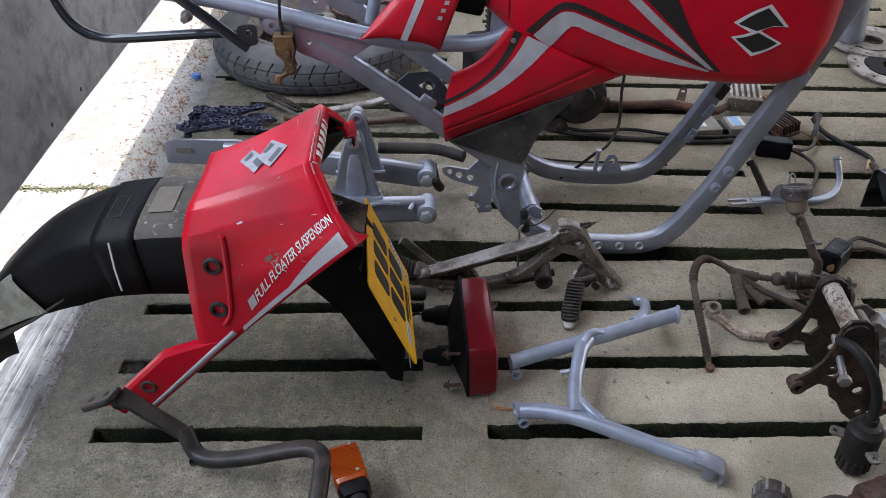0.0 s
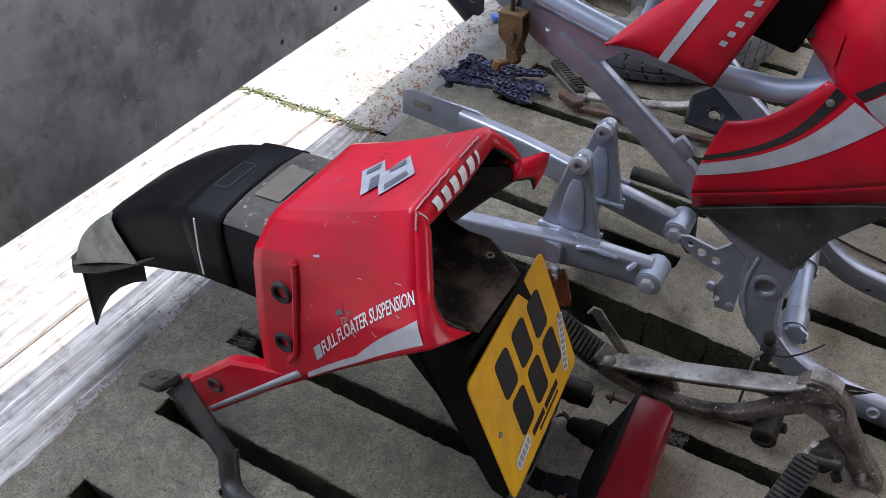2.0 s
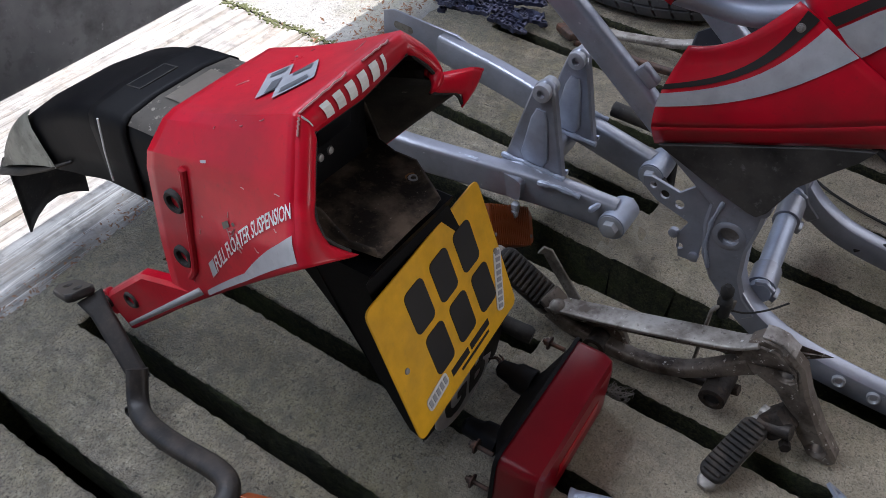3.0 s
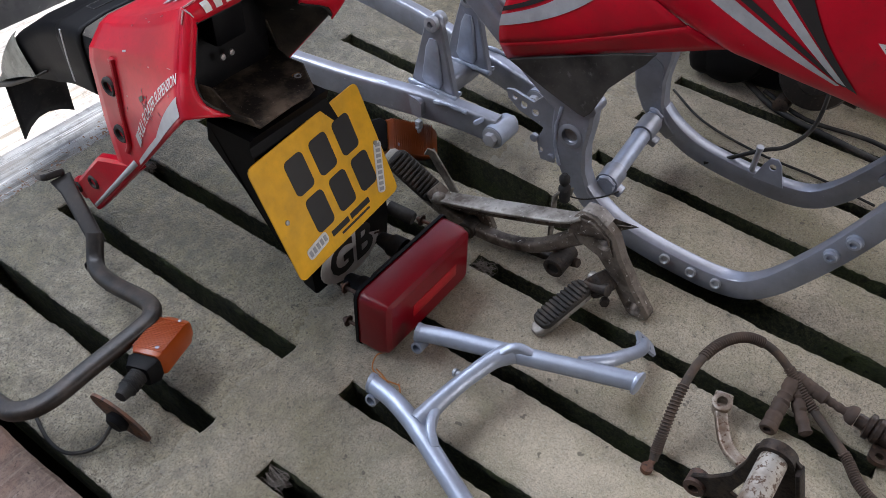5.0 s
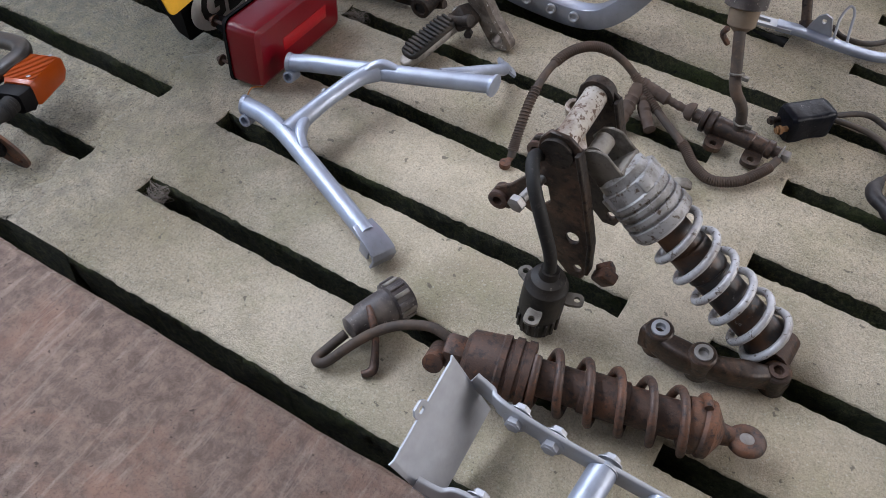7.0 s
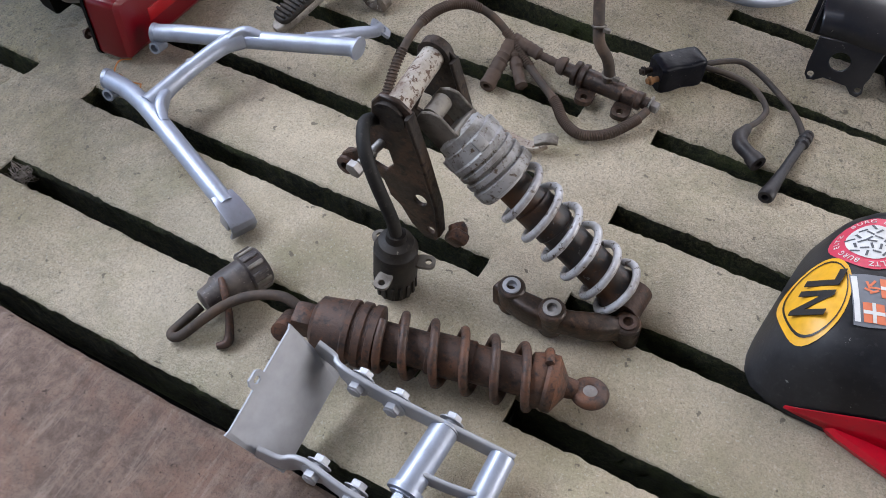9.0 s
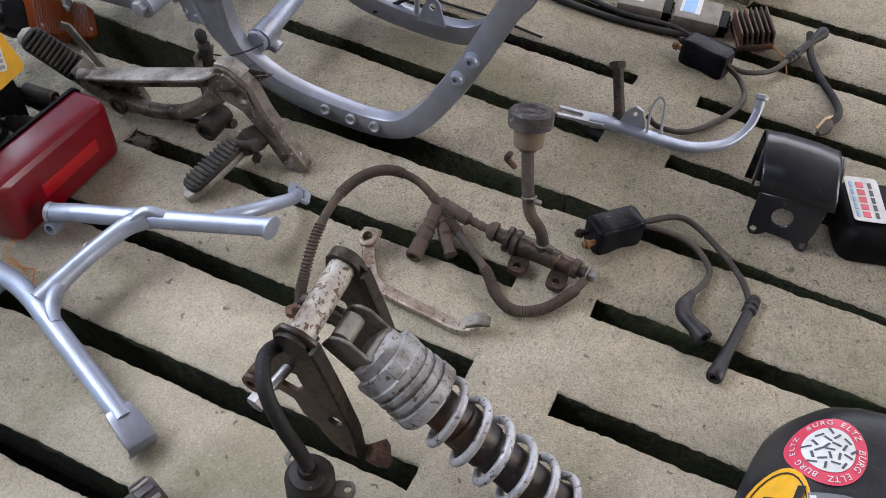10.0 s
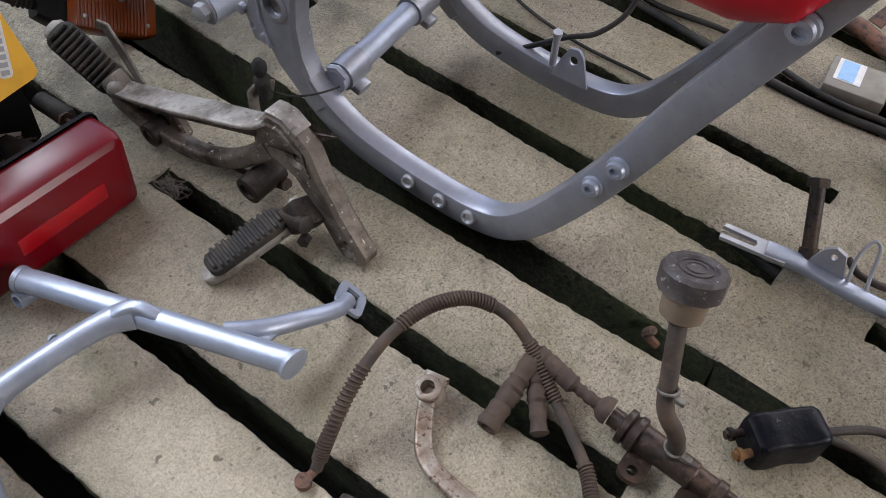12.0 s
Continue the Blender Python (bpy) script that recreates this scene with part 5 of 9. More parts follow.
plate(bm, [(-0.070, 0.204), (-0.058, 0.208), (-0.018, 0.200), (0.004, 0.224), (0.028, 0.224), (0.030, 0.100), (0.004, 0.098), (-0.006, 0.132), (0.004, 0.160), (-0.044, 0.174), (-0.066, 0.190)],
      0.005, Matrix(((1, 0, 0, 0), (0, 0, -1, FN + 0.002), (0, 1, 0, 0), (0, 0, 0, 1))), holes=((-0.054, 0.196, 0.005), (-0.036, 0.188, 0.0065), (-0.014, 0.182, 0.0065), (0.002, 0.116, 0.005)), bevel=0.0006)
part("hanger_ear", bm, M["greysilver"], frame_ob, "drilled bracket ear")
for x, z in ((-0.022, 0.136), (0.012, 0.110)):
    bm = nbm()
    lathe(bm, [(-0.004, 0.007), (0.003, 0.007), (0.004, 0.005)], (x + 0.012, FN - 0.002, z), (0, -1, 0), 14)
    part("boss", bm, M["greysilver"], frame_ob)

# cross tube between the rails
bm = nbm()
a, b = Vector((0.118, FN + 0.012, 0.084)), Vector((0.098, FF - 0.012, 0.086))
rod(bm, a, b, 0.0155, 18)
ct = part("cross_tube", bm, M["silver"], frame_ob)
for s0, s1 in ((0.05, 0.22), (0.72, 0.92)):
    bm = nbm()
    rod(bm, a.lerp(b, s0), a.lerp(b, s1), 0.0195, 18)
    box(bm, (0.030, 0.022, 0.012), axes(a.lerp(b, (s0 + s1) / 2) + Vector((0.010, 0, -0.016)), (1, 0, -0.3), (0, 0, 1)), 0.003)
    part("collar", bm, M["greysilver"], ct)

# bolts and bosses along the near rail
for x, z in ((0.252, 0.0215), (0.297, 0.0195), (0.338, 0.020)):
    bm = nbm()
    lathe(bm, [(-0.002, 0.0085), (0.006, 0.0085), (0.0065, 0.0065), (0.003, 0.0045)], (x, FN - 0.014, z + 0.004), (0.1, -1, 0.15), 14)
    part("threaded_boss", bm, M["zinc"], near_rail, "bright threaded boss")
for x, z, r in ((0.470, 0.163, 0.009), (0.489, 0.199, 0.0095), (0.586, 0.398, 0.0105)):
    bm = nbm()
    lathe(bm, [(-0.001, r * 1.25), (0.003, r * 1.2), (0.004, r), (0.008, r * 0.9), (0.0085, r * 0.5), (0.005, r * 0.45)], (x, FN - 0.014, z), (0, -1, 0), 14)
    part("rail_bolt", bm, M["silver"], near_rail, "painted bolt")
# tab, stud and clip on the far rail
bm = nbm()
plate(bm, [(-0.026, -0.020), (0.026, -0.020), (0.012, 0.018), (0.004, 0.026), (-0.008, 0.024), (-0.016, 0.010)], 0.004, axes((0.318, FF - 0.018, 0.072), (1, 0, 0.02), (0, -1, 0.15)), holes=((0.0, 0.010, 0.006),))
part("stand_tab", bm, M["silver"], far_rail)
bm = nbm()
rod(bm, (0.284, FF - 0.006, 0.046), (0.287, FF - 0.012, 0.104), 0.0048, 12)
lathe(bm, [(0, 0.0062), (0.006, 0.0062)], (0.287, FF - 0.012, 0.102), (0.05, -0.1, 1), 12)
part("spring_stud", bm, M["zinc"], far_rail)
for k, (x, z) in enumerate(((0.470, 0.145), (0.500, 0.205), (0.522, 0.250))):
    bm = nbm()
    box(bm, (0.016, 0.010, 0.034), pose(x + 0.016, FF - 0.018, z, 0, 28, 0), 0.002)
    lathe(bm, [(0, 0.005), (0.004, 0.005), (0.005, 0.003)], (x + 0.016, FF - 0.023, z), (0, -1, 0), 10)
    part("harness_lug", bm, M["dustblack"] if k == 2 else M["silver"], far_rail)

# headstock
bm = nbm()
rod(bm, (0.735, 0.632, 0.62), (0.800, 0.632, 0.82), 0.033, 20)
part("headstock", bm, M["silver"], frame_ob)


# rear subframe, both sides
def subframe_side(y, sign):
    bm = nbm()
    tube(bm, [(-0.560, y, 0.560), (-0.455, y, 0.542), (-0.343, y, 0.514), (-0.209, y, 0.479), (-0.130, y, 0.464), (-0.045, y, 0.461), (0.02, y, 0.467), (0.10, y + sign * -0.02, 0.50), (0.22, y + sign * -0.06, 0.56)], 0.0150, 16, 5)
    sr = part("seat_rail", bm, M["silver"], frame_ob)
    bm = nbm()
    sweep(bm, [(-0.290, y, 0.456), (-0.235, y, 0.425), (-0.190, y, 0.392), (-0.060, y, 0.292), (0.040, y, 0.222)], rounded(0.024, 0.034, 0.006), hint=(0, 1, 0))
    part("rear_strut", bm, M["greysilver"], frame_ob)
    bm = nbm()
    plate(bm, [(-0.385, 0.522), (-0.372, 0.530), (-0.205, 0.486), (-0.180, 0.470), (-0.240, 0.430), (-0.262, 0.422), (-0.318, 0.446), (-0.360, 0.478), (-0.384, 0.500)], 0.006, xz_plate(y + sign * 0.004),
          holes=((-0.302, 0.468, 0.004), (-0.280, 0.452, 0.004), (-0.258, 0.441, 0.004)), bevel=0.001)
    part("gusset", bm, M["greysilver"], frame_ob, "plate gusset, mauve grey")
    bm = nbm()
    lathe(bm, [(-0.002, 0.017), (0.008, 0.017), (0.009, 0.013), (0.009, 0.005), (0.004, 0.004)], (-0.362, y + sign * 0.004, 0.500), (0, sign, 0), 18)
    part("mount_boss", bm, M["greysilver"], sr)
    bm = nbm()
    plate(bm, rounded(0.044, 0.040, 0.008), 0.004, Matrix.Translation((-0.292, 0, 0.535)) @ xz_plate(y + sign * -0.01), holes=((0.006, 0.004, 0.006),))
    part("top_tab", bm, M["greysilver"], sr)
    bm = nbm()
    box(bm, (0.030, 0.016, 0.022), pose(-0.096, y + sign * -0.002, 0.345, 0, 38, 0), 0.003)
    part("strut_lug", bm, M["greysilver"], sr)
    bm = nbm()
    plate(bm, [(-0.020, -0.05), (0.022, -0.05), (0.026, 0.05), (-0.012, 0.05)], 0.005, Matrix.Translation((0.036, 0, 0.520)) @ xz_plate(y + sign * -0.012), holes=((0.004, 0.0, 0.009), (0.006, 0.036, 0.006)))
    part("tank_bracket", bm, M["silver"], sr)


subframe_side(FN - 0.004, -1)
subframe_side(FF + 0.004, 1)
bm = nbm()
rod(bm, (-0.130, FN, 0.470), (-0.105, FF, 0.475), 0.011, 12)
rod(bm, (-0.20, FN + 0.10, 0.46), (-0.165, FN + 0.10, 0.62), 0.012, 12)
part("cross_brace", bm, M["silver"], frame_ob)

# black rack at the tail of the frame
rack = thing("rear_rack", (-0.55, 0.49, 0.49), "black tubular steel rack bolted to the frame", "rack")
bm = nbm()
tube(bm, [(-0.400, 0.484, 0.486), (-0.464, 0.482, 0.4905), (-0.60, 0.480, 0.4845), (-0.655, 0.480, 0.4845), (-0.693, 0.482, 0.502), (-0.716, 0.486, 0.536), (-0.735, 0.495, 0.60)], 0.0088, 12, 5)
part("rail", bm, M["gloss"], rack)
bm = nbm()
tube(bm, [(-0.404, 0.474, 0.466), (-0.455, 0.474, 0.509), (-0.500, 0.474, 0.548), (-0.56, 0.474, 0.60)], 0.0095, 12, 4)
part("stay", bm, M["gloss"], rack)
bm = nbm()
plate(bm, rounded(0.034, 0.036, 0.008), 0.005, Matrix.Translation((-0.402, 0, 0.491)) @ xz_plate(0.472), holes=((0.002, 0.004, 0.006),))
part("lug", bm, M["gloss"], rack)
bm = nbm()
hexbolt(bm, (-0.498, 0.466, 0.528), (0, -1, 0), 0.007, 0.02)
part("bolt", bm, M["steel"], rack)

# rusty clevis hanging on its cable
clevis = thing("rusty_clevis", (-0.345, 0.475, 0.39), "rusty brake linkage clevis hanging by a cable", "brake linkage")
bm = nbm()
for dy in (-0.011, 0.011):
    plate(bm, [(-0.018, 0.034), (0.016, 0.034), (0.018, 0.010), (0.012, -0.012), (0.016, -0.024), (0.008, -0.032), (-0.002, -0.026), (-0.004, -0.008), (-0.016, 0.004)], 0.004,
          Matrix.Translation((-0.340, 0, 0.455)) @ xz_plate(0.474 + dy), holes=((0.004, 0.008, 0.0055),), bevel=0.0008)
box(bm, (0.034, 0.026, 0.005), pose(-0.341, 0.474, 0.489), 0.0015)
part("yoke", bm, M["ochre"], clevis, "ochre rusted steel yoke")
bm = nbm()
lathe(bm, [(-0.018, 0.0055), (-0.013, 0.0055), (-0.0129, 0.0035), (0.014, 0.0035), (0.0142, 0.006), (0.018, 0.006)], (-0.336, 0.474, 0.463), (0, 1, 0), 12)
torus(bm, (-0.336, 0.472, 0.428), (0, 1, 0), 0.008, 0.0036, 18, 8)
rod(bm, (-0.340, 0.472, 0.422), (-0.356, 0.471, 0.412), 0.0045, 10)
part("link", bm, M["ochre"], clevis)
bm = nbm()
lathe(bm, [(0, 0.0065), (0.010, 0.0065), (0.012, 0.005)], (-0.357, 0.470, 0.416), (-0.2, -0.2, -1), 6)
part("nut", bm, M["brightrust"], clevis, "orange rusted nut")
bm = nbm()
tube(bm, [(-0.342, 0.474, 0.47), (-0.343, 0.470, 0.52), (-0.338, 0.474, 0.58), (-0.33, 0.49, 0.65)], 0.0028, 8)
part("cable", bm, M["rubber"], clevis)

# ---- fuel tank ----
TANK_Y = 0.632
#        x      half   low    high
TANK = [(-0.010, 0.090, 0.525, 0.560), (0.020, 0.128, 0.508, 0.600), (0.075, 0.158, 0.460, 0.665), (0.160, 0.170, 0.424, 0.715), (0.270, 0.174, 0.397, 0.745),
        (0.380, 0.177, 0.389, 0.755), (0.470, 0.178, 0.381, 0.760), (0.540, 0.174, 0.378, 0.758), (0.580, 0.170, 0.392, 0.750), (0.608, 0.156, 0.436, 0.735), (0.628, 0.130, 0.510, 0.715), (0.640, 0.07, 0.59, 0.690)]


def tank_at(x):
    for a, b in zip(TANK, TANK[1:]):
        if x <= b[0]:
            w = max(0.0, (x - a[0]) / (b[0] - a[0]))
            w = w * w * (3 - 2 * w) * 0.35 + w * 0.65
            return [p + (q - p) * w for p, q in zip(a, b)]
    return list(TANK[-1])


def tank_ring(x):
    _, half, lo, hi = tank_at(x)
    out = []
    for k in range(40):
        a = 2 * math.pi * k / 40
        c, s = math.cos(a), math.sin(a)
        e = 0.22 if s < 0 else 0.75
        y = half * (abs(c) ** e) * (1 if c > 0 else -1)
        mid = lo + 0.38 * (hi - lo)
        z = mid + ((hi - mid) * abs(s) ** 0.8 if s > 0 else -(mid - lo) * abs(s) ** 0.5)
        out.append((x, TANK_Y + y, z))
    return out


def tank_side(x, z, lift=0.0016):
    """The near face of the tank at x and z."""
    _, half, lo, hi = tank_at(x)
    mid = lo + 0.38 * (hi - lo)
    if z > mid:
        s = min(1, (z - mid) / (hi - mid)) ** (1 / 0.8)
        e = 0.75
    else:
        s = min(1, (mid - z) / (mid - lo)) ** (1 / 0.5)
        e = 0.22
    c = math.sqrt(max(0.0, 1 - s * s))
    return Vector((x, TANK_Y - half * c ** e - lift, z))


tank = thing("fuel_tank", (0.30, TANK_Y, 0.40), "glossy red fuel tank with silver and black stripes", "fuel tank")
bm = nbm()
xs = [-0.010 + 0.65 * (k / 44) for k in range(45)]
skin(bm, [tank_ring(x) for x in xs], True)
bm.verts.ensure_lookup_table()
bm.faces.new([bm.verts[i] for i in range(40)][::-1])
bm.faces.new([bm.verts[44 * 40 + i] for i in range(40)])
shell = part("shell", bm, M["red"], tank, "glossy red steel", sharp=50)


def tank_strip(bm, upper, lower, n=20, lift=0.0016):
    """A stripe on the tank between two lines of (x, z)."""
    up, lo = (spline([(x, 0, z) for x, z in line], 8) for line in (upper, lower))
    rows = []
    for i in range(n + 1):
        f, g = i / n * (len(up) - 1), i / n * (len(lo) - 1)
        p = up[int(f)].lerp(up[min(int(f) + 1, len(up) - 1)], f % 1)
        q = lo[int(g)].lerp(lo[min(int(g) + 1, len(lo) - 1)], g % 1)
        rows.append([tank_side(*(p.lerp(q, t).xz), lift) for t in (0, 0.25, 0.5, 0.75, 1)])
    return skin(bm, rows)


bm = nbm()
tank_strip(bm, [(0.089, 0.487), (0.125, 0.525), (0.148, 0.532), (0.178, 0.522), (0.279, 0.478), (0.402, 0.424)], [(0.117, 0.463), (0.146, 0.502), (0.162, 0.506), (0.185, 0.496), (0.293, 0.453), (0.398, 0.422)])
part("lower_stripe", bm, M["stripe"], shell, "silver stripe")
bm = nbm()
tank_strip(bm, [(0.076, 0.495), (0.122, 0.540), (0.148, 0.548), (0.185, 0.536), (0.298, 0.484), (0.412, 0.425)], [(0.087, 0.489), (0.125, 0.529), (0.148, 0.536), (0.179, 0.526), (0.290, 0.478), (0.406, 0.424)])
part("lower_pinstripe", bm, M["ink"], shell, "black pinstripe")
bm = nbm()
tank_strip(bm, [(0.262, 0.555), (0.330, 0.495), (0.409, 0.426)], [(0.240, 0.555), (0.315, 0.490), (0.398, 0.428)])
part("upper_stripe", bm, M["stripe"], shell, "silver stripe")
bm = nbm()
tank_strip(bm, [(0.320, 0.562), (0.367, 0.482), (0.424, 0.420)], [(0.270, 0.556), (0.335, 0.495), (0.411, 0.424)])
part("upper_wedge", bm, M["ink"], shell, "black wedge")
for up, lo, mat, lift, lab in (([(0.424, 0.515), (0.452, 0.533), (0.482, 0.546)], [(0.462, 0.494), (0.490, 0.506), (0.521, 0.505)], "white", 0.0015, "white outlined emblem shapes"),
                               ([(0.432, 0.513), (0.454, 0.528), (0.478, 0.540)], [(0.466, 0.500), (0.492, 0.508), (0.512, 0.507)], "ink", 0.0024, ""),
                               ([(0.424, 0.490), (0.446, 0.494), (0.470, 0.502)], [(0.466, 0.454), (0.490, 0.462), (0.515, 0.476)], "white", 0.0015, "white outlined emblem shapes"),
                               ([(0.432, 0.487), (0.450, 0.490), (0.470, 0.497)], [(0.467, 0.461), (0.489, 0.467), (0.507, 0.477)], "ink", 0.0024, "")):
    bm = nbm()
    tank_strip(bm, up, lo, 6, lift)
    part("emblem", bm, M[mat], shell, lab)
bm = nbm()
tank_strip(bm, [(-0.004, 0.548), (0.02, 0.555), (0.046, 0.552)], [(-0.004, 0.526), (0.02, 0.524), (0.046, 0.512)], 6, 0.003)
part("rear_lug", bm, M["red"], shell)
# black disc that paints the dark inside the lug's hole
bm = nbm()
lathe(bm, [(0, 0.008), (0.001, 0.008)], tank_side(0.012, 0.540, 0.004), (0, -1, 0.3), 14)
part("painted_hole", bm, M["ink"], shell)

# ---- side panel ----
panel = thing("side_fairing", (0.08, 0.475, 0.23), "red plastic side panel with silver stripe and black foot", "fairing")
_c = [(-0.062, 0.270), (0.258, 0.404), (0.046, 0.500), (-0.050, 0.416)]       # rear low, seam low, seam top, rear top


def panel_point(u, v, lift=0.0):
    x = (1 - v) * ((1 - u) * _c[0][0] + u * _c[1][0]) + v * ((1 - u) * _c[3][0] + u * _c[2][0])
    z = (1 - v) * ((1 - u) * _c[0][1] + u * _c[1][1]) + v * ((1 - u) * _c[3][1] + u * _c[2][1])
    z -= 0.018 * v * math.sin(math.pi * u)
    x -= 0.010 * math.sin(math.pi * v) * (1 - u)
    y = 0.478 - 0.010 * math.sin(math.pi * min(1, v * 1.15)) + 0.012 * max(0, 0.24 - v) / 0.24
    return Vector((x, y - lift, z))


def panel_patch(bm, lo, hi, lift, n=14):
    rows = []
    for i in range(n + 1):
        u = i / n
        a, b = lo(u), hi(u)
        rows.append([panel_point(u, a + (b - a) * t / 4, lift) for t in range(5)])
    return skin(bm, rows)


bm = nbm()
skin(bm, [[panel_point(i / 18, 0.24 + 0.76 * j / 12) for j in range(13)] for i in range(19)])
pm = part("panel", bm, M["red"], panel, "glossy red plastic", sharp=50, solid=0.003, flip=True)
bm = nbm()
skin(bm, [[panel_point(i / 18, 0.24 * j / 4) for j in range(5)] for i in range(19)])
part("lower_band", bm, M["red"], panel, "turned-under red chamfer", sharp=50, solid=0.003, flip=True)
bm = nbm()
panel_patch(bm, lambda u: 0.45 + 0.21 * u - 0.05 * math.sin(math.pi * u) * (1 - u), lambda u: 0.575 + 0.265 * u - 0.035 * math.sin(math.pi * u) * (1 - u), 0.0012)
part("stripe", bm, M["stripe"], pm, "silver stripe")
bm = nbm()
panel_patch(bm, lambda u: 0.61 + 0.275 * u - 0.035 * math.sin(math.pi * u) * (1 - u), lambda u: 0.660 + 0.29 * u - 0.035 * math.sin(math.pi * u) * (1 - u), 0.0012)
part("pinstripe", bm, M["ink"], pm, "black pinstripe")
bm = nbm()
hexbolt(bm, panel_point(0.90, 0.895, 0.001), (0, -1, 0.1), 0.0032, 0.002)
part("panel_screw", bm, M["steel"], pm)
bm = nbm()
outer = [(-0.056, 0.276), (0.020, 0.308), (0.120, 0.350), (0.172, 0.368), (0.160, 0.348), (0.140, 0.325), (0.112, 0.290), (0.092, 0.240), (0.082, 0.228), (0.070, 0.230), (0.01, 0.250)]
plate(bm, outer, 0.006, xz_plate(0.4845), bevel=0.001)
part("foot", bm, M["scuffblack"], panel, "scuffed black plastic foot", sharp=30)

# ---- seat cowl ----
seat_cowl = thing("seat_cowl", (-0.12, 0.45, 0.47), "red plastic seat side cowl with grey stripe", "seat cowl")


def cowl2(u, v, lift=0.0):
    """v across from the rail to the seat, u from the tail tip forward."""
    lo = spline([(-0.206, 0.446, 0.492), (-0.165, 0.444, 0.496), (-0.138, 0.443, 0.492), (-0.100, 0.444, 0.486), (-0.072, 0.450, 0.470)], 6)
    hi = spline([(-0.205, 0.447, 0.494), (-0.165, 0.460, 0.540), (-0.110, 0.472, 0.590), (-0.055, 0.476, 0.620), (-0.010, 0.474, 0.632)], 6)
    f = u * (len(lo) - 1)
    i, j = int(f), min(int(f) + 1, len(lo) - 1)
    a, b = lo[i].lerp(lo[j], f % 1), hi[i].lerp(hi[j], f % 1)
    p = a.lerp(b, v)
    p.y -= 0.006 * math.sin(math.pi * v) + lift
    return p


bm = nbm()
skin(bm, [[cowl2(i / 20, j / 8) for j in range(9)] for i in range(21)])
sc = part("shell", bm, M["red"], seat_cowl, "glossy red plastic", solid=0.003, flip=True)
bm = nbm()
skin(bm, [[cowl2(0.49 + 0.02 * j + 0.10 * i / 10, i / 10, 0.0012) for j in range(5)] for i in range(11)])
part("stripe", bm, M["stripe"], sc, "grey stripe")
bm = nbm()
for k in range(7):
    u0, v0 = 0.80, 0.30 + 0.085 * k
    skin(bm, [[cowl2(u0 + 0.02 + 0.03 * k * 0.35 + 0.055 * i / 3, v0 + 0.042 * j / 3, 0.0012) for j in range(4)] for i in range(4)])
part("model_bars", bm, M["stripe"], sc, "row of plain pale bars")
bm = nbm()
skin(bm, [[cowl2(i / 12, 0.0) + Vector((0, 0.003 + 0.05 * j, 0.002 - 0.012 * j)) for j in range(3)] for i in range(13)])
part("inner_edge", bm, M["dustblack"], seat_cowl, "", solid=0.002)

# black box added for the dark gap between seat cowl and tank
bm = nbm()
box(bm, (0.085, 0.16, 0.090), pose(-0.030, 0.580, 0.560, 0, 12, 0), 0.008)
part("gap_filler", bm, M["black"], seat_cowl, "added black box filling the dark gap")

# ---- swinging arm ----
swing = thing("swinging_arm", (-0.30, 0.62, 0.0), "silver painted box section swinging arm on the slats", "swinging arm")


def arm_beam(path, mat="greysilver"):
    bm = nbm()
    sweep(bm, spline(path, 4), rounded(0.028, 0.052, 0.007), hint=(0, 1, 0))
    return part("beam", bm, M[mat], swing, "silver box section beam")


arm_beam([(-0.108, 0.548, 0.083), (-0.20, 0.534, 0.090), (-0.30, 0.512, 0.093), (-0.42, 0.488, 0.094), (-0.560, 0.472, 0.092)])
arm_beam([(-0.112, 0.690, 0.078), (-0.20, 0.702, 0.086), (-0.30, 0.722, 0.090), (-0.42, 0.748, 0.093), (-0.560, 0.772, 0.092)])
for y0 in (0.548, 0.690):
    bm = nbm()
    lathe(bm, [(-0.026, 0.021), (0.026, 0.021), (0.027, 0.019)], (-0.101, y0, 0.083), (0, 1, 0), 20)
    pe = part("pivot_end", bm, M["silver"], swing)
    for q in (-1, 1):
        bm = nbm()
        hexbolt(bm, (-0.101, y0 + q * 0.026, 0.083), (0, q, 0), 0.0125, 0.012)
        part("pivot_nut", bm, M["zinc"], pe, "bright hex nut")
for y0, ye in ((0.470, 0.468), (0.775, 0.790)):
    bm = nbm()
    plate(bm, [(-0.175, -0.032), (0.0, -0.034), (0.03, -0.020), (0.03, 0.024), (0.0, 0.034), (-0.150, 0.030), (-0.175, 0.020)], 0.005,
          axes((-0.530, y0, 0.090), (1, (y0 - ye) / 0.17 * 1.0, 0.0), (0, -1, 0)), bevel=0.001)
    ap = part("axle_plate", bm, M["greysilver"], swing, "slotted axle plate")
    bm = nbm()
    plate(bm, rounded(0.046, 0.015, 0.0072, 4), 0.0062, axes((-0.655, y0 + (ye - y0) * 0.74, 0.092), (1, (y0 - ye) / 0.17, 0), (0, -1, 0)))
    part("axle_slot", bm, M["oldalloy"], ap)
# bridge with the two shock uprights
bm = nbm()
sweep(bm, [(-0.270, 0.505, 0.092), (-0.262, 0.56, 0.096), (-0.262, 0.66, 0.096), (-0.270, 0.715, 0.092)], rounded(0.060, 0.040, 0.010), hint=(1, 0, 0))
part("bridge", bm, M["greysilver"], swing)
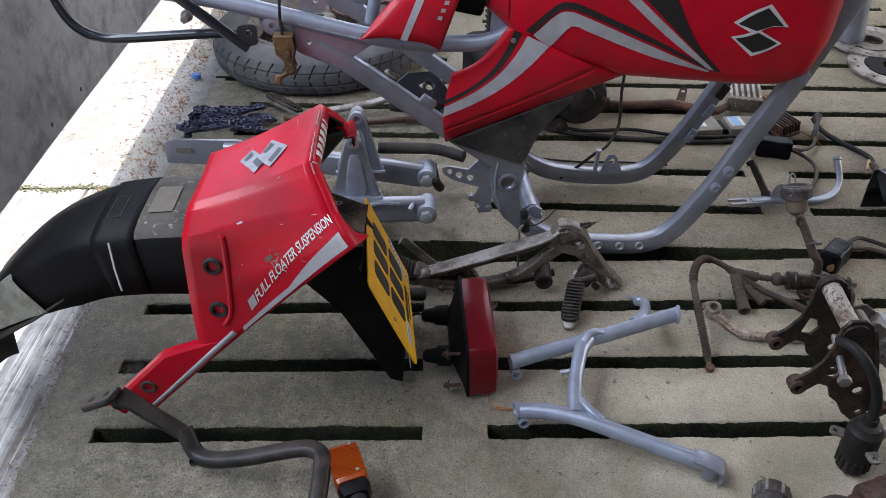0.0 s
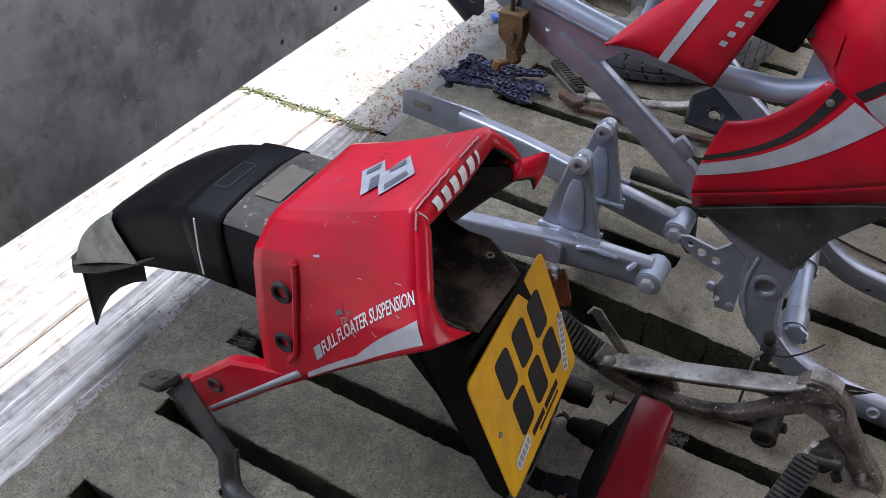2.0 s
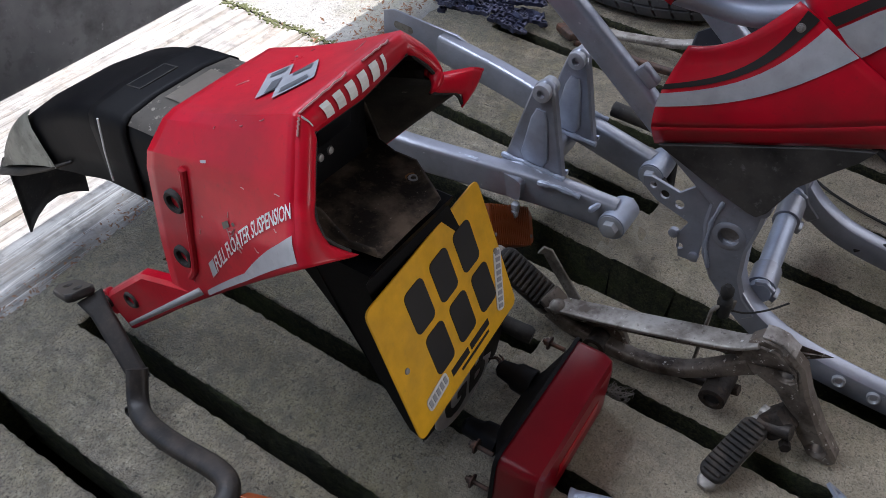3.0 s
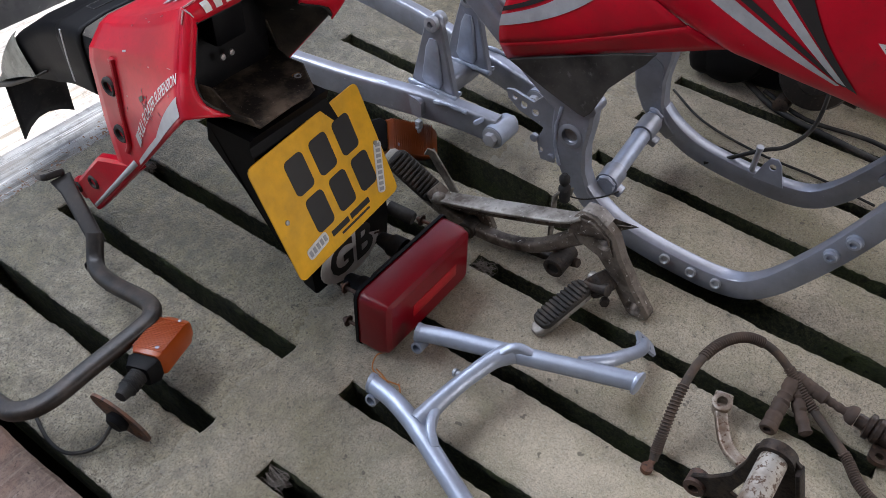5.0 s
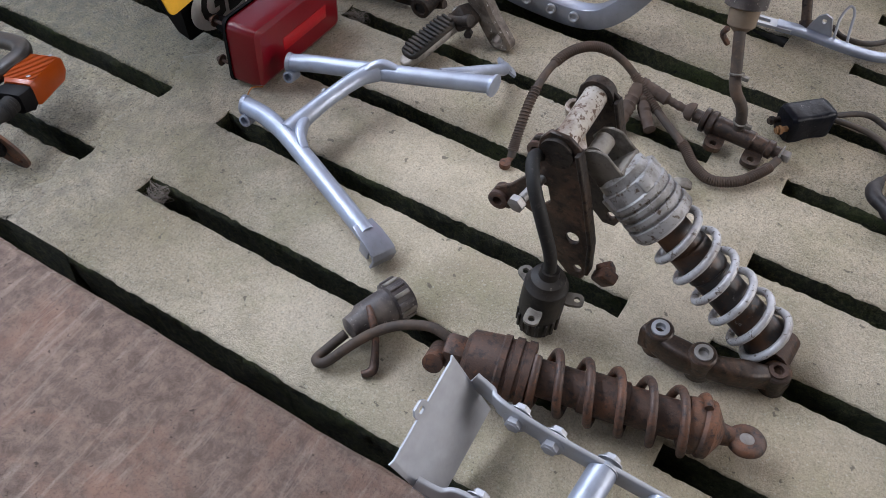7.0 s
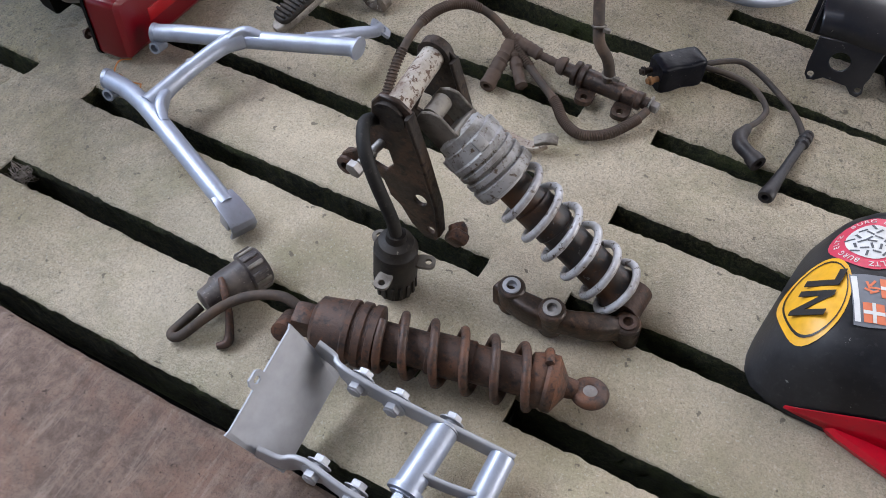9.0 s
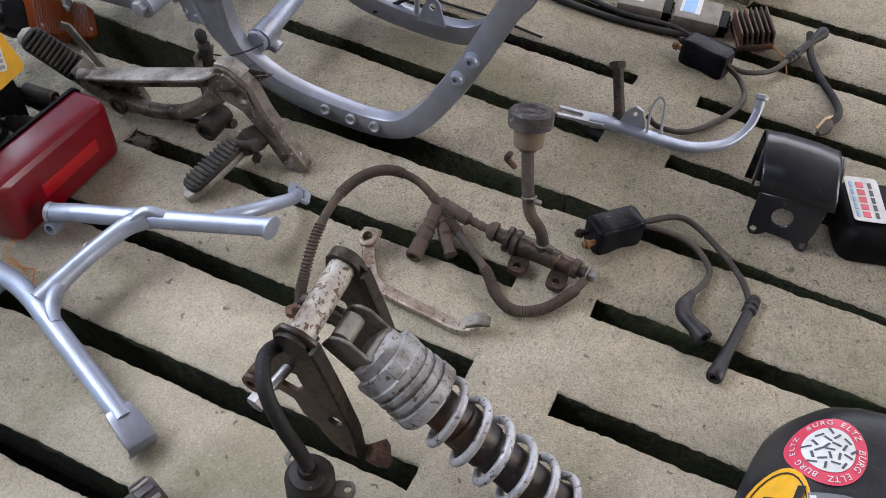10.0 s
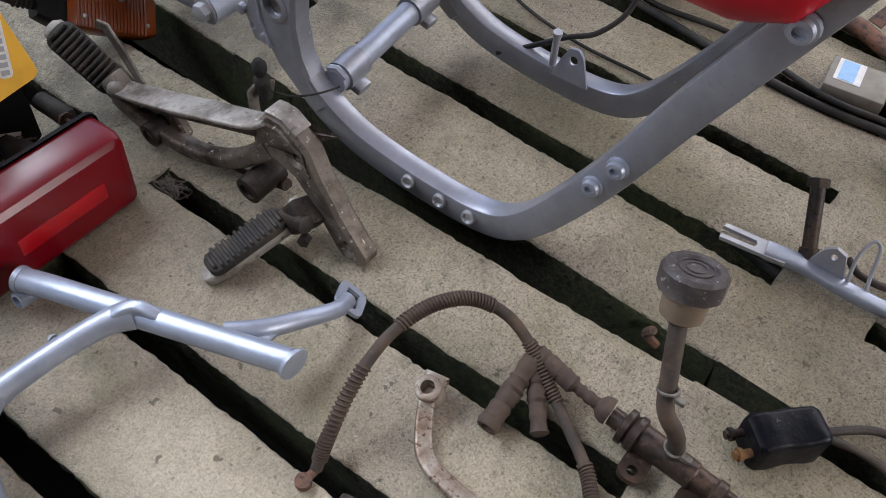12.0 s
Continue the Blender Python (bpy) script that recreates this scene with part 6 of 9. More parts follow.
for y0 in (0.548, 0.652):
    bm = nbm()
    plate(bm, [(-0.052, 0.000), (0.050, 0.000), (0.018, 0.132), (0.014, 0.150), (0.000, 0.158), (-0.014, 0.150), (-0.020, 0.132)], 0.016, Matrix.Translation((-0.243, 0, 0.104)) @ xz_plate(y0), bevel=0.003)
    up = part("upright", bm, M["greysilver"], swing, "welded upright")
    bm = nbm()
    lathe(bm, [(-0.016, 0.0135), (0.016, 0.0135), (0.017, 0.011), (0.017, 0.006), (0.01, 0.005)], (-0.243, y0, 0.246), (0, -1, 0), 18)
    part("upright_bush", bm, M["zinc"], up)
    bm = nbm()
    sweep(bm, [(-0.243, y0 - 0.0085, 0.122), (-0.243, y0 - 0.0095, 0.135), (-0.243, y0 - 0.0095, 0.200), (-0.243, y0 - 0.0085, 0.216)],
          [rounded(0.030, 0.003, 0.0014), rounded(0.044, 0.008, 0.0036), rounded(0.026, 0.008, 0.0036), rounded(0.014, 0.003, 0.0014)], hint=(1, 0, 0))
    part("upright_rib", bm, M["silver"], up)
def weld(points, parent, r=0.0042):
    """A lumpy painted weld seam along a line."""
    path = []
    for p, q in zip(points, points[1:]):
        p, q = Vector(p), Vector(q)
        n = max(2, int((q - p).length / 0.0035))
        path += [p.lerp(q, i / n) for i in range(n)]
    path.append(Vector(points[-1]))
    bm = nbm()
    sweep(bm, path, [circle(r * (0.75 + 0.35 * abs(math.sin(i * 1.9)) + 0.2 * math.sin(i * 0.7)), 7) for i in range(len(path))])
    part("weld_seam", bm, M["silver"], parent, "lumpy painted weld")


for x, y in ((-0.19, 0.516), (-0.33, 0.50), (-0.24, 0.715)):
    weld([(x - 0.03, y - 0.004, 0.114), (x, y, 0.117), (x + 0.035, y + 0.004, 0.113)], swing)
for y0 in (0.548, 0.652):
    weld([(-0.296, y0 - 0.010, 0.116), (-0.243, y0 - 0.011, 0.117), (-0.190, y0 - 0.010, 0.116)], swing)
    weld([(-0.292, y0 + 0.009, 0.116), (-0.194, y0 + 0.009, 0.116)], swing)
weld([(-0.300, 0.520, 0.112), (-0.272, 0.530, 0.114), (-0.240, 0.536, 0.114), (-0.215, 0.528, 0.112)], swing)
weld([(-0.135, 0.514, 0.102), (-0.128, 0.532, 0.105), (-0.130, 0.552, 0.102)], swing)
weld([(0.108, FN + 0.012, 0.100), (0.120, FN + 0.016, 0.102), (0.134, FN + 0.016, 0.094)], frame_ob)
weld([(0.088, FF - 0.018, 0.102), (0.100, FF - 0.020, 0.104), (0.114, FF - 0.020, 0.096)], frame_ob)
weld([(0.040, FN - 0.0155, 0.225), (0.034, FN - 0.0160, 0.19), (0.036, FN - 0.0160, 0.150), (0.048, FN - 0.0160, 0.116)], frame_ob, 0.0028)
weld([(-0.380, FN - 0.014, 0.520), (-0.300, FN - 0.016, 0.498), (-0.205, FN - 0.018, 0.474)], frame_ob, 0.003)
bm = nbm()
box(bm, (0.012, 0.012, 0.020), pose(-0.245, 0.500, 0.060), 0.003)
lathe(bm, [(-0.004, 0.008), (0.004, 0.008)], (-0.245, 0.494, 0.052), (0, 1, 0), 12)
part("cable_guide", bm, M["zinc"], swing)
bm = nbm()
tube(bm, [(-0.02, 0.70, 0.118), (-0.08, 0.735, 0.118), (-0.15, 0.745, 0.116), (-0.21, 0.748, 0.115)], 0.013, 10)
tube(bm, [(-0.085, 0.66, 0.085), (-0.072, 0.668, 0.06), (-0.08, 0.70, 0.05), (-0.09, 0.72, 0.09)], 0.010, 10)
part("chain_slider", bm, M["dustblack"], swing, "dirty black chain slider")


# ---- centre stand ----
stand = thing("centre_stand", (0.18, 0.07, 0.0), "silver painted tubular centre stand on the slats", "centre stand")
bm = nbm()
A1, A2 = Vector((0.046, 0.126, 0.046)), Vector((0.338, 0.207, 0.080))
tube(bm, [A1, A1.lerp(A2, 0.12) + Vector((0, 0, 0.002)), A1.lerp(A2, 0.3) + Vector((0, 0, 0.001)), A1.lerp(A2, 0.65), A2], 0.0128, 18, 5)
leg1 = part("leg", bm, M["silver"], stand, "silver tube leg")
B = [(0.046, 0.022, 0.040), (0.085, 0.016, 0.044), (0.125, 0.004, 0.046), (0.165, -0.012, 0.045), (0.25, -0.046, 0.034), (0.318, -0.074, 0.026)]
bm = nbm()
tube(bm, B, 0.0128, 18, 5)
part("leg", bm, M["silver"], stand, "silver tube leg")
bm = nbm()
tube(bm, [(0.176, 0.160, 0.064), (0.163, 0.135, 0.063), (0.150, 0.09, 0.058), (0.141, 0.045, 0.052), (0.137, 0.004, 0.047)], [0.0155, 0.0125, 0.0115, 0.0125, 0.0155], 16, 5)
part("cross_member", bm, M["silver"], stand)
for pts in ([(0.205, 0.170, 0.071), (0.182, 0.162, 0.071), (0.166, 0.142, 0.068)], [(0.178, -0.014, 0.050), (0.158, 0.004, 0.052), (0.146, 0.030, 0.054)]):
    bm = nbm()
    path = spline(pts, 5)
    wide = [0.008 + 0.018 * math.sin(math.pi * (0.1 + 0.8 * i / (len(path) - 1))) for i in range(len(path))]
    sweep(bm, path, [rounded(w, 0.013, 0.004) for w in wide], hint=(0, 0, 1))
    part("gusset", bm, M["silver"], stand, "leaf-shaped welded gusset")
bm = nbm()
tube(bm, [(0.262, 0.196, 0.072), (0.285, 0.222, 0.066), (0.300, 0.262, 0.050), (0.308, 0.300, 0.030), (0.302, 0.322, 0.016)], [0.009, 0.010, 0.0095, 0.009, 0.010], 14, 5)
part("tread_bar", bm, M["silver"], stand)
bm = nbm()
skin(bm, [[(0.245, 0.186, 0.072), (0.270, 0.190, 0.074), (0.300, 0.199, 0.077)], [(0.262, 0.200, 0.070), (0.280, 0.213, 0.068), (0.300, 0.218, 0.068)], [(0.284, 0.222, 0.066), (0.290, 0.230, 0.063), (0.296, 0.244, 0.058)]])
part("web", bm, M["silver"], stand, "", solid=0.005)
bm = nbm()
plate(bm, rounded(0.046, 0.034, 0.010), 0.004, axes((0.304, 0.326, 0.016), (0.45, -0.8, 0.4), (0.5, 0.5, 0.9)), holes=(((-0.014, -0.008), (0.014, -0.008), (0.014, 0.008), (-0.014, 0.008)),))
part("tread_pad", bm, M["silver"], stand)
FM = axes((0.333, -0.080, 0.020), (0.93, -0.36, -0.10), (0.05, 0.1, 1))
bm = nbm()
skin(bm, [[FM @ Vector((x, y * (1 - 6 * max(0, -x - 0.004)), z)) for x, z in ((-0.030, 0.0145), (-0.012, 0.0140), (0.010, 0.0110), (0.019, 0.0075), (0.0235, 0.001), (0.0215, -0.008), (0.019, -0.0165))] for y in (-0.0175, -0.006, 0.006, 0.0175)])
part("shoe", bm, M["greysilver"], stand, "bent flat shoe", sharp=22, solid=0.004, bevel=0.0008)
bm = nbm()
box(bm, (0.018, 0.004, 0.022), FM @ Matrix.Translation((-0.002, -0.013, -0.002)), 0.001)
part("shoe_web", bm, M["greysilver"], stand)
bm = nbm()
lathe(bm, [(-0.002, 0.0128), (0.001, 0.0135), (0.0015, 0.0165), (0.0050, 0.0165), (0.0056, 0.0150)], A2, (A2 - A1) + Vector((0.0, -0.10, -0.03)), 18)
part("end_cap", bm, M["silver"], leg1)
for p, d in (((0.052, 0.117, 0.030), (0.1, -1, 0.25)), ((0.056, 0.012, 0.026), (0.1, -1, 0.25))):
    bm = nbm()
    lathe(bm, [(-0.012, 0.009), (0.008, 0.009), (0.0085, 0.006), (0.0, 0.0055)], p, d, 16)
    part("pivot_bush", bm, M["silver"], stand)
for p in (A1, Vector(B[0])):
    bm = nbm()
    lathe(bm, [(-0.003, 0.0138), (0.003, 0.0145), (0.0035, 0.0115), (0.0, 0.011)], p, (-1, -0.25, -0.05), 18)
    part("end_ring", bm, M["silver"], stand)
bm = nbm()
rod(bm, (0.152, 0.10, 0.055), (0.130, 0.100, 0.046), 0.004, 10)
lathe(bm, [(0, 0.006), (0.004, 0.006)], (0.130, 0.100, 0.046), (-1, 0, -0.3), 10)
part("spring_peg", bm, M["zinc"], stand)

# ---- footrest hanger ----
hanger = thing("footrest_hanger", (0.06, 0.39, 0.0), "dirty cast alloy footrest hanger with two rubber pegs", "footrest hanger")
HM = Matrix(((1, 0, 0, 0), (0, 0.06, -1, 0.384), (0, 1, 0.06, 0), (0, 0, 0, 1)))
bm = nbm()
plate(bm, [(0.128, 0.104), (0.138, 0.134), (0.150, 0.150), (0.172, 0.150), (0.206, 0.127), (0.223, 0.094), (0.254, 0.050), (0.286, 0.013), (0.280, 0.001), (0.258, 0.001), (0.234, 0.022), (0.206, 0.060), (0.186, 0.080), (0.160, 0.088), (0.140, 0.086)],
      0.027, HM, holes=((0.190, 0.113, 0.0105), (0.258, 0.019, 0.0080), (0.166, 0.128, 0.004)), bevel=0.0045)
cast = part("casting", bm, M["grimecast"], hanger, "dirty cast alloy leg, worn bright at the knuckle", sharp=30)
bm = nbm()
plate(bm, [(0.150, 0.138), (0.172, 0.139), (0.198, 0.120), (0.212, 0.094), (0.244, 0.050), (0.262, 0.030), (0.252, 0.028), (0.220, 0.064), (0.200, 0.092), (0.176, 0.096), (0.152, 0.112)], 0.0315, HM, holes=((0.190, 0.113, 0.0125),), bevel=0.002)
part("raised_web", bm, M["grimecast"], cast)
bm = nbm()
sweep(bm, [HM @ Vector(p) for p in ((0.149, 0.1495, 0.0), (0.160, 0.1515, 0.0), (0.173, 0.1505, 0.0), (0.190, 0.1400, 0.0))], rounded(0.004, 0.024, 0.0015), hint=(0, 0, 1))
part("worn_knuckle", bm, M["alloy"], cast, "bright worn edge")
# upper arm: a broad pale flange on a thin web
up_ = spline([(-0.116, 0.378, 0.043), (-0.070, 0.376, 0.059), (0.000, 0.378, 0.081), (0.080, 0.383, 0.106), (0.128, 0.386, 0.122), (0.150, 0.386, 0.138)], 5)
bm = nbm()
sweep(bm, up_, [rounded(0.006, 0.024 + 0.010 * math.sin(math.pi * min(1, 0.15 + 0.85 * i / (len(up_) - 1))), 0.0022) for i in range(len(up_))], hint=(0, 0, 1))
part("top_flange", bm, M["alloy"], cast, "paler top flange")
bm = nbm()
sweep(bm, [p + Vector((0.004, 0.001, -0.010)) for p in up_], rounded(0.018, 0.010, 0.003), hint=(0, 0, 1))
part("upper_web", bm, M["grimecast"], cast)
# lower arm, rising again to the leg
low = spline([(-0.112, 0.377, 0.034), (-0.080, 0.374, 0.026), (-0.036, 0.372, 0.024), (0.020, 0.372, 0.026), (0.066, 0.377, 0.036), (0.100, 0.382, 0.054), (0.128, 0.385, 0.078), (0.150, 0.386, 0.098)], 5)
bm = nbm()
sweep(bm, low, [rounded(0.026 - 0.008 * math.sin(math.pi * i / (len(low) - 1)), 0.022, 0.005) for i in range(len(low))], hint=(0, 0, 1))
part("lower_arm", bm, M["grimecast"], cast, "dirty cast lower arm")
bm = nbm()
plate(bm, [(-0.120, 0.030), (-0.112, 0.050), (-0.070, 0.060), (-0.036, 0.064), (-0.008, 0.046), (0.004, 0.026), (-0.030, 0.010), (-0.080, 0.014)], 0.014, HM, bevel=0.003)
part("gusset", bm, M["grimecast"], cast)
bm = nbm()
sweep(bm, spline([(0.020, 0.392, 0.012), (0.070, 0.396, 0.010), (0.112, 0.398, 0.016), (0.150, 0.396, 0.030)], 4), rounded(0.012, 0.014, 0.004), hint=(0, 0, 1))
part("brake_rod", bm, M["grime"], hanger, "dark rod under the arm")
for x, y, z, r, d in ((-0.036, 0.372, 0.025, 0.0155, 0.017), (0.126, 0.392, 0.036, 0.0170, 0.034)):
    bm = nbm()
    lathe(bm, [(-0.014, r), (d, r), (d + 0.001, r * 0.86), (d + 0.001, r * 0.62), (d - 0.008, r * 0.55)], (x, y, z), (0, -1, -0.05), 20)
    part("bush", bm, M["grime"], cast)
    bm = nbm()
    lathe(bm, [(0, r * 0.60), (d - 0.003, r * 0.58), (d - 0.002, r * 0.35)], (x, y, z), (0, -1, -0.05), 14)
    part("bush_core", bm, M["oldalloy"] if r < 0.016 else M["rubber"], cast)
bm = nbm()
lathe(bm, [(-0.020, 0.010), (0.004, 0.0105), (0.008, 0.0095), (0.011, 0.006), (0.012, 0.002)], (-0.102, 0.371, 0.050), (0.05, -0.75, 0.62), 16)
part("peg_pivot", bm, M["alloy"], cast, "domed rivet")
bm = nbm()
box(bm, (0.040, 0.034, 0.022), axes((-0.108, 0.382, 0.042), (-0.80, 0.0, 0.55), (0.48, -0.5, 0.7)), 0.005)
part("peg_clevis", bm, M["grimecast"], cast)
# lug that carries the near peg
bm = nbm()
box(bm, (0.034, 0.040, 0.034), axes((0.206, 0.366, 0.046), (0.8, -0.3, -0.5), (0.2, 0.2, 0.95)), 0.007)
lathe(bm, [(-0.020, 0.010), (0.020, 0.010), (0.021, 0.007)], (0.205, 0.352, 0.048), (0.9, -0.1, 0.35), 14)
lathe(bm, [(0, 0.007), (0.010, 0.007)], (0.222, 0.350, 0.034), (0.3, -0.9, 0.1), 6)
part("peg_lug", bm, M["grime"], cast, "grimy lug with a bolt")


def foot_peg(a, b, up, parent, tip, k_w=1.0):
    """A ribbed rubber footrest on its metal core, from a to b."""
    a, b = Vector(a), Vector(b)
    m = axes(a, b - a, up)
    n = (b - a).length
    bm = nbm()
    deep = 0.013 * k_w
    rows = []
    for x, w, h in ((-0.012, 0.016, 0.70), (0.0, 0.022, 1.0), (n * 0.86, 0.022, 1.0), (n + 0.006, 0.018, 0.9), (n + 0.012, 0.010, 0.55)):
        rows.append([m @ Vector((x, y, z - 0.002 - deep / 2)) for y, z in rounded(w * k_w, deep * h, 0.004, 2)])
    skin(bm, rows, True)
    bm.verts.ensure_lookup_table()
    k = len(rows[0])
    bm.faces.new([bm.verts[i] for i in range(k)][::-1])
    bm.faces.new([bm.verts[4 * k + i] for i in range(k)])
    lathe(bm, [(-0.010, 0.009), (0.010, 0.009)], m @ Vector((-0.014, 0, -0.004)), m.to_3x3() @ Vector((0, 1, 0)), 14)
    peg = part("peg", bm, M[tip], parent, "worn alloy core", sharp=40)
    bm = nbm()
    plate(bm, rounded(n * 0.98, 0.026 * k_w, 0.009 * k_w, 4), 0.010, m @ Matrix.Translation((n * 0.53, 0, 0.001)), bevel=0.002)
    ribs = 12
    for q in range(ribs):
        rib = nbm()
        box(rib, (n * 0.042, 0.0235 * k_w if 0 < q < ribs - 1 else 0.017 * k_w, 0.008), m @ Matrix.Translation((n * (0.11 + 0.84 * q / (ribs - 1)), 0, 0.0072)), 0.0016, 2)
        part("rib", rib, M["pegrubber"], peg)
    part("peg_rubber", bm, M["pegrubber"], peg, "ribbed black rubber, dusty in the grooves", sharp=50)
    return peg


foot_peg((-0.114, 0.384, 0.036), (-0.197, 0.370, 0.092), (0.50, -0.40, 0.72), hanger, "oldalloy", 1.6)
foot_peg((0.189, 0.356, 0.044), (0.163, 0.262, 0.020), (-0.15, -0.25, 0.95), hanger, "alloy", 1.28)
bm = nbm()
sweep(bm, [(-0.086, 0.396, 0.050), (-0.120, 0.402, 0.080), (-0.142, 0.404, 0.104), (-0.150, 0.398, 0.108)], rounded(0.004, 0.018, 0.0015), hint=(0, 1, 0))
part("heel_plate", bm, M["oldalloy"], hanger)

# small switch with its wire, hooked by the frame
switch = thing("brake_switch", (0.105, 0.435, 0.0), "dark plunger switch on a bent bracket", "switch")
bm = nbm()
sweep(bm, [(0.082, 0.424, 0.004), (0.081, 0.425, 0.06), (0.080, 0.426, 0.112), (0.090, 0.432, 0.124), (0.102, 0.440, 0.122)], rounded(0.004, 0.014, 0.0015), hint=(1, 0, 0))
part("bracket", bm, M["oldalloy"], switch)
bm = nbm()
lathe(bm, [(-0.020, 0.008), (0.0, 0.010), (0.006, 0.0095), (0.010, 0.006), (0.016, 0.0085), (0.024, 0.0085), (0.030, 0.004)], (0.091, 0.434, 0.124), (-0.12, 0, 1), 14)
part("plunger", bm, M["rubber"], switch)
bm = nbm()
tube(bm, [(0.098, 0.438, 0.112), (0.118, 0.450, 0.108), (0.140, 0.468, 0.112), (0.158, 0.486, 0.120)], 0.0013, 6)
part("wire", bm, M["rubber"], switch)

# ---- shock absorber with the pale spring, in its rusty bracket ----
shock = thing("shock_absorber", (0.66, 0.02, 0.0), "shock absorber with chipped pale spring and rusty bracket", "shock absorber")
bm = nbm()
rod(bm, (0.524, -0.010, 0.2245), (0.523, 0.098, 0.2355), 0.0140, 20)
part("pivot_tube", bm, M["cream"], shock, "flaking cream painted tube")
for y, k in ((-0.008, 0), (0.090, 1)):
    bm = nbm()
    plate(bm, [(0.502, 0.236), (0.512, 0.250), (0.534, 0.250), (0.548, 0.240), (0.560, 0.200), (0.574, 0.160), (0.586, 0.110), (0.590, 0.070), (0.582, 0.048), (0.566, 0.046), (0.548, 0.062), (0.534, 0.086), (0.520, 0.098), (0.512, 0.120), (0.496, 0.126), (0.478, 0.110),
               (0.462, 0.108), (0.452, 0.118), (0.458, 0.136), (0.476, 0.150), (0.492, 0.172), (0.500, 0.204)],
          0.006, xz_plate(y), holes=([(0.500, 0.142), (0.516, 0.138), (0.526, 0.152), (0.520, 0.172), (0.508, 0.172)], (0.465, 0.122, 0.0055), (0.560, 0.110, 0.008), (0.574, 0.064, 0.005)), bevel=0.0012)
    part("bracket_plate", bm, M["oilyrust"] if k == 0 else M["grime"], shock, "dark rusty bracket plate")
    bm = nbm()
    sweep(bm, [(0.548, y - 0.004, 0.238), (0.566, y - 0.004, 0.182), (0.584, y - 0.004, 0.116), (0.588, y - 0.004, 0.070)], rounded(0.016, 0.005, 0.002), hint=(0, 1, 0))
    part("bracket_flange", bm, M["grime"], shock)
    bm = nbm()
    lathe(bm, [(-0.012, 0.0125), (0.008, 0.0125), (0.009, 0.0105), (0.009, 0.006), (-0.004, 0.0055)], (0.465, y, 0.122), (0, -1, 0.05), 18)
    part("ear_boss", bm, M["rust"], shock, "rusted bored boss")
    bm = nbm()
    lathe(bm, [(-0.006, 0.0195), (0.006, 0.0195), (0.007, 0.017)], (0.524, y, 0.226 + 0.1 * (y + 0.006)), (0, 1, 0.1), 20)
    part("bracket_collar", bm, M["grime"], shock)
bm = nbm()
rod(bm, (0.506, -0.046, 0.176), (0.520, 0.03, 0.186), 0.0055, 12)
lathe(bm, [(0, 0.010), (0.008, 0.010), (0.009, 0.007)], (0.505, -0.050, 0.176), (-0.15, -1, -0.1), 6)
part("long_bolt", bm, M["steel"], shock)
SA, SB = Vector((0.553, 0.036, 0.212)), Vector((0.812, 0.033, 0.030))
sd = (SB - SA).normalized()
SL = (SB - SA).length
up = Vector((0, 0, 1)) - sd * sd.z
up.normalize()
bm = nbm()
for dy in (-0.021, 0.021):
    plate(bm, [(-0.018, -0.016), (0.024, -0.018), (0.024, 0.018), (-0.004, 0.020), (-0.014, 0.014), (-0.020, 0.004)], 0.004, axes(SA + Vector((0, dy, 0)) + sd * 0.010, sd, (0, -1, 0)), bevel=0.001)
box(bm, (0.006, 0.044, 0.040), axes(SA + sd * 0.032, sd, up), 0.002)
lathe(bm, [(-0.014, 0.011), (0.014, 0.011)], SA + sd * 0.002, (0, 1, 0), 18)
part("top_mount", bm, M["oldalloy"], shock, "dirty alloy top clevis")
bm = nbm()
lathe(bm, [(0.032, 0.024), (0.036, 0.029), (0.046, 0.030), (0.047, 0.033), (0.062, 0.0345), (0.064, 0.0365), (0.070, 0.0365), (0.071, 0.0345), (0.074, 0.0345), (0.075, 0.0370), (0.080, 0.0370), (0.081, 0.0340), (0.085, 0.0340), (0.086, 0.0375), (0.092, 0.0375), (0.093, 0.0345), (0.097, 0.0345), (0.098, 0.0385), (0.110, 0.0385), (0.112, 0.032)], SA, sd, 28)
part("preload_collar", bm, M["shockgrey"], shock, "dirty grey ringed collar")
for k in range(4):
    bm = nbm()
    a0 = k * math.pi / 2 + 0.5
    e, f = ring_basis(sd, Vector((0, 0, 1)))
    d = e * math.cos(a0) + f * math.sin(a0)
    box(bm, (0.016, 0.014, 0.006), axes(SA + sd * 0.055 + d * 0.034, sd, d), 0.002)
    part("collar_notch", bm, M["shockgrey"], shock)
bm = nbm()
lathe(bm, [(0.105, 0.021), (0.15, 0.021), (0.151, 0.0245), (0.19, 0.0245), (0.192, 0.0225), (SL - 0.03, 0.0235), (SL - 0.022, 0.028), (SL - 0.014, 0.028), (SL - 0.012, 0.014)], SA, sd, 24)
part("damper_body", bm, M["dampergrey"], shock, "dark damper body with rust patches")
bm = nbm()
coil(bm, SA + sd * 0.108, SA + sd * (SL - 0.016), 0.0325, 0.0048, 6.6, 10, 0.5)
part("spring", bm, M["spring"], shock, "pale spring with chipped paint")
bm = nbm()
lathe(bm, [(-0.020, 0.0175), (0.020, 0.0175), (0.021, 0.015), (0.021, 0.009), (0.0, 0.008)], SB + sd * 0.004, (0.1, 1, 0), 20)
part("lower_eye", bm, M["rust"], shock)
bm = nbm()
lathe(bm, [(0, 0.022), (0.012, 0.0235), (0.030, 0.0235), (0.034, 0.026), (0.078, 0.0255), (0.082, 0.022), (0.090, 0.020), (0.094, 0.012), (0.104, 0.011)], (0.556, -0.066, 0.006), (0.03, 0.02, 1), 22)
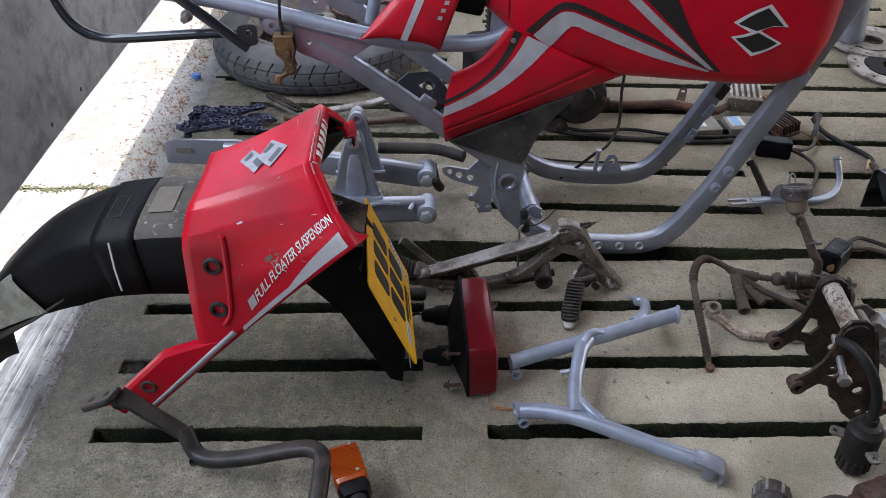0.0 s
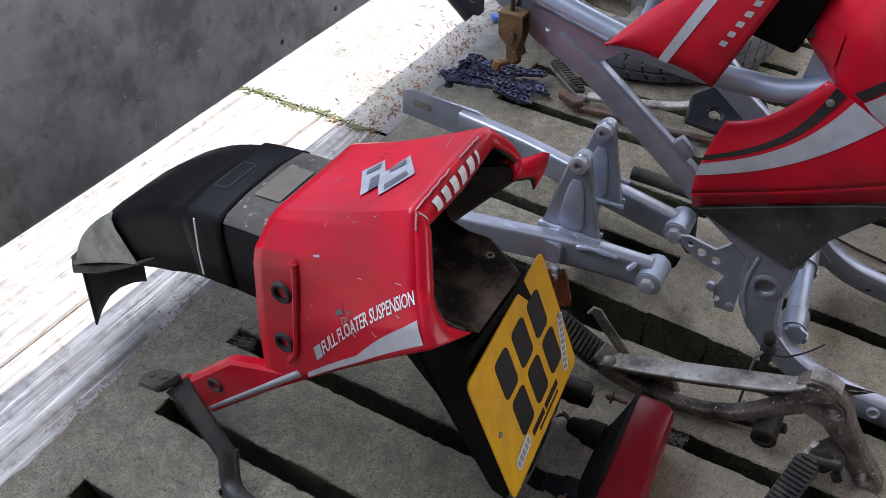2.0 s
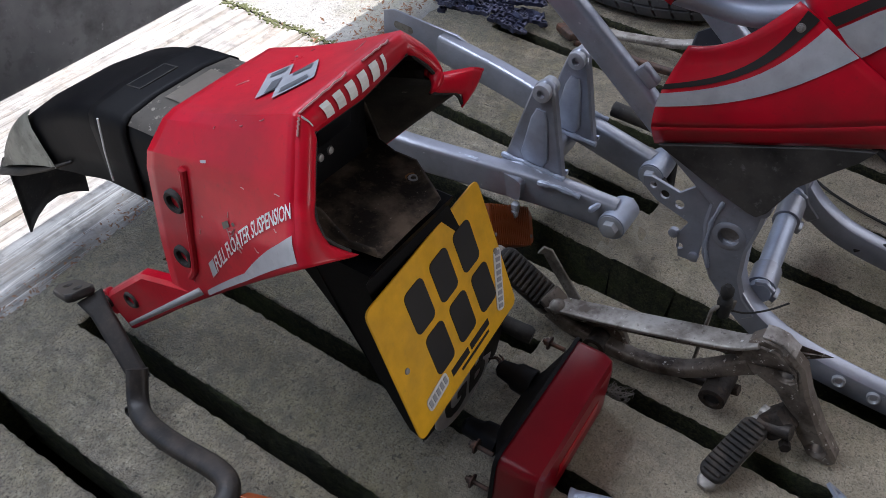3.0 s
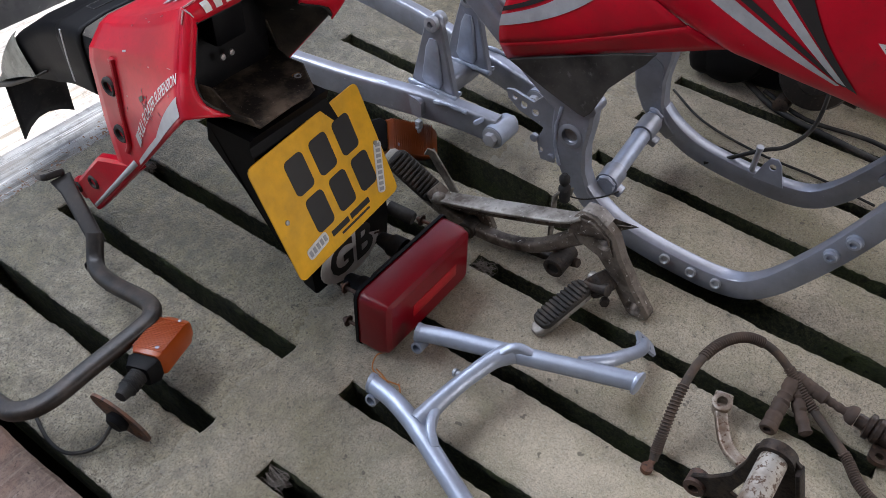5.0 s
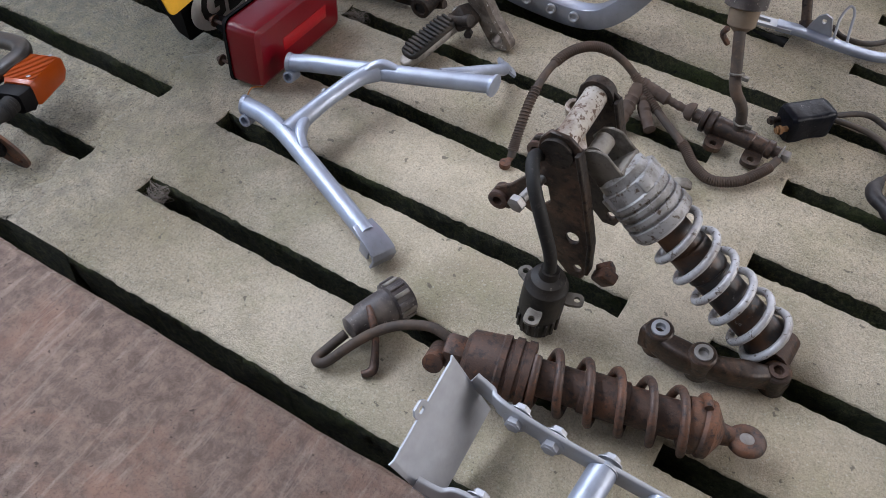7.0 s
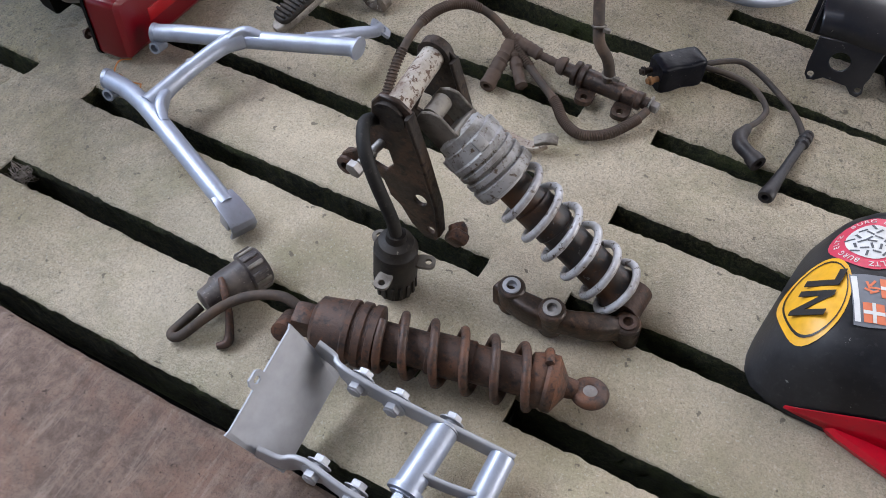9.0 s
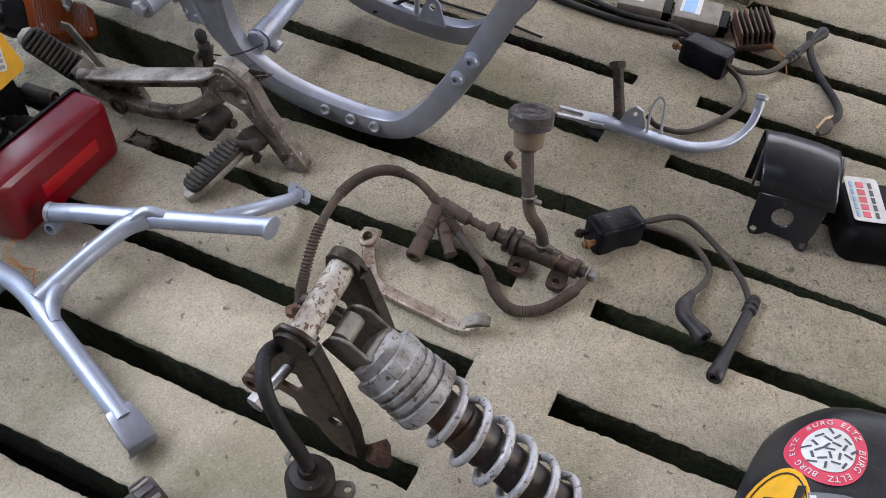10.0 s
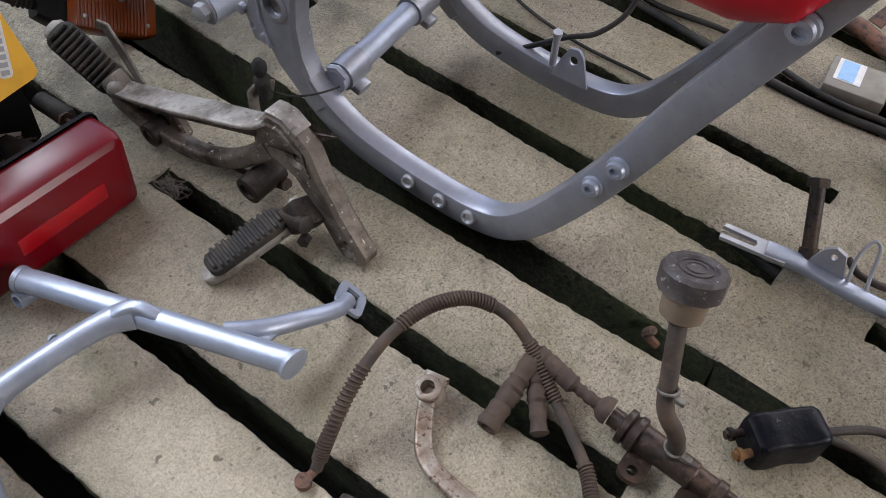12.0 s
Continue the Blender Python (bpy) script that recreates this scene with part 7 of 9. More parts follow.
res = part("remote_adjuster", bm, M["dustblack"], shock, "black remote adjuster")
for a0 in (20, 150, 275):
    bm = nbm()
    d = Vector((math.cos(radians(a0)), math.sin(radians(a0)), 0))
    plate(bm, rounded(0.024, 0.018, 0.007), 0.004, axes(Vector((0.558, -0.065, 0.062)) + d * 0.034, d, (0, 0, 1)), holes=((0.004, 0, 0.004),))
    part("adjuster_lug", bm, M["oldalloy"], res)
for k in range(16):
    bm = nbm()
    d = Vector((math.cos(k * math.pi / 8), math.sin(k * math.pi / 8), 0))
    box(bm, (0.003, 0.0045, 0.022), axes(Vector((0.5565, -0.066, 0.022)) + d * 0.0242, d, (0, 0, 1)), 0.001, 1)
    part("knurl", bm, M["dustblack"], res)
bm = nbm()
tube(bm, [(0.559, -0.064, 0.105), (0.556, -0.068, 0.140), (0.540, -0.068, 0.185), (0.522, -0.058, 0.216), (0.508, -0.036, 0.226), (0.505, -0.012, 0.214), (0.520, 0.012, 0.200)], 0.0075, 12, 6)
part("hydraulic_hose", bm, M["rubber"], shock, "black rubber hose")
bm = nbm()
lathe(bm, [(0.0, 0.010), (0.008, 0.012), (0.016, 0.010)], (0.600, 0.004, 0.075), (0.6, -0.6, -0.4), 10)
box(bm, (0.022, 0.016, 0.03), pose(0.608, -0.01, 0.07, 20, 30, 10), 0.005)
part("drain_lug", bm, M["rust"], shock, "rusted lug")

# ---- rusty shock absorber ----
shock2 = thing("shock_absorber", (0.66, -0.14, 0.0), "heavily rusted shock absorber with hose and reservoir", "shock absorber")
RA, RB = Vector((0.498, -0.180, 0.050)), Vector((0.814, -0.106, 0.040))
rd = (RB - RA).normalized()
RL = (RB - RA).length
bm = nbm()
box(bm, (0.026, 0.030, 0.034), axes(RA + rd * 0.010, rd, (0, 0, 1)), 0.006)
lathe(bm, [(-0.016, 0.012), (0.016, 0.012), (0.017, 0.008)], RA + Vector((-0.006, -0.012, -0.004)), (0.2, -1, 0.5), 14)
part("top_mount", bm, M["rust"], shock2)
bm = nbm()
lathe(bm, [(0.020, 0.022), (0.026, 0.031), (0.058, 0.034), (0.060, 0.036), (0.066, 0.036), (0.067, 0.033), (0.071, 0.033), (0.072, 0.0365), (0.080, 0.0365), (0.081, 0.034), (0.085, 0.034), (0.086, 0.0365), (0.094, 0.0365), (0.096, 0.030)], RA, rd, 26)
part("preload_collar", bm, M["rust"], shock2, "rusty ringed collar")
bm = nbm()
lathe(bm, [(0.09, 0.021), (0.15, 0.021), (0.152, 0.024), (0.20, 0.024), (0.202, 0.0215), (RL - 0.066, 0.0215), (RL - 0.062, 0.029), (RL - 0.050, 0.031), (RL - 0.046, 0.029), (RL - 0.042, 0.032), (RL - 0.034, 0.031), (RL - 0.022, 0.012), (RL - 0.01, 0.010)], RA, rd, 24)
part("damper_body", bm, M["rust"], shock2)
bm = nbm()
coil(bm, RA + rd * 0.098, RA + rd * (RL - 0.045), 0.0325, 0.0050, 6.0, 10, 0.4)
part("spring", bm, M["rust"], shock2, "rusted coil spring")
bm = nbm()
torus(bm, RB + rd * 0.004, (-0.1, 0.15, 1), 0.0135, 0.0075, 24, 10)
part("lower_eye", bm, M["rust"], shock2)
bm = nbm()
lathe(bm, [(-0.006, 0.009), (0.004, 0.009), (0.0045, 0.006)], RB + rd * 0.004, (-0.1, 0.15, 1), 14)
part("eye_bush", bm, M["steel"], shock2)
bm = nbm()
QA, QB = Vector((0.410, -0.126, 0.027)), Vector((0.380, -0.208, 0.026))
lathe(bm, [(0, 0.0225), (0.004, 0.0255), (0.024, 0.0255), (0.026, 0.0215), (0.062, 0.0205), (0.068, 0.0165), (0.082, 0.0145), (0.084, 0.010)], QA, QB - QA, 22)
rr2 = part("reservoir", bm, M["capbrown"], shock2, "grimy dark reservoir")
for k in range(14):
    bm = nbm()
    d = (QB - QA).normalized()
    s_, u_ = ring_basis(d, Vector((0, 0, 1)))
    w = s_ * math.cos(k * math.pi / 7) + u_ * math.sin(k * math.pi / 7)
    box(bm, (0.003, 0.0055, 0.020), axes(QA + d * 0.014 + w * 0.0258, w, d), 0.001, 1)
    part("rib", bm, M["oldalloy"] if k % 2 else M["capbrown"], rr2)
bm = nbm()
tube(bm, [(0.380, -0.208, 0.022), (0.370, -0.230, 0.012), (0.366, -0.248, 0.009), (0.378, -0.248, 0.012), (0.394, -0.222, 0.024), (0.412, -0.200, 0.038), (0.438, -0.182, 0.052), (0.472, -0.170, 0.060), (0.500, -0.170, 0.054)], 0.0060, 12, 6)
part("hydraulic_hose", bm, M["hose"], shock2, "old brown rubber hose")
bm = nbm()
tube(bm, [(0.392, -0.178, 0.050), (0.404, -0.188, 0.046), (0.416, -0.200, 0.034), (0.424, -0.214, 0.016), (0.428, -0.226, 0.007), (0.420, -0.236, 0.006)], [0.003, 0.005, 0.004, 0.005, 0.006, 0.004], 10, 4)
part("hose_clamp", bm, M["rust"], shock2, "bent rusty clamp")

# ---- rocker link ----
rocker = thing("rocker_link", (0.75, -0.01, 0.0), "rusty brown rocker link with three bushed eyes", "rocker link")
bm = nbm()
sweep(bm, spline([(0.676, -0.024, 0.030), (0.700, -0.034, 0.033), (0.742, -0.036, 0.034), (0.785, -0.022, 0.030), (0.815, -0.004, 0.022), (0.832, 0.004, 0.018)], 5),
      [rounded(0.036 - 0.010 * (i / 25), 0.024 + 0.003 * math.cos(i * 0.8), 0.007) for i in range(26)], hint=(0, 0, 1))
part("body", bm, M["oilyrust"], rocker)
for x, y, z, mat in ((0.689, -0.029, 0.052, "zinc"), (0.742, -0.036, 0.054, "steel"), (0.822, 0.000, 0.036, "rust")):
    bm = nbm()
    lathe(bm, [(-0.040, 0.0160), (-0.002, 0.0160), (0.0, 0.014), (0.0005, 0.0075), (-0.010, 0.0065)], (x, y, z), (-0.05, -0.1, 1), 20)
    e = part("eye", bm, M["oilyrust"], rocker)
    bm = nbm()
    lathe(bm, [(-0.004, 0.0105), (0.003, 0.0105), (0.0035, 0.006), (-0.003, 0.0055)], (x, y, z), (-0.05, -0.1, 1), 18)
    part("bush", bm, M[mat], e, "bright steel bush" if mat == "zinc" else "")

# ---- plated linkage box ----
linkage = thing("linkage_bracket", (0.64, -0.27, 0.0), "zinc plated suspension linkage with bolted side arms", "linkage")
bm = nbm()
skin(bm, [[(0.526, -0.220, 0.116), (0.528, -0.225, 0.114), (0.5315, -0.336, 0.090), (0.530, -0.342, 0.089)],
          [(0.571, -0.209, 0.031), (0.571, -0.216, 0.029), (0.574, -0.318, 0.010), (0.573, -0.325, 0.010)]])
part("back_plate", bm, M["zinc"], linkage, "folded bright plate", smooth=False, solid=0.0025)
bm = nbm()
plate(bm, [(-0.010, -0.012), (0.010, -0.012), (0.010, 0.004), (0.006, 0.009), (-0.006, 0.009), (-0.010, 0.004)], 0.003, axes((0.528, -0.283, 0.103), (0, 1, 0.2), (0.8, 0.1, 0.4)), holes=((0.0, 0.001, 0.0042),))
part("lug", bm, M["zinc"], linkage)


def side_link(pts, bolts):
    bm = nbm()
    sweep(bm, spline(pts, 4), rounded(0.006, 0.026, 0.002), hint=(0, 1, 0))
    ln = part("side_arm", bm, M["zinc"], linkage, "bright plated side arm")
    for p in bolts:
        bm = nbm()
        rod(bm, Vector(p) + Vector((0, 0.012, 0)), Vector(p) + Vector((0, -0.014, 0)), 0.0065, 12)
        hexbolt(bm, Vector(p) + Vector((0, 0.005, 0)), (0, 1, 0.1), 0.009, 0.008)
        hexbolt(bm, Vector(p) + Vector((0, -0.005, 0)), (0, -1, 0.1), 0.009, 0.008)
        part("bolt", bm, M["zinc"], ln)
    return ln


side_link([(0.548, -0.212, 0.078), (0.572, -0.214, 0.070), (0.590, -0.223, 0.072), (0.640, -0.223, 0.064), (0.700, -0.217, 0.050), (0.776, -0.209, 0.032)], [(0.606, -0.221, 0.066), (0.648, -0.220, 0.058), (0.706, -0.214, 0.050)])
side_link([(0.552, -0.330, 0.054), (0.578, -0.326, 0.048), (0.600, -0.318, 0.050), (0.650, -0.322, 0.044), (0.700, -0.320, 0.036), (0.776, -0.316, 0.026)], [(0.612, -0.316, 0.048), (0.656, -0.319, 0.042)])
bm = nbm()
rod(bm, (0.767, -0.213, 0.038), (0.767, -0.314, 0.031), 0.0135, 20)
part("cross_tube", bm, M["silver"], linkage)
bm = nbm()
rod(bm, (0.704, -0.214, 0.048), (0.698, -0.290, 0.040), 0.0155, 20)
lathe(bm, [(0, 0.019), (0.006, 0.019), (0.007, 0.012)], (0.698, -0.288, 0.040), (0, -1, -0.1), 18)
hexbolt(bm, (0.697, -0.295, 0.039), (0, -1, -0.1), 0.009, 0.010)
part("pivot_sleeve", bm, M["silver"], linkage)
bm = nbm()
sweep(bm, [(0.706, -0.272, 0.044), (0.735, -0.268, 0.040), (0.765, -0.262, 0.036)], rounded(0.022, 0.005, 0.002), hint=(0, 0, 1))
part("tie_plate", bm, M["zinc"], linkage)

# ---- brake master cylinder with reservoir and hose ----
master = thing("master_cylinder", (0.62, 0.36, 0.0), "rusty rear brake master cylinder with reservoir and hose", "master cylinder")
bm = nbm()
CA, CB = Vector((0.590, 0.372, 0.024)), Vector((0.722, 0.362, 0.022))
lathe(bm, [(0, 0.010), (0.012, 0.010), (0.014, 0.0185), (0.020, 0.0185), (0.022, 0.015), (0.026, 0.0185), (0.032, 0.0185), (0.034, 0.0145), (0.090, 0.0140), (0.092, 0.0120), (0.110, 0.0115), (0.112, 0.0135), (0.120, 0.0135), (0.122, 0.009), (0.130, 0.009)], CA, CB - CA, 22)
cyl = part("cylinder", bm, M["oilyrust"], master, "rusty cylinder body")
for x, y in ((0.632, 0.345), (0.688, 0.342)):
    bm = nbm()
    plate(bm, rounded(0.026, 0.034, 0.010), 0.008, Matrix.Translation((x, y, 0.012)), holes=((0, -0.006, 0.0055),))
    part("mounting_ear", bm, M["oilyrust"], cyl)
bm = nbm()
hexbolt(bm, CB, (1, -0.08, 0.02), 0.009, 0.012)
part("banjo_bolt", bm, M["steel"], cyl)
bm = nbm()
tube(bm, [(0.654, 0.366, 0.030), (0.654, 0.366, 0.050), (0.648, 0.362, 0.075), (0.632, 0.362, 0.098), (0.620, 0.378, 0.126), (0.606, 0.404, 0.157)], 0.0080, 14, 5)
ft = part("feed_pipe", bm, M["hose"], master, "perished feed pipe")
for p, d in (((0.654, 0.366, 0.046), (0, 0, 1)), ((0.626, 0.368, 0.118), (-0.3, 0.4, 0.9))):
    bm = nbm()
    torus(bm, p, d, 0.0090, 0.0016, 18, 6)
    box(bm, (0.010, 0.006, 0.006), Matrix.Translation(Vector(p) + Vector((0.013, -0.004, 0))), 0.001)
    part("clip", bm, M["oldalloy"], ft)
bm = nbm()
RAX = Vector((-0.13, 0.33, 0.93))
lathe(bm, [(-0.006, 0.008), (0.0, 0.014), (0.004, 0.019), (0.030, 0.021), (0.032, 0.018)], (0.604, 0.410, 0.158), RAX, 22)
rv = part("reservoir", bm, M["resin"], master, "stained plastic reservoir")
bm = nbm()
lathe(bm, [(-0.002, 0.0235), (0.000, 0.0285), (0.018, 0.0290), (0.0215, 0.0262), (0.0220, 0.0195), (0.0200, 0.0180), (0.0205, 0.002)], Vector((0.604, 0.410, 0.158)) + RAX * 0.030, RAX, 12)
for q in (0.0085, 0.0145):
    torus(bm, Vector((0.604, 0.410, 0.158)) + RAX * 0.0508, RAX, q, 0.0007, 24, 6)
part("cap", bm, M["capbrown"], rv, "grimy faceted cap")
bm = nbm()
tube(bm, [(0.599, 0.379, 0.150), (0.590, 0.372, 0.166), (0.594, 0.370, 0.178)], 0.004, 8)
part("outlet", bm, M["rust"], rv)
# bracket and spring sleeve
bm = nbm()
crusty_rod(bm, (0.500, 0.376, 0.036), (0.500, 0.300, 0.014), 0.0105, 3)
lathe(bm, [(0, 0.0115), (0.006, 0.0125), (0.010, 0.0105), (0.010, 0.006), (0.002, 0.005)], (0.500, 0.303, 0.014), (0, -1, -0.15), 12)
crusty_rod(bm, (0.500, 0.374, 0.030), (0.545, 0.318, 0.010), 0.0090, 5)
crusty_rod(bm, (0.497, 0.380, 0.038), (0.548, 0.374, 0.030), 0.0105, 7)
crusty_rod(bm, (0.540, 0.375, 0.031), (0.588, 0.372, 0.025), 0.0062, 9)
lathe(bm, [(0, 0.007), (0.004, 0.012), (0.010, 0.014), (0.014, 0.0135)], (0.574, 0.373, 0.027), (1, 0, -0.08), 16)
part("pushrod_bracket", bm, M["dullrust"], master)
HZ = [(0.398, 0.166, 0.005), (0.394, 0.190, 0.030), (0.389, 0.235, 0.062), (0.390, 0.285, 0.080), (0.402, 0.330, 0.086), (0.426, 0.364, 0.082), (0.458, 0.380, 0.066), (0.490, 0.378, 0.046),
      (0.525, 0.362, 0.026), (0.562, 0.340, 0.016), (0.598, 0.315, 0.012), (0.625, 0.285, 0.011), (0.655, 0.272, 0.011), (0.688, 0.290, 0.012), (0.712, 0.326, 0.016), (0.722, 0.352, 0.020)]
bm = nbm()
tube(bm, HZ, 0.0060, 12, 5)
hs = part("brake_hose", bm, M["hose"], master, "brown perished brake hose")
hz = spline(HZ, 14)


def hose_sleeve(i0, i1):
    """Spring wound round a stretch of the hose."""
    bm = nbm()
    pts = []
    for i in range(i0, i1):
        q = hz[min(i + 1, len(hz) - 1)]
        e, f = ring_basis((q - hz[max(i - 1, 0)]).normalized(), Vector((0, 0, 1)))
        for k in range(12):
            w = 2 * math.pi * (i * 12 + k) / 14
            pts.append(hz[i].lerp(q, k / 12) + (e * math.cos(w) + f * math.sin(w)) * 0.0066)
    sweep(bm, pts, circle(0.0014, 5))
    part("spring_sleeve", bm, M["dullrust"], hs, "dull brown spring sleeve")


hose_sleeve(4, 32)
hose_sleeve(45, 79)
hose_sleeve(97, 118)
hose_sleeve(138, 200)
bm = nbm()
rod(bm, HZ[0], (0.397, 0.152, 0.004), 0.0045, 10)
lathe(bm, [(-0.004, 0.008), (0.004, 0.008)], (0.397, 0.150, 0.005), (0, 0, 1), 14)
part("hose_union", bm, M["rust"], hs)

# ---- gear lever ----
lever = thing("gear_lever", (0.52, 0.25, 0.0), "pitted chrome gear lever with rubberless toe", "gear lever")
bm = nbm()
lathe(bm, [(-0.013, 0.0135), (0.012, 0.0135), (0.013, 0.0115), (0.013, 0.0072), (-0.004, 0.0065)], (0.437, 0.288, 0.020), (-0.1, -0.25, 1), 20)
lathe(bm, [(-0.012, 0.0055), (0.012, 0.0055), (0.0125, 0.004)], (0.433, 0.303, 0.020), (1, 0.2, 0), 10)
box(bm, (0.020, 0.014, 0.016), axes((0.434, 0.300, 0.020), (1, 0.2, 0), (-0.1, -0.25, 1)), 0.003)
part("clamp_eye", bm, M["chrome"], lever)
bm = nbm()
sweep(bm, spline([(0.440, 0.278, 0.018), (0.452, 0.258, 0.014), (0.466, 0.240, 0.010), (0.484, 0.230, 0.009), (0.520, 0.225, 0.009), (0.570, 0.220, 0.009), (0.596, 0.217, 0.010), (0.612, 0.220, 0.012), (0.622, 0.228, 0.018)], 5), rounded(0.010, 0.017, 0.003), hint=(0, 0, 1))
part("arm", bm, M["chrome"], lever, "flaking chrome arm")
bm = nbm()
sweep(bm, [(0.608, 0.222, 0.018), (0.618, 0.227, 0.024), (0.630, 0.232, 0.025), (0.636, 0.234, 0.022)], [rounded(0.007, 0.015, 0.002), rounded(0.007, 0.018, 0.002), rounded(0.006, 0.019, 0.002), rounded(0.004, 0.015, 0.0015)], hint=(0, 0, 1))
part("toe", bm, M["oldalloy"], lever, "bent toe piece worn dull")


# ---- ignition coils ----
def ignition_coil(name, a, b, r, leads, label):
    a, b = Vector(a), Vector(b)
    t = thing(name, (a + b) / 2 - Vector((0, 0, r)), label, "ignition coil")
    d = (b - a).normalized()
    n = (b - a).length
    bm = nbm()
    rr = random.Random(int(1000 * n) + 3)
    path, secs = [], []
    for i in range(15):
        f = i / 14
        k = (0.88 if i in (0, 14) else 1.0) * (1 + 0.012 * math.sin(9 * f) + rr.uniform(-0.012, 0.012))
        path.append(a.lerp(b, f))
        secs.append([(x * (1 + 0.03 * math.sin(7 * f + 40 * y)), y * (1 + 0.03 * math.sin(11 * f + 60 * x))) for x, y in rounded(2.1 * r * k, 1.85 * r * k, 0.28 * r, 4)])
    sweep(bm, path, secs, hint=(0, 0, 1))
    body = part("body", bm, M["coilblack"], t, "black moulded body")
    for s in (-0.4, 0.4):
        bm = nbm()
        side = d.cross(Vector((0, 0, 1))) * s * r * 1.2
        rod(bm, a - d * 0.018 + side, a + side, 0.0045, 10)
        lathe(bm, [(0, 0.0068), (0.004, 0.0068)], a - d * 0.010 + side, -d, 10)
        part("terminal", bm, M["brightrust"] if s > 0 else M["grime"], body, "rusty terminal")
    for pts, boot in leads:
        bm = nbm()
        tube(bm, [b - d * 0.004] + pts, 0.0044, 12, 6)
        ld = part("lead", bm, M["leadbrown"], t, "dusty ignition lead")
        if isinstance(boot, list):
            p, k1, k2, q = [Vector(v) for v in [pts[-1]] + boot]
            bm = nbm()
            tube(bm, [p, p.lerp(k1, 0.5), k1, k2, k2.lerp(q, 0.5), q], [0.0060, 0.0085, 0.0105, 0.0105, 0.0095, 0.0105], 16, 4)
            lathe(bm, [(-0.012, 0.0112), (0.0, 0.0125), (0.004, 0.0118), (0.004, 0.0062), (-0.010, 0.005)], q, q - k2, 18)
            part("plug_boot", bm, M["bootblack"], ld, "elbowed rubber plug boot")
        elif boot:
            p, q = Vector(pts[-1]), Vector(boot)
            w = (q - p).normalized()
            L = (q - p).length
            bm = nbm()
            lathe(bm, [(-0.018, 0.0050), (-0.014, 0.0080), (-0.010, 0.0084), (-0.008, 0.0070), (-0.005, 0.0092), (0.001, 0.0092), (0.003, 0.0072), (0.006, 0.0094), (0.011, 0.0094), (0.014, 0.0066), (L * 0.55, 0.0068), (L * 0.72, 0.0080), (L - 0.014, 0.0100), (L - 0.010, 0.0108), (L - 0.003, 0.0108), (L, 0.0094), (L, 0.005), (L - 0.012, 0.0045)], p, w, 18)
            part("plug_boot", bm, M["bootblack"], ld, "rubber plug boot")
    return t


ignition_coil("ignition_coil", (0.706, 0.428, 0.021), (0.756, 0.480, 0.021), 0.022,
              [([(0.800, 0.518, 0.018), (0.832, 0.522, 0.011), (0.880, 0.490, 0.007), (0.912, 0.456, 0.007), (0.932, 0.416, 0.009)], (0.911, 0.281, 0.014)),
               ([(0.800, 0.492, 0.012), (0.840, 0.486, 0.008), (0.868, 0.455, 0.007), (0.866, 0.424, 0.009), (0.856, 0.398, 0.013)], [(0.851, 0.372, 0.015), (0.856, 0.357, 0.016), (0.884, 0.334, 0.017)])], "black ignition coil with two leads and plug boots")
ignition_coil("ignition_coil", (0.716, 0.918, 0.021), (0.794, 0.896, 0.021), 0.022,
              [([(0.820, 0.880, 0.012), (0.836, 0.840, 0.007), (0.816, 0.778, 0.006), (0.772, 0.718, 0.007), (0.728, 0.706, 0.010), (0.706, 0.716, 0.016)], None),
               ([(0.826, 0.900, 0.016), (0.864, 0.930, 0.012), (0.890, 0.985, 0.012)], (0.928, 1.075, 0.020))], "black ignition coil with thick dusty leads")

# loose lead with a rubber boot
loose = thing("plug_lead", (0.95, 0.95, 0.0), "loose black plug lead with frayed end", "lead")
bm = nbm()
tube(bm, [(0.905, 1.052, 0.024), (0.918, 1.010, 0.010), (0.942, 0.960, 0.006), (0.975, 0.905, 0.006), (0.984, 0.868, 0.008), (0.972, 0.832, 0.012)], 0.0062, 12, 6)
part("lead", bm, M["rubber"], loose)
bm = nbm()
tube(bm, [(0.972, 0.836, 0.012), (0.968, 0.812, 0.016), (0.958, 0.790, 0.020)], [0.007, 0.009, 0.004], 10, 4)
part("frayed_end", bm, M["hose"], loose)

# ---- side stand ----
sstand = thing("side_stand", (0.72, 0.69, 0.0), "bright steel side stand with dark spring post", "side stand")
bm = nbm()
sweep(bm, spline([(0.626, 0.668, 0.017), (0.672, 0.674, 0.016), (0.728, 0.671, 0.015), (0.782, 0.677, 0.013), (0.818, 0.698, 0.012), (0.842, 0.723, 0.014), (0.858, 0.755, 0.024), (0.862, 0.786, 0.040)], 5),
      [rounded(0.012, 0.024 - 0.0035 * min(3, i / 9), 0.004) for i in range(36)], hint=(0, 0, 1))
part("leg", bm, M["silver"], sstand, "dull silver leg")
bm = nbm()
lathe(bm, [(0, 0.008), (0.014, 0.0075), (0.016, 0.010), (0.022, 0.010), (0.024, 0.007)], (0.861, 0.782, 0.038), (0.0, 0.55, 0.6), 12)
part("leg_tip", bm, M["zinc"], sstand)
bm = nbm()
plate(bm, [(-0.036, -0.012), (0.038, -0.011), (0.042, 0.0), (0.038, 0.011), (-0.036, 0.012), (-0.037, 0.006), (0.002, 0.005), (0.004, 0.0), (0.002, -0.005), (-0.037, -0.006)], 0.005, axes((0.612, 0.665, 0.018), (1, 0.10, 0), (0, 0, 1)))
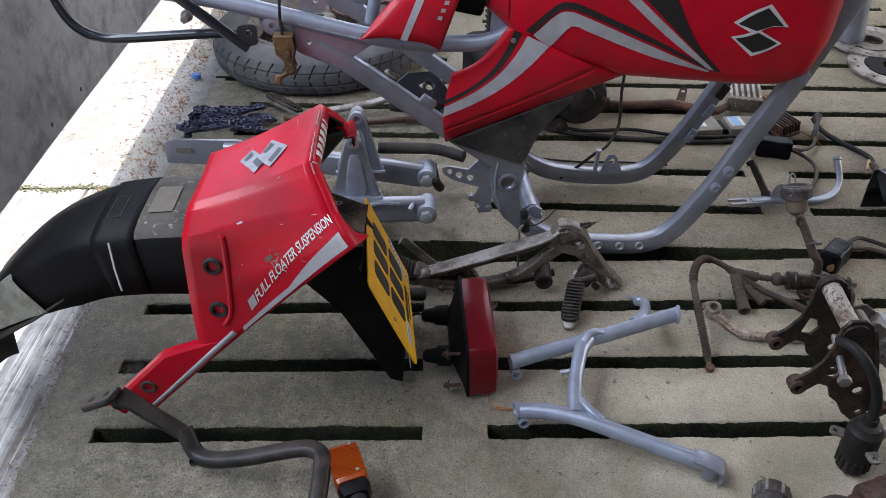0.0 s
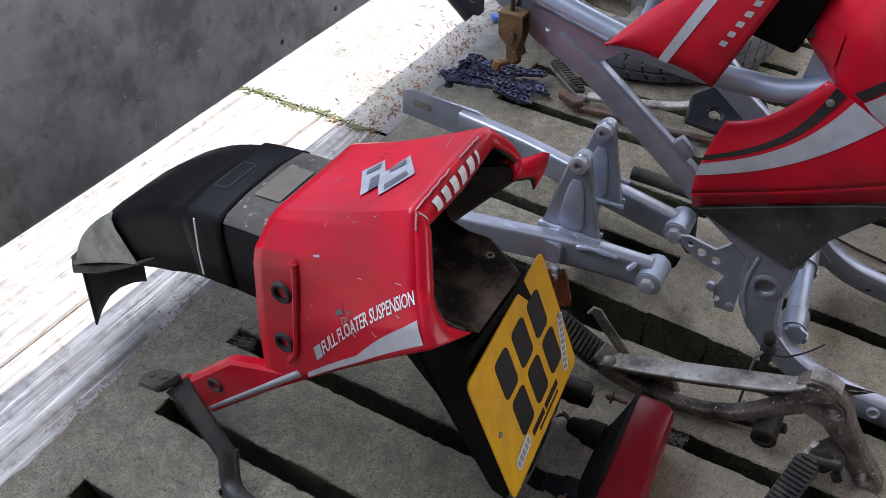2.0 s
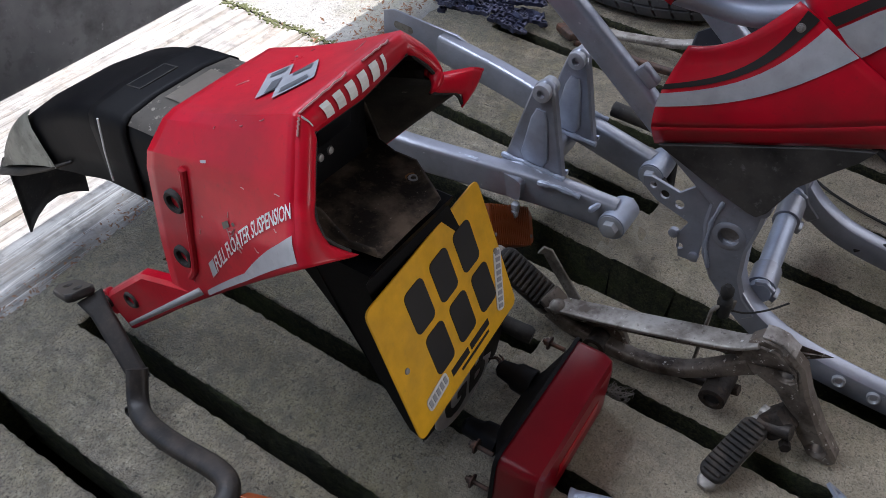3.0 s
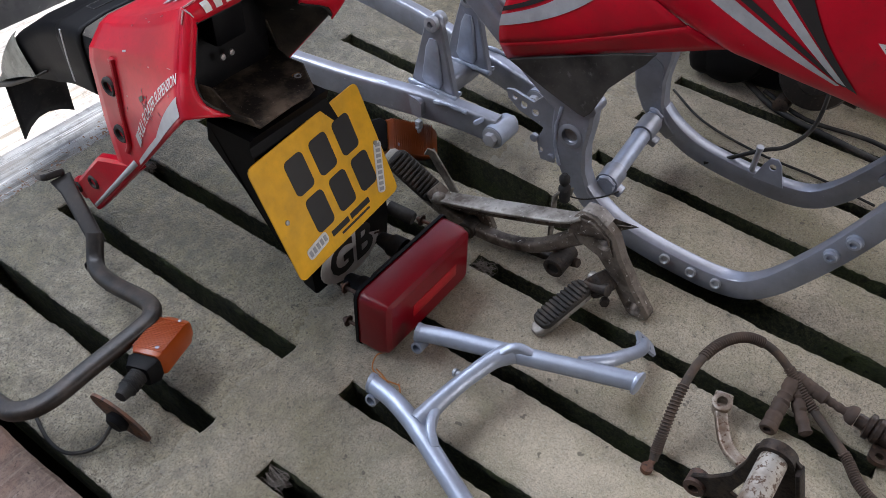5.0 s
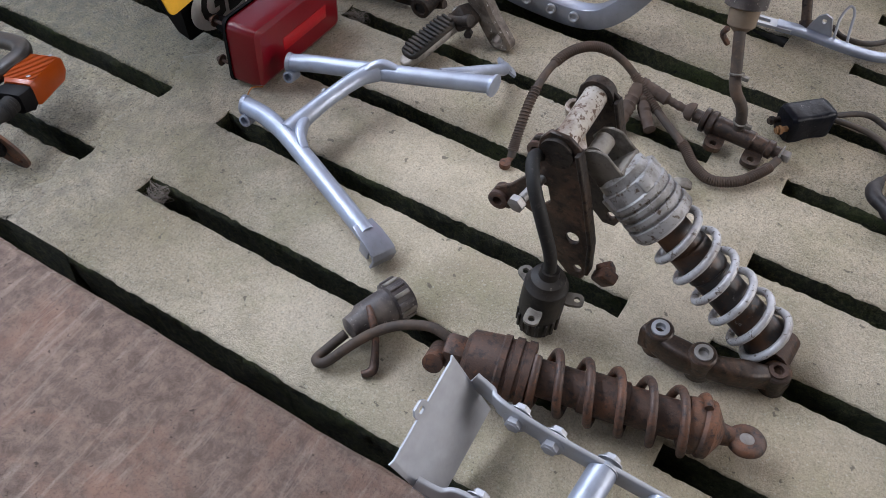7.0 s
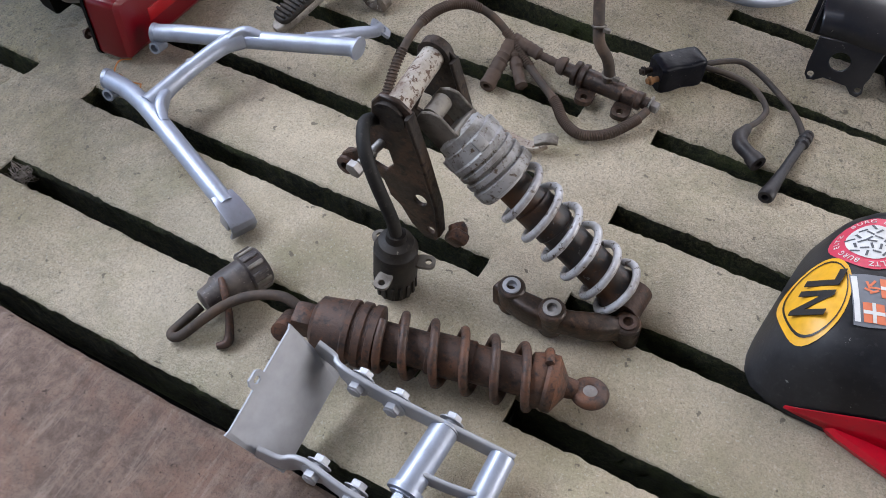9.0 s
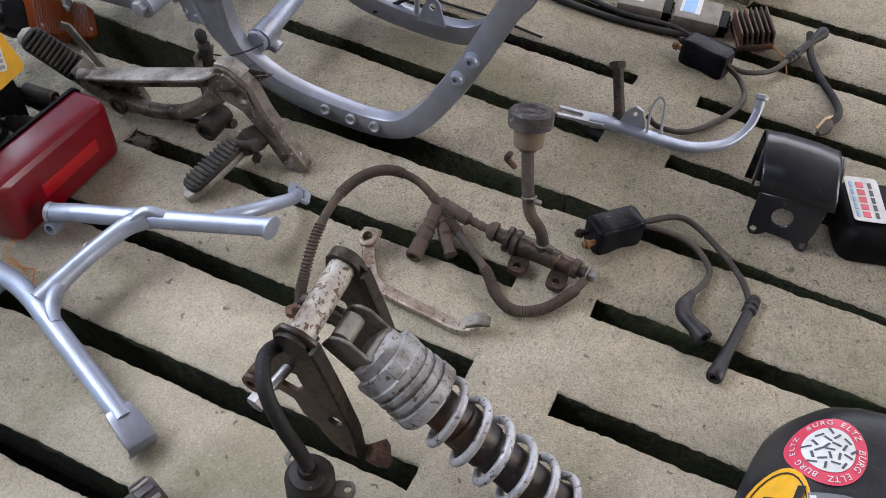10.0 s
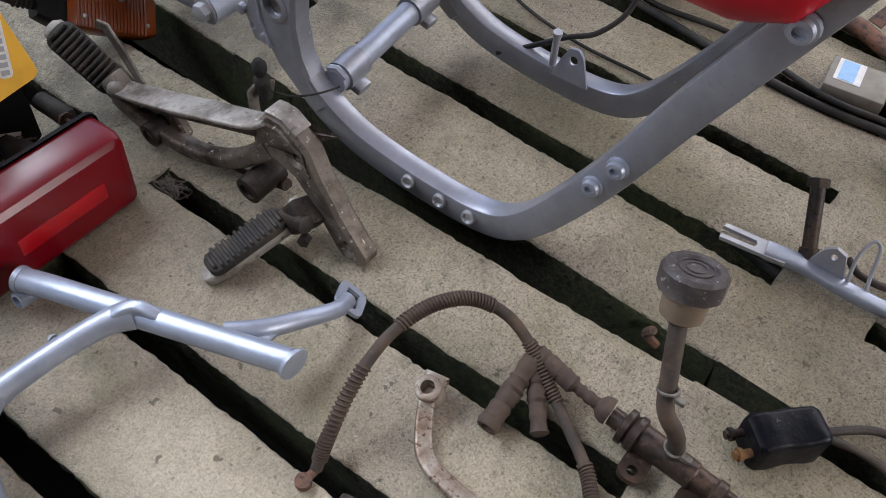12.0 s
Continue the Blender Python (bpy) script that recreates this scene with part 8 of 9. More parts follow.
plate(bm, [(-0.02, 0), (0.022, 0), (0.012, 0.030), (0.0, 0.034), (-0.01, 0.026)], 0.005, axes((0.690, 0.680, 0.020), (1, -0.05, 0), (0, -1, 0.1)), holes=((0.002, 0.022, 0.004),))
part("clevis", bm, M["zinc"], sstand)
bm = nbm()
rod(bm, (0.668, 0.690, 0.018), (0.640, 0.738, 0.072), 0.0085, 14)
lathe(bm, [(0, 0.012), (0.010, 0.0125), (0.011, 0.009)], (0.640, 0.738, 0.070), (-0.36, 0.62, 0.7), 8)
lathe(bm, [(-0.008, 0.012), (0.008, 0.011)], (0.668, 0.690, 0.018), (-0.36, 0.62, 0.7), 12)
part("spring_post", bm, M["grime"], sstand, "dark grimy post")
bm = nbm()
tube(bm, [(0.716, 0.676, 0.022), (0.712, 0.690, 0.050), (0.718, 0.704, 0.066), (0.728, 0.704, 0.058), (0.734, 0.690, 0.030), (0.740, 0.672, 0.014)], 0.0022, 8)
part("wire_loop", bm, M["zinc"], sstand)
bm = nbm()
sweep(bm, [(0.545, 0.700, -0.010), (0.60, 0.684, -0.012), (0.665, 0.668, -0.012)], rounded(0.014, 0.016, 0.005), hint=(0, 0, 1))
part("rubber_strip", bm, M["rubber"], sstand)

# ---- black bent bracket ----
bracket = thing("battery_bracket", (0.935, 0.60, 0.0), "glossy black bent steel bracket with round hole", "bracket")
bm = nbm()
plate(bm, [(-0.044, 0.072), (0.046, 0.078), (0.043, 0.034), (0.040, 0.022), (0.043, 0.008), (0.038, 0.0), (0.028, 0.002), (0.018, 0.012), (-0.016, 0.014), (-0.026, 0.006), (-0.036, 0.004), (-0.042, 0.012), (-0.044, 0.03)], 0.004,
      axes((0.940, 0.549, 0.001), (1, 0.02, 0), (0.0, -1, 0.22)), holes=((-0.004, 0.044, 0.0145), (-0.034, 0.014, 0.0045), (0.035, 0.011, 0.0045)), bevel=0.0008)
part("front_plate", bm, M["gloss"], bracket, "black enamel plate")
bm = nbm()
rows = []
for x in (0.889, 0.893, 0.915, 0.918, 0.940, 0.962, 0.985, 0.990):
    k = (x - 0.94) / 0.05
    rib = 0.004 if 0.914 < x < 0.965 else 0.0
    rows.append([(x + 0.004, 0.5655, 0.073), (x + 0.001, 0.572, 0.088 + rib), (x - 0.004, 0.590, 0.101 + rib), (x - 0.008, 0.620, 0.109 + rib), (x - 0.012, 0.645, 0.108 + rib), (x - 0.014, 0.657, 0.100), (x - 0.014, 0.661, 0.06), (x - 0.014, 0.662, 0.003)])
skin(bm, rows)
part("bent_top", bm, M["gloss"], bracket, "curved ribbed top", sharp=50, solid=0.003)
for x in (0.884, 0.988):
    bm = nbm()
    plate(bm, [(0.566, 0.070), (0.574, 0.088), (0.592, 0.100), (0.622, 0.106), (0.646, 0.104), (0.655, 0.090), (0.60, 0.060)], 0.003, Matrix(((0, 0, 1, x - 0.001), (1, 0, 0, 0), (0, 1, 0, 0), (0, 0, 0, 1))))
    part("side_wing", bm, M["gloss"], bracket)

# ---- black case with a label ----
case = thing("black_case", (1.055, 0.62, 0.0), "small black plastic case with a white label", "case")
bm = nbm()
rows = []
for z, s in ((0.002, 0.96), (0.008, 1.0), (0.030, 1.0), (0.046, 0.93), (0.052, 0.80)):
    rows.append([axes((1.062, 0.628, z), (0.96, 0.28, 0), (0, 0, 1)) @ Vector((x * s, y * s, 0)) for x, y in rounded(0.120, 0.120, 0.022, 4)])
skin(bm, rows, True)
bm.verts.ensure_lookup_table()
k = len(rows[0])
bm.faces.new([bm.verts[4 * k + i] for i in range(k)])
part("shell", bm, M["black"], case, sharp=50)
bm = nbm()
lm = axes((1.034, 0.634, 0.0545), (0.96, 0.28, 0), (-0.05, 0.02, 1))
plate(bm, rounded(0.046, 0.090, 0.006), 0.001, lm)
lab = part("label", bm, M["white"], case, "white label with plain bars")
for dx, w, mat in ((-0.004, 0.010, "stickred"), (0.010, 0.005, "ink"), (-0.016, 0.004, "stickblue")):
    for q in range(5):
        bm = nbm()
        box(bm, (w, 0.011, 0.0006), lm @ Matrix.Translation((dx, -0.032 + 0.015 * q, 0.0008)), 0)
        part("label_bar", bm, M[mat], lab)

# ---- black pannier lid with stickers ----
lid = thing("pannier_lid", (1.12, 0.15, 0.0), "black plastic pannier lid with stickers and red edge", "pannier lid")


def lid_point(u, v):
    """u, v in -1..1 over the lid's plan; the sides fall away to the rim."""
    x, y = 1.154 + 0.187 * u + 0.022 * v, 0.137 + 0.142 * v
    d = (abs(u) ** 5.4 + abs(v) ** 5.4) ** (1 / 5.4)
    h = 0.112 * (1 - min(1, d) ** 9)
    return Vector((x, y, 0.010 + h))


bm = nbm()
N = 28
rows = []
for i in range(N + 1):
    r = (i / N) ** 0.42
    row = []
    for k in range(56):
        a = 2 * math.pi * k / 56
        c, s = math.cos(a), math.sin(a)
        f = (abs(c) ** 5.4 + abs(s) ** 5.4) ** (-1 / 5.4)
        row.append(lid_point(c * f * max(r, 0.001), s * f * max(r, 0.001)))
    rows.append(row)
rows.append([p + Vector((0, 0, -0.009)) for p in rows[-1]])
skin(bm, rows, True)
ls = part("shell", bm, M["lidblack"], lid, "scuffed black plastic", sharp=40)


def lid_frame(X, Y, lift, way=(1, 0)):
    """The pose on the lid above the plan point X, Y, its x axis along way."""
    v = (Y - 0.137) / 0.142
    u = (X - 1.154 - 0.022 * v) / 0.187
    p, q1, q2 = lid_point(u, v), lid_point(u + 0.01, v), lid_point(u, v + 0.01)
    nrm = (q1 - p).cross(q2 - p).normalized()
    return axes(p + nrm * lift, (q1 - p).normalized() * way[0] + (q2 - p).normalized() * way[1], nrm)


def lid_patch(cx, cy, turn, outline, lift, mat, name, parent, label="", inner=0.0):
    """A sticker that follows the lid: its outline round cx, cy in plan metres; inner > 0 leaves a hole."""
    bm = nbm()
    rings = []
    for j in range(7):
        f = inner + (1 - inner) * j / 6
        ring = []
        for x, y in outline:
            x, y = x * f, y * f
            ring.append(lid_frame(cx + x * math.cos(turn) - y * math.sin(turn), cy + x * math.sin(turn) + y * math.cos(turn), lift).translation)
        rings.append(ring)
    skin(bm, rings, True)
    return part(name, bm, M[mat], parent, label)


def oval_line(rx, ry, seg=32):
    return [(rx * math.cos(2 * math.pi * k / seg), ry * math.sin(2 * math.pi * k / seg)) for k in range(seg)]


def blocky(w, h, n=3):
    """A rectangle's outline with points along its edges."""
    return [(-w + 2 * w * i / n, -h) for i in range(n)] + [(w, -h + 2 * h * i / n) for i in range(n)] + [(w - 2 * w * i / n, h) for i in range(n)] + [(-w, h - 2 * h * i / n) for i in range(n)]


# the near wall is red below a slanting line
bm = nbm()
rows = []
for i in range(25):
    u = -0.66 + 1.5 * i / 24
    edge = (1 - abs(u) ** 5.4) ** (1 / 5.4)
    top = min(0.085, 0.004 + 0.14 * (i / 24))
    row = []
    for j in range(7):
        d = (1 - top * (j / 6) ** 0.5 * 1.2) if j else 1.0
        p = lid_point(u * d, -edge * d)
        row.append(p + Vector((-0.0006, -0.0022, 0.0016)))
    rows.append(row)
skin(bm, rows)
part("red_panel", bm, M["red"], ls, "red plastic panel", flip=True, solid=0.0006)
yellow = lid_patch(0.993, 0.088, 0.02, oval_line(0.0260, 0.062), 0.0010, "stickyellow", "oval_sticker", ls, "yellow oval sticker")
lid_patch(0.993, 0.088, 0.02, oval_line(0.0228, 0.0555), 0.0016, "ink", "oval_border", yellow, "black border line", 0.955)
lettering("oval_letters", "NL", 0.039, lid_frame(0.993, 0.088, 0.0014, (-0.02, 1.0)), M["ink"], yellow, "bold black letters", spacing=1.12, bold=0.0018)
RX, RY = 1.026, 0.174
rs = lid_patch(RX, RY, 0.0, oval_line(0.034, 0.042), 0.0010, "stickred", "round_sticker", ls, "pink-red and white round sticker")
rc = lid_patch(RX, RY, 0.0, oval_line(0.0225, 0.0275), 0.0018, "white", "sticker_centre", rs, "white centre")
for k in range(22):
    a = k * 2.4
    d = 0.0046 * math.sqrt(k)
    lid_patch(RX + d * math.cos(a), RY + d * math.sin(a) * 1.15, a * 1.7, blocky(0.0042, 0.0012, 2), 0.0023, "darkprint", "print_stroke", rc)
for w in range(3):
    for k, ch in enumerate("BURG ELTZ"):
        if ch == " ":
            continue
        a = math.radians(250 + 120 * w - 11.5 * k)
        lettering("letter", ch, 0.0068, lid_frame(RX + 0.0283 * math.cos(a), RY + 0.0348 * math.sin(a), 0.0018, (math.sin(a), -math.cos(a))), M["white"], rs, thick=0.0002)
SX, SY, ST = 1.046, 0.092, 0.25
shield = [(-0.026, -0.034), (-0.012, -0.035), (0.004, -0.033), (0.018, -0.026), (0.028, -0.012), (0.032, 0.002), (0.028, 0.016), (0.022, 0.032), (0.006, 0.034), (-0.010, 0.034), (-0.026, 0.034), (-0.026, 0.016), (-0.026, 0.0), (-0.026, -0.016)]
sh = lid_patch(SX, SY, ST, shield, 0.0012, "shieldgrey", "shield_sticker", ls, "grey shield sticker with orange fields")


def on_shield(x, y):
    return SX + x * math.cos(ST) - y * math.sin(ST), SY + x * math.sin(ST) + y * math.cos(ST)


lid_patch(*on_shield(-0.022, 0.0), ST, blocky(0.0028, 0.030), 0.0018, "white", "pale_band", sh)
for fx, fy in ((-0.006, -0.017), (0.013, 0.017)):
    lid_patch(*on_shield(fx, fy), ST, blocky(0.0105, 0.0125), 0.0019, "orangeprint", "orange_field", sh)
    lid_patch(*on_shield(fx, fy), ST, blocky(0.0105, 0.0022), 0.0024, "white", "cross_bar", sh)
    lid_patch(*on_shield(fx, fy), ST, blocky(0.0018, 0.0125), 0.0026, "white", "cross_bar", sh)
for fx, fy in ((-0.006, 0.016), (0.012, -0.012)):
    for k in range(5):
        lid_patch(*on_shield(fx + 0.004 * math.cos(k * 1.3), fy + 0.006 * math.sin(k * 1.3)), ST + k * 0.9, blocky(0.0050, 0.0013, 2), 0.0019, "orangeprint", "print_stroke", sh)
bm = nbm()
rows = []
for z, s in ((0.001, 0.0), (0.012, 0.004), (0.018, 0.0), (0.020, -0.012)):
    rows.append([(x, y - s, z) for x, y in ((1.035, 0.006), (1.07, -0.010), (1.14, -0.030), (1.22, -0.046), (1.34, -0.060), (1.34, 0.02), (1.2, 0.03), (1.08, 0.02))])
skin(bm, rows, True)
bm.verts.ensure_lookup_table()
bm.faces.new([bm.verts[24 + i] for i in range(8)])
part("red_edge", bm, M["red"], lid, "red plastic edge")
bm = nbm()
hexbolt(bm, (1.045, 0.004, 0.032), (-0.3, -0.8, 0.5), 0.005, 0.003)
part("lid_rivet", bm, M["rust"], lid)

# ---- electrical boxes ----
for k, (x, y, a) in enumerate(((0.610, 1.022, 6), (0.712, 1.028, 4))):
    t = thing("ignition_box", (x, y, 0.0), "small grey ignition box with blue and white label", "ignition box", "ignition boxes")
    m = pose(x, y, 0.014, 0, 0, a)
    bm = nbm()
    box(bm, (0.082, 0.072, 0.027), m, 0.004)
    bd = part("body", bm, M["boxgrey"], t, "dusty grey body")
    bm = nbm()
    box(bm, (0.036, 0.050, 0.0008), m @ Matrix.Translation((-0.014, 0.006, 0.0139)), 0)
    lb = part("label", bm, M["white"], bd, "white label")
    bm = nbm()
    box(bm, (0.022, 0.046, 0.0006), m @ Matrix.Translation((-0.016, 0.006, 0.0146)), 0)
    part("label_bar", bm, M["stickblue"], lb)
    bm = nbm()
    box(bm, (0.014, 0.054, 0.022), m @ Matrix.Translation((0.048, -0.004, -0.002)), 0.002)
    for q in range(4):
        box(bm, (0.004, 0.008, 0.010), m @ Matrix.Translation((0.056, -0.022 + 0.012 * q, 0.0)), 0.001)
    part("connector", bm, M["black"], bd)

regulator = thing("regulator", (0.812, 1.02, 0.0), "dark finned regulator with frayed wires", "regulator")
m = pose(0.812, 1.022, 0.018, 0, -8, 22)
bm = nbm()
box(bm, (0.062, 0.078, 0.012), m @ Matrix.Translation((0, 0, -0.008)), 0.002)
part("base", bm, M["rust"], regulator)
for q in range(7):
    bm = nbm()
    box(bm, (0.0035, 0.076, 0.026), m @ Matrix.Translation((-0.027 + 0.009 * q, 0, 0.010)), 0.001)
    part("fin", bm, M["grime"] if q % 2 else M["rust"], regulator)
bm = nbm()
for q in range(5):
    tube(bm, [(0.848, 1.00, 0.016), (0.862 + 0.004 * q, 0.992 - 0.006 * q, 0.014), (0.882 + 0.002 * q, 0.982 - 0.010 * q, 0.005)], 0.0012, 6, 4)
part("frayed_wires", bm, M["brightrust"], regulator)

cooler = thing("oil_cooler", (0.765, 1.20, 0.0), "dirty finned alloy oil cooler with rusty ends", "oil cooler")
m = pose(0.768, 1.205, 0.030, 0, 0, -14)
for q in range(6):
    bm = nbm()
    box(bm, (0.008, 0.150, 0.030), m @ Matrix.Translation((-0.037 + 0.015 * q, 0, 0.004)), 0.002)
    part("fin", bm, M["alloy"], cooler)
bm = nbm()
for q in range(5):
    box(bm, (0.008, 0.146, 0.020), m @ Matrix.Translation((-0.0295 + 0.015 * q, 0, 0.0)), 0)
part("core", bm, M["rust"], cooler)
for s in (-1, 1):
    bm = nbm()
    box(bm, (0.096, 0.022, 0.042), m @ Matrix.Translation((0, s * 0.084, 0)), 0.008)
    part("end_tank", bm, M["grimecast"], cooler)
bm = nbm()
torus(bm, m @ Vector((0.062, -0.05, 0.01)), m.to_3x3() @ Vector((0.2, 0, 1)), 0.010, 0.004, 16, 8)
box(bm, (0.02, 0.014, 0.006), m @ Matrix.Translation((0.05, -0.05, 0.008)), 0.002)
part("mount_lug", bm, M["brightrust"], cooler, "orange rusted lug")
bm = nbm()
torus(bm, m @ Vector((-0.066, -0.02, 0.0)), m.to_3x3() @ Vector((0.2, 0, 1)), 0.010, 0.004, 16, 8)
part("mount_lug", bm, M["brightrust"], cooler, "orange rusted lug")

# pipe, cables and loom on the floor behind the frame
pipe = thing("rusty_pipe", (0.55, 1.15, 0.0), "rusty wrapped pipe with a tab, on the slats", "pipe")
bm = nbm()
tube(bm, [(0.34, 1.150, 0.030), (0.42, 1.150, 0.018), (0.50, 1.158, 0.014), (0.565, 1.158, 0.015), (0.620, 1.128, 0.016), (0.665, 1.110, 0.018), (0.705, 1.130, 0.024)], [0.012, 0.012, 0.013, 0.0135, 0.012, 0.012, 0.010], 14, 6)
part("pipe", bm, M["rust"], pipe)
bm = nbm()
plate(bm, [(-0.012, 0), (0.012, 0), (0.010, 0.034), (0.0, 0.042), (-0.010, 0.034)], 0.003, axes((0.586, 1.165, 0.024), (0.9, -0.4, 0), (0.3, -0.6, 0.6)), holes=((0, 0.028, 0.005),))
part("tab", bm, M["rust"], pipe)
loom = thing("wiring_loom", (0.48, 0.98, 0.0), "black wiring loom trailing across the slats", "wiring loom")
for q, pts in enumerate(([(0.16, 1.06, 0.02), (0.24, 1.02, 0.008), (0.36, 0.995, 0.006), (0.48, 0.972, 0.006), (0.58, 0.962, 0.006), (0.67, 0.965, 0.007), (0.74, 0.972, 0.008), (0.79, 0.965, 0.008)],
                         [(0.20, 1.05, 0.02), (0.30, 1.02, 0.010), (0.42, 1.03, 0.008), (0.52, 0.998, 0.009), (0.60, 0.970, 0.016), (0.68, 0.975, 0.014), (0.75, 0.955, 0.006)],
                         [(0.05, 0.955, 0.012), (0.14, 0.900, 0.006), (0.26, 0.870, 0.005), (0.38, 0.865, 0.005), (0.48, 0.850, 0.005)])):
    bm = nbm()
    tube(bm, pts, (0.0062, 0.0045, 0.0024)[q], 10, 6)
    part("cable", bm, M["rubber"], loom)
cable = thing("control_cable", (0.30, 0.76, 0.0), "black control cable looped over the frame rail", "cable")
bm = nbm()
tube(bm, [(0.372, 0.86, 0.46), (0.358, 0.855, 0.34), (0.345, 0.845, 0.22), (0.344, 0.827, 0.13), (0.318, 0.800, 0.090), (0.285, 0.776, 0.080), (0.240, 0.755, 0.055), (0.204, 0.745, 0.034)], 0.0036, 10, 6)
part("cable", bm, M["rubber"], cable)

# ---- engine on the floor ----
engine = thing("engine", (0.20, 1.17, 0.0), "grimy black motorcycle engine standing on the slats", "engine")
bm = nbm()
box(bm, (0.30, 0.25, 0.18), pose(0.160, 1.175, 0.10, 0, 0, 12), 0.030, 3)
part("crankcase", bm, M["black"], engine, "greasy black crankcase")
bm = nbm()
lathe(bm, [(0, 0.090), (0.010, 0.095), (0.030, 0.090), (0.045, 0.070), (0.050, 0.04)], (0.105, 1.075, 0.100), (-0.2, -0.98, 0.05), 28)
part("clutch_cover", bm, M["black"], engine)
bm = nbm()
lathe(bm, [(0, 0.068), (0.024, 0.070), (0.038, 0.064), (0.042, 0.052), (0.044, 0.034), (0.049, 0.030)], (0.285, 1.060, 0.092), (0.10, -0.97, 0.2), 26)
part("starter_cover", bm, M["dustblack"], engine, "greasy dark cover")
for q in range(6):
    bm = nbm()
    d = Vector((math.cos(q * 1.047), 0, math.sin(q * 1.047)))
    hexbolt(bm, Vector((0.288, 1.022, 0.098)) + d * 0.057, (0.1, -0.97, 0.2), 0.005, 0.005)
    part("cover_bolt", bm, M["rust"], engine)
for q in range(6):
    bm = nbm()
    box(bm, (0.20, 0.19, 0.006), pose(0.170, 1.195, 0.185 + 0.014 * q, 0, 0, 12), 0.002)
    part("cooling_fin", bm, M["black"], engine)
bm = nbm()
box(bm, (0.15, 0.15, 0.09), pose(0.170, 1.195, 0.21, 0, 0, 12), 0.01)
part("barrel_core", bm, M["black"], engine)
bm = nbm()
rod(bm, (0.32, 1.075, 0.062), (0.37, 1.07, 0.058), 0.020, 16)
rod(bm, (0.37, 1.07, 0.058), (0.392, 1.068, 0.056), 0.013, 12)
part("output_shaft", bm, M["grime"], engine)
bm = nbm()
lathe(bm, [(0, 0.016), (0.03, 0.016), (0.032, 0.010)], (0.245, 1.045, 0.020), (0, -1, 0), 16)
part("drain_boss", bm, M["grime"], engine)

# ---- tyre, wheel and sprocket ----
wheel = thing("wheel", (-0.43, 1.545, 0.0), "worn motorcycle tyre on its wheel lying flat", "wheel")
WC, WR, WW = Vector((-0.43, 1.545, 0.0)), 0.322, 0.120
bm = nbm()
SEG, TREAD = 1000, 20
prof = [(WR - 0.105, 0.014), (WR - 0.090, 0.004), (WR - 0.060, 0.001), (WR - 0.030, 0.006), (WR - 0.016, 0.014)]
prof += [(WR - 0.010 * abs(2 * k / 28 - 1) ** 2.2, 0.018 + 0.003 * k) for k in range(29)]
prof += [(WR - 0.016, 0.106), (WR - 0.030, 0.114), (WR - 0.060, 0.119), (WR - 0.090, 0.116), (WR - 0.105, 0.106)]
rows = []
for j, (r, z) in enumerate(prof):
    row, q = [], j - 5
    for k in range(SEG):
        g = 0.0
        slant = (k + (q if q < 14 else 28 - q) * 0.8) % TREAD < 2
        if q in (8, 20) or slant and (1 <= q <= 5 or 7 <= q <= 12 or 16 <= q <= 21 or 23 <= q <= 27):
            g = 0.006
        a = 2 * math.pi * k / SEG
        row.append(WC + Vector((math.cos(a) * (r - g), math.sin(a) * (r - g), z)))
    rows.append(row)
skin(bm, rows, True)
part("tyre", bm, M["tyre"], wheel, "grey dusty treaded tyre", sharp=30)
bm = nbm()
lathe(bm, [(0.012, WR - 0.104), (0.020, WR - 0.112), (0.060, WR - 0.128), (0.100, WR - 0.112), (0.108, WR - 0.104), (0.112, WR - 0.112), (0.100, WR - 0.122), (0.062, WR - 0.136), (0.018, WR - 0.120), (0.012, WR - 0.112)], WC, (0, 0, 1), 72, False)
part("rim", bm, M["oldalloy"], wheel)
for q in range(3):
    a = q * 2.094 + 0.5
    bm = nbm()
    sweep(bm, [WC + Vector((math.cos(a) * 0.03, math.sin(a) * 0.03, 0.06)), WC + Vector((math.cos(a) * 0.19, math.sin(a) * 0.19, 0.06))], rounded(0.024, 0.048, 0.006), hint=(0, 0, 1))
    part("spoke", bm, M["oldalloy"], wheel)
bm = nbm()
lathe(bm, [(0.0, 0.05), (0.12, 0.05), (0.125, 0.04), (0.125, 0.016), (0.05, 0.015)], WC, (0, 0, 1), 28)
part("hub", bm, M["oldalloy"], wheel)
sprocket = thing("sprocket", (-0.30, 1.62, 0.126), "rusty drilled rear sprocket resting on the wheel", "sprocket")
bm = nbm()
out = []
for k in range(84):
    r = 0.100 + (0.006 if k % 2 else -0.003)
    out.append((r * math.cos(2 * math.pi * k / 84), r * math.sin(2 * math.pi * k / 84)))
plate(bm, out, 0.007, pose(-0.30, 1.62, 0.131, 2, -1, 0), holes=[(0, 0, 0.038)] + [(0.068 * math.cos(q * 1.047), 0.068 * math.sin(q * 1.047), 0.016) for q in range(6)])
part("plate", bm, M["rust"], sprocket)

# ---- drive chain in a heap ----
chain = thing("drive_chain", (-0.62, 1.07, 0.0), "oily blue-grey drive chain heaped on the slab", "chain")
bm = nbm()
plate(bm, rounded(0.0195, 0.0095, 0.0047, 3), 0.0020, Matrix.Translation((0, 0, 0.0055)))
plate(bm, rounded(0.0195, 0.0095, 0.0047, 3), 0.0020, Matrix.Translation((0, 0, -0.0055)))
for s in (-1, 1):
    lathe(bm, [(-0.007, 0.0038), (0.007, 0.0038)], (s * 0.0055, 0, 0), (0, 0, 1), 8)
bm.transform(Matrix.Translation(chain.location))
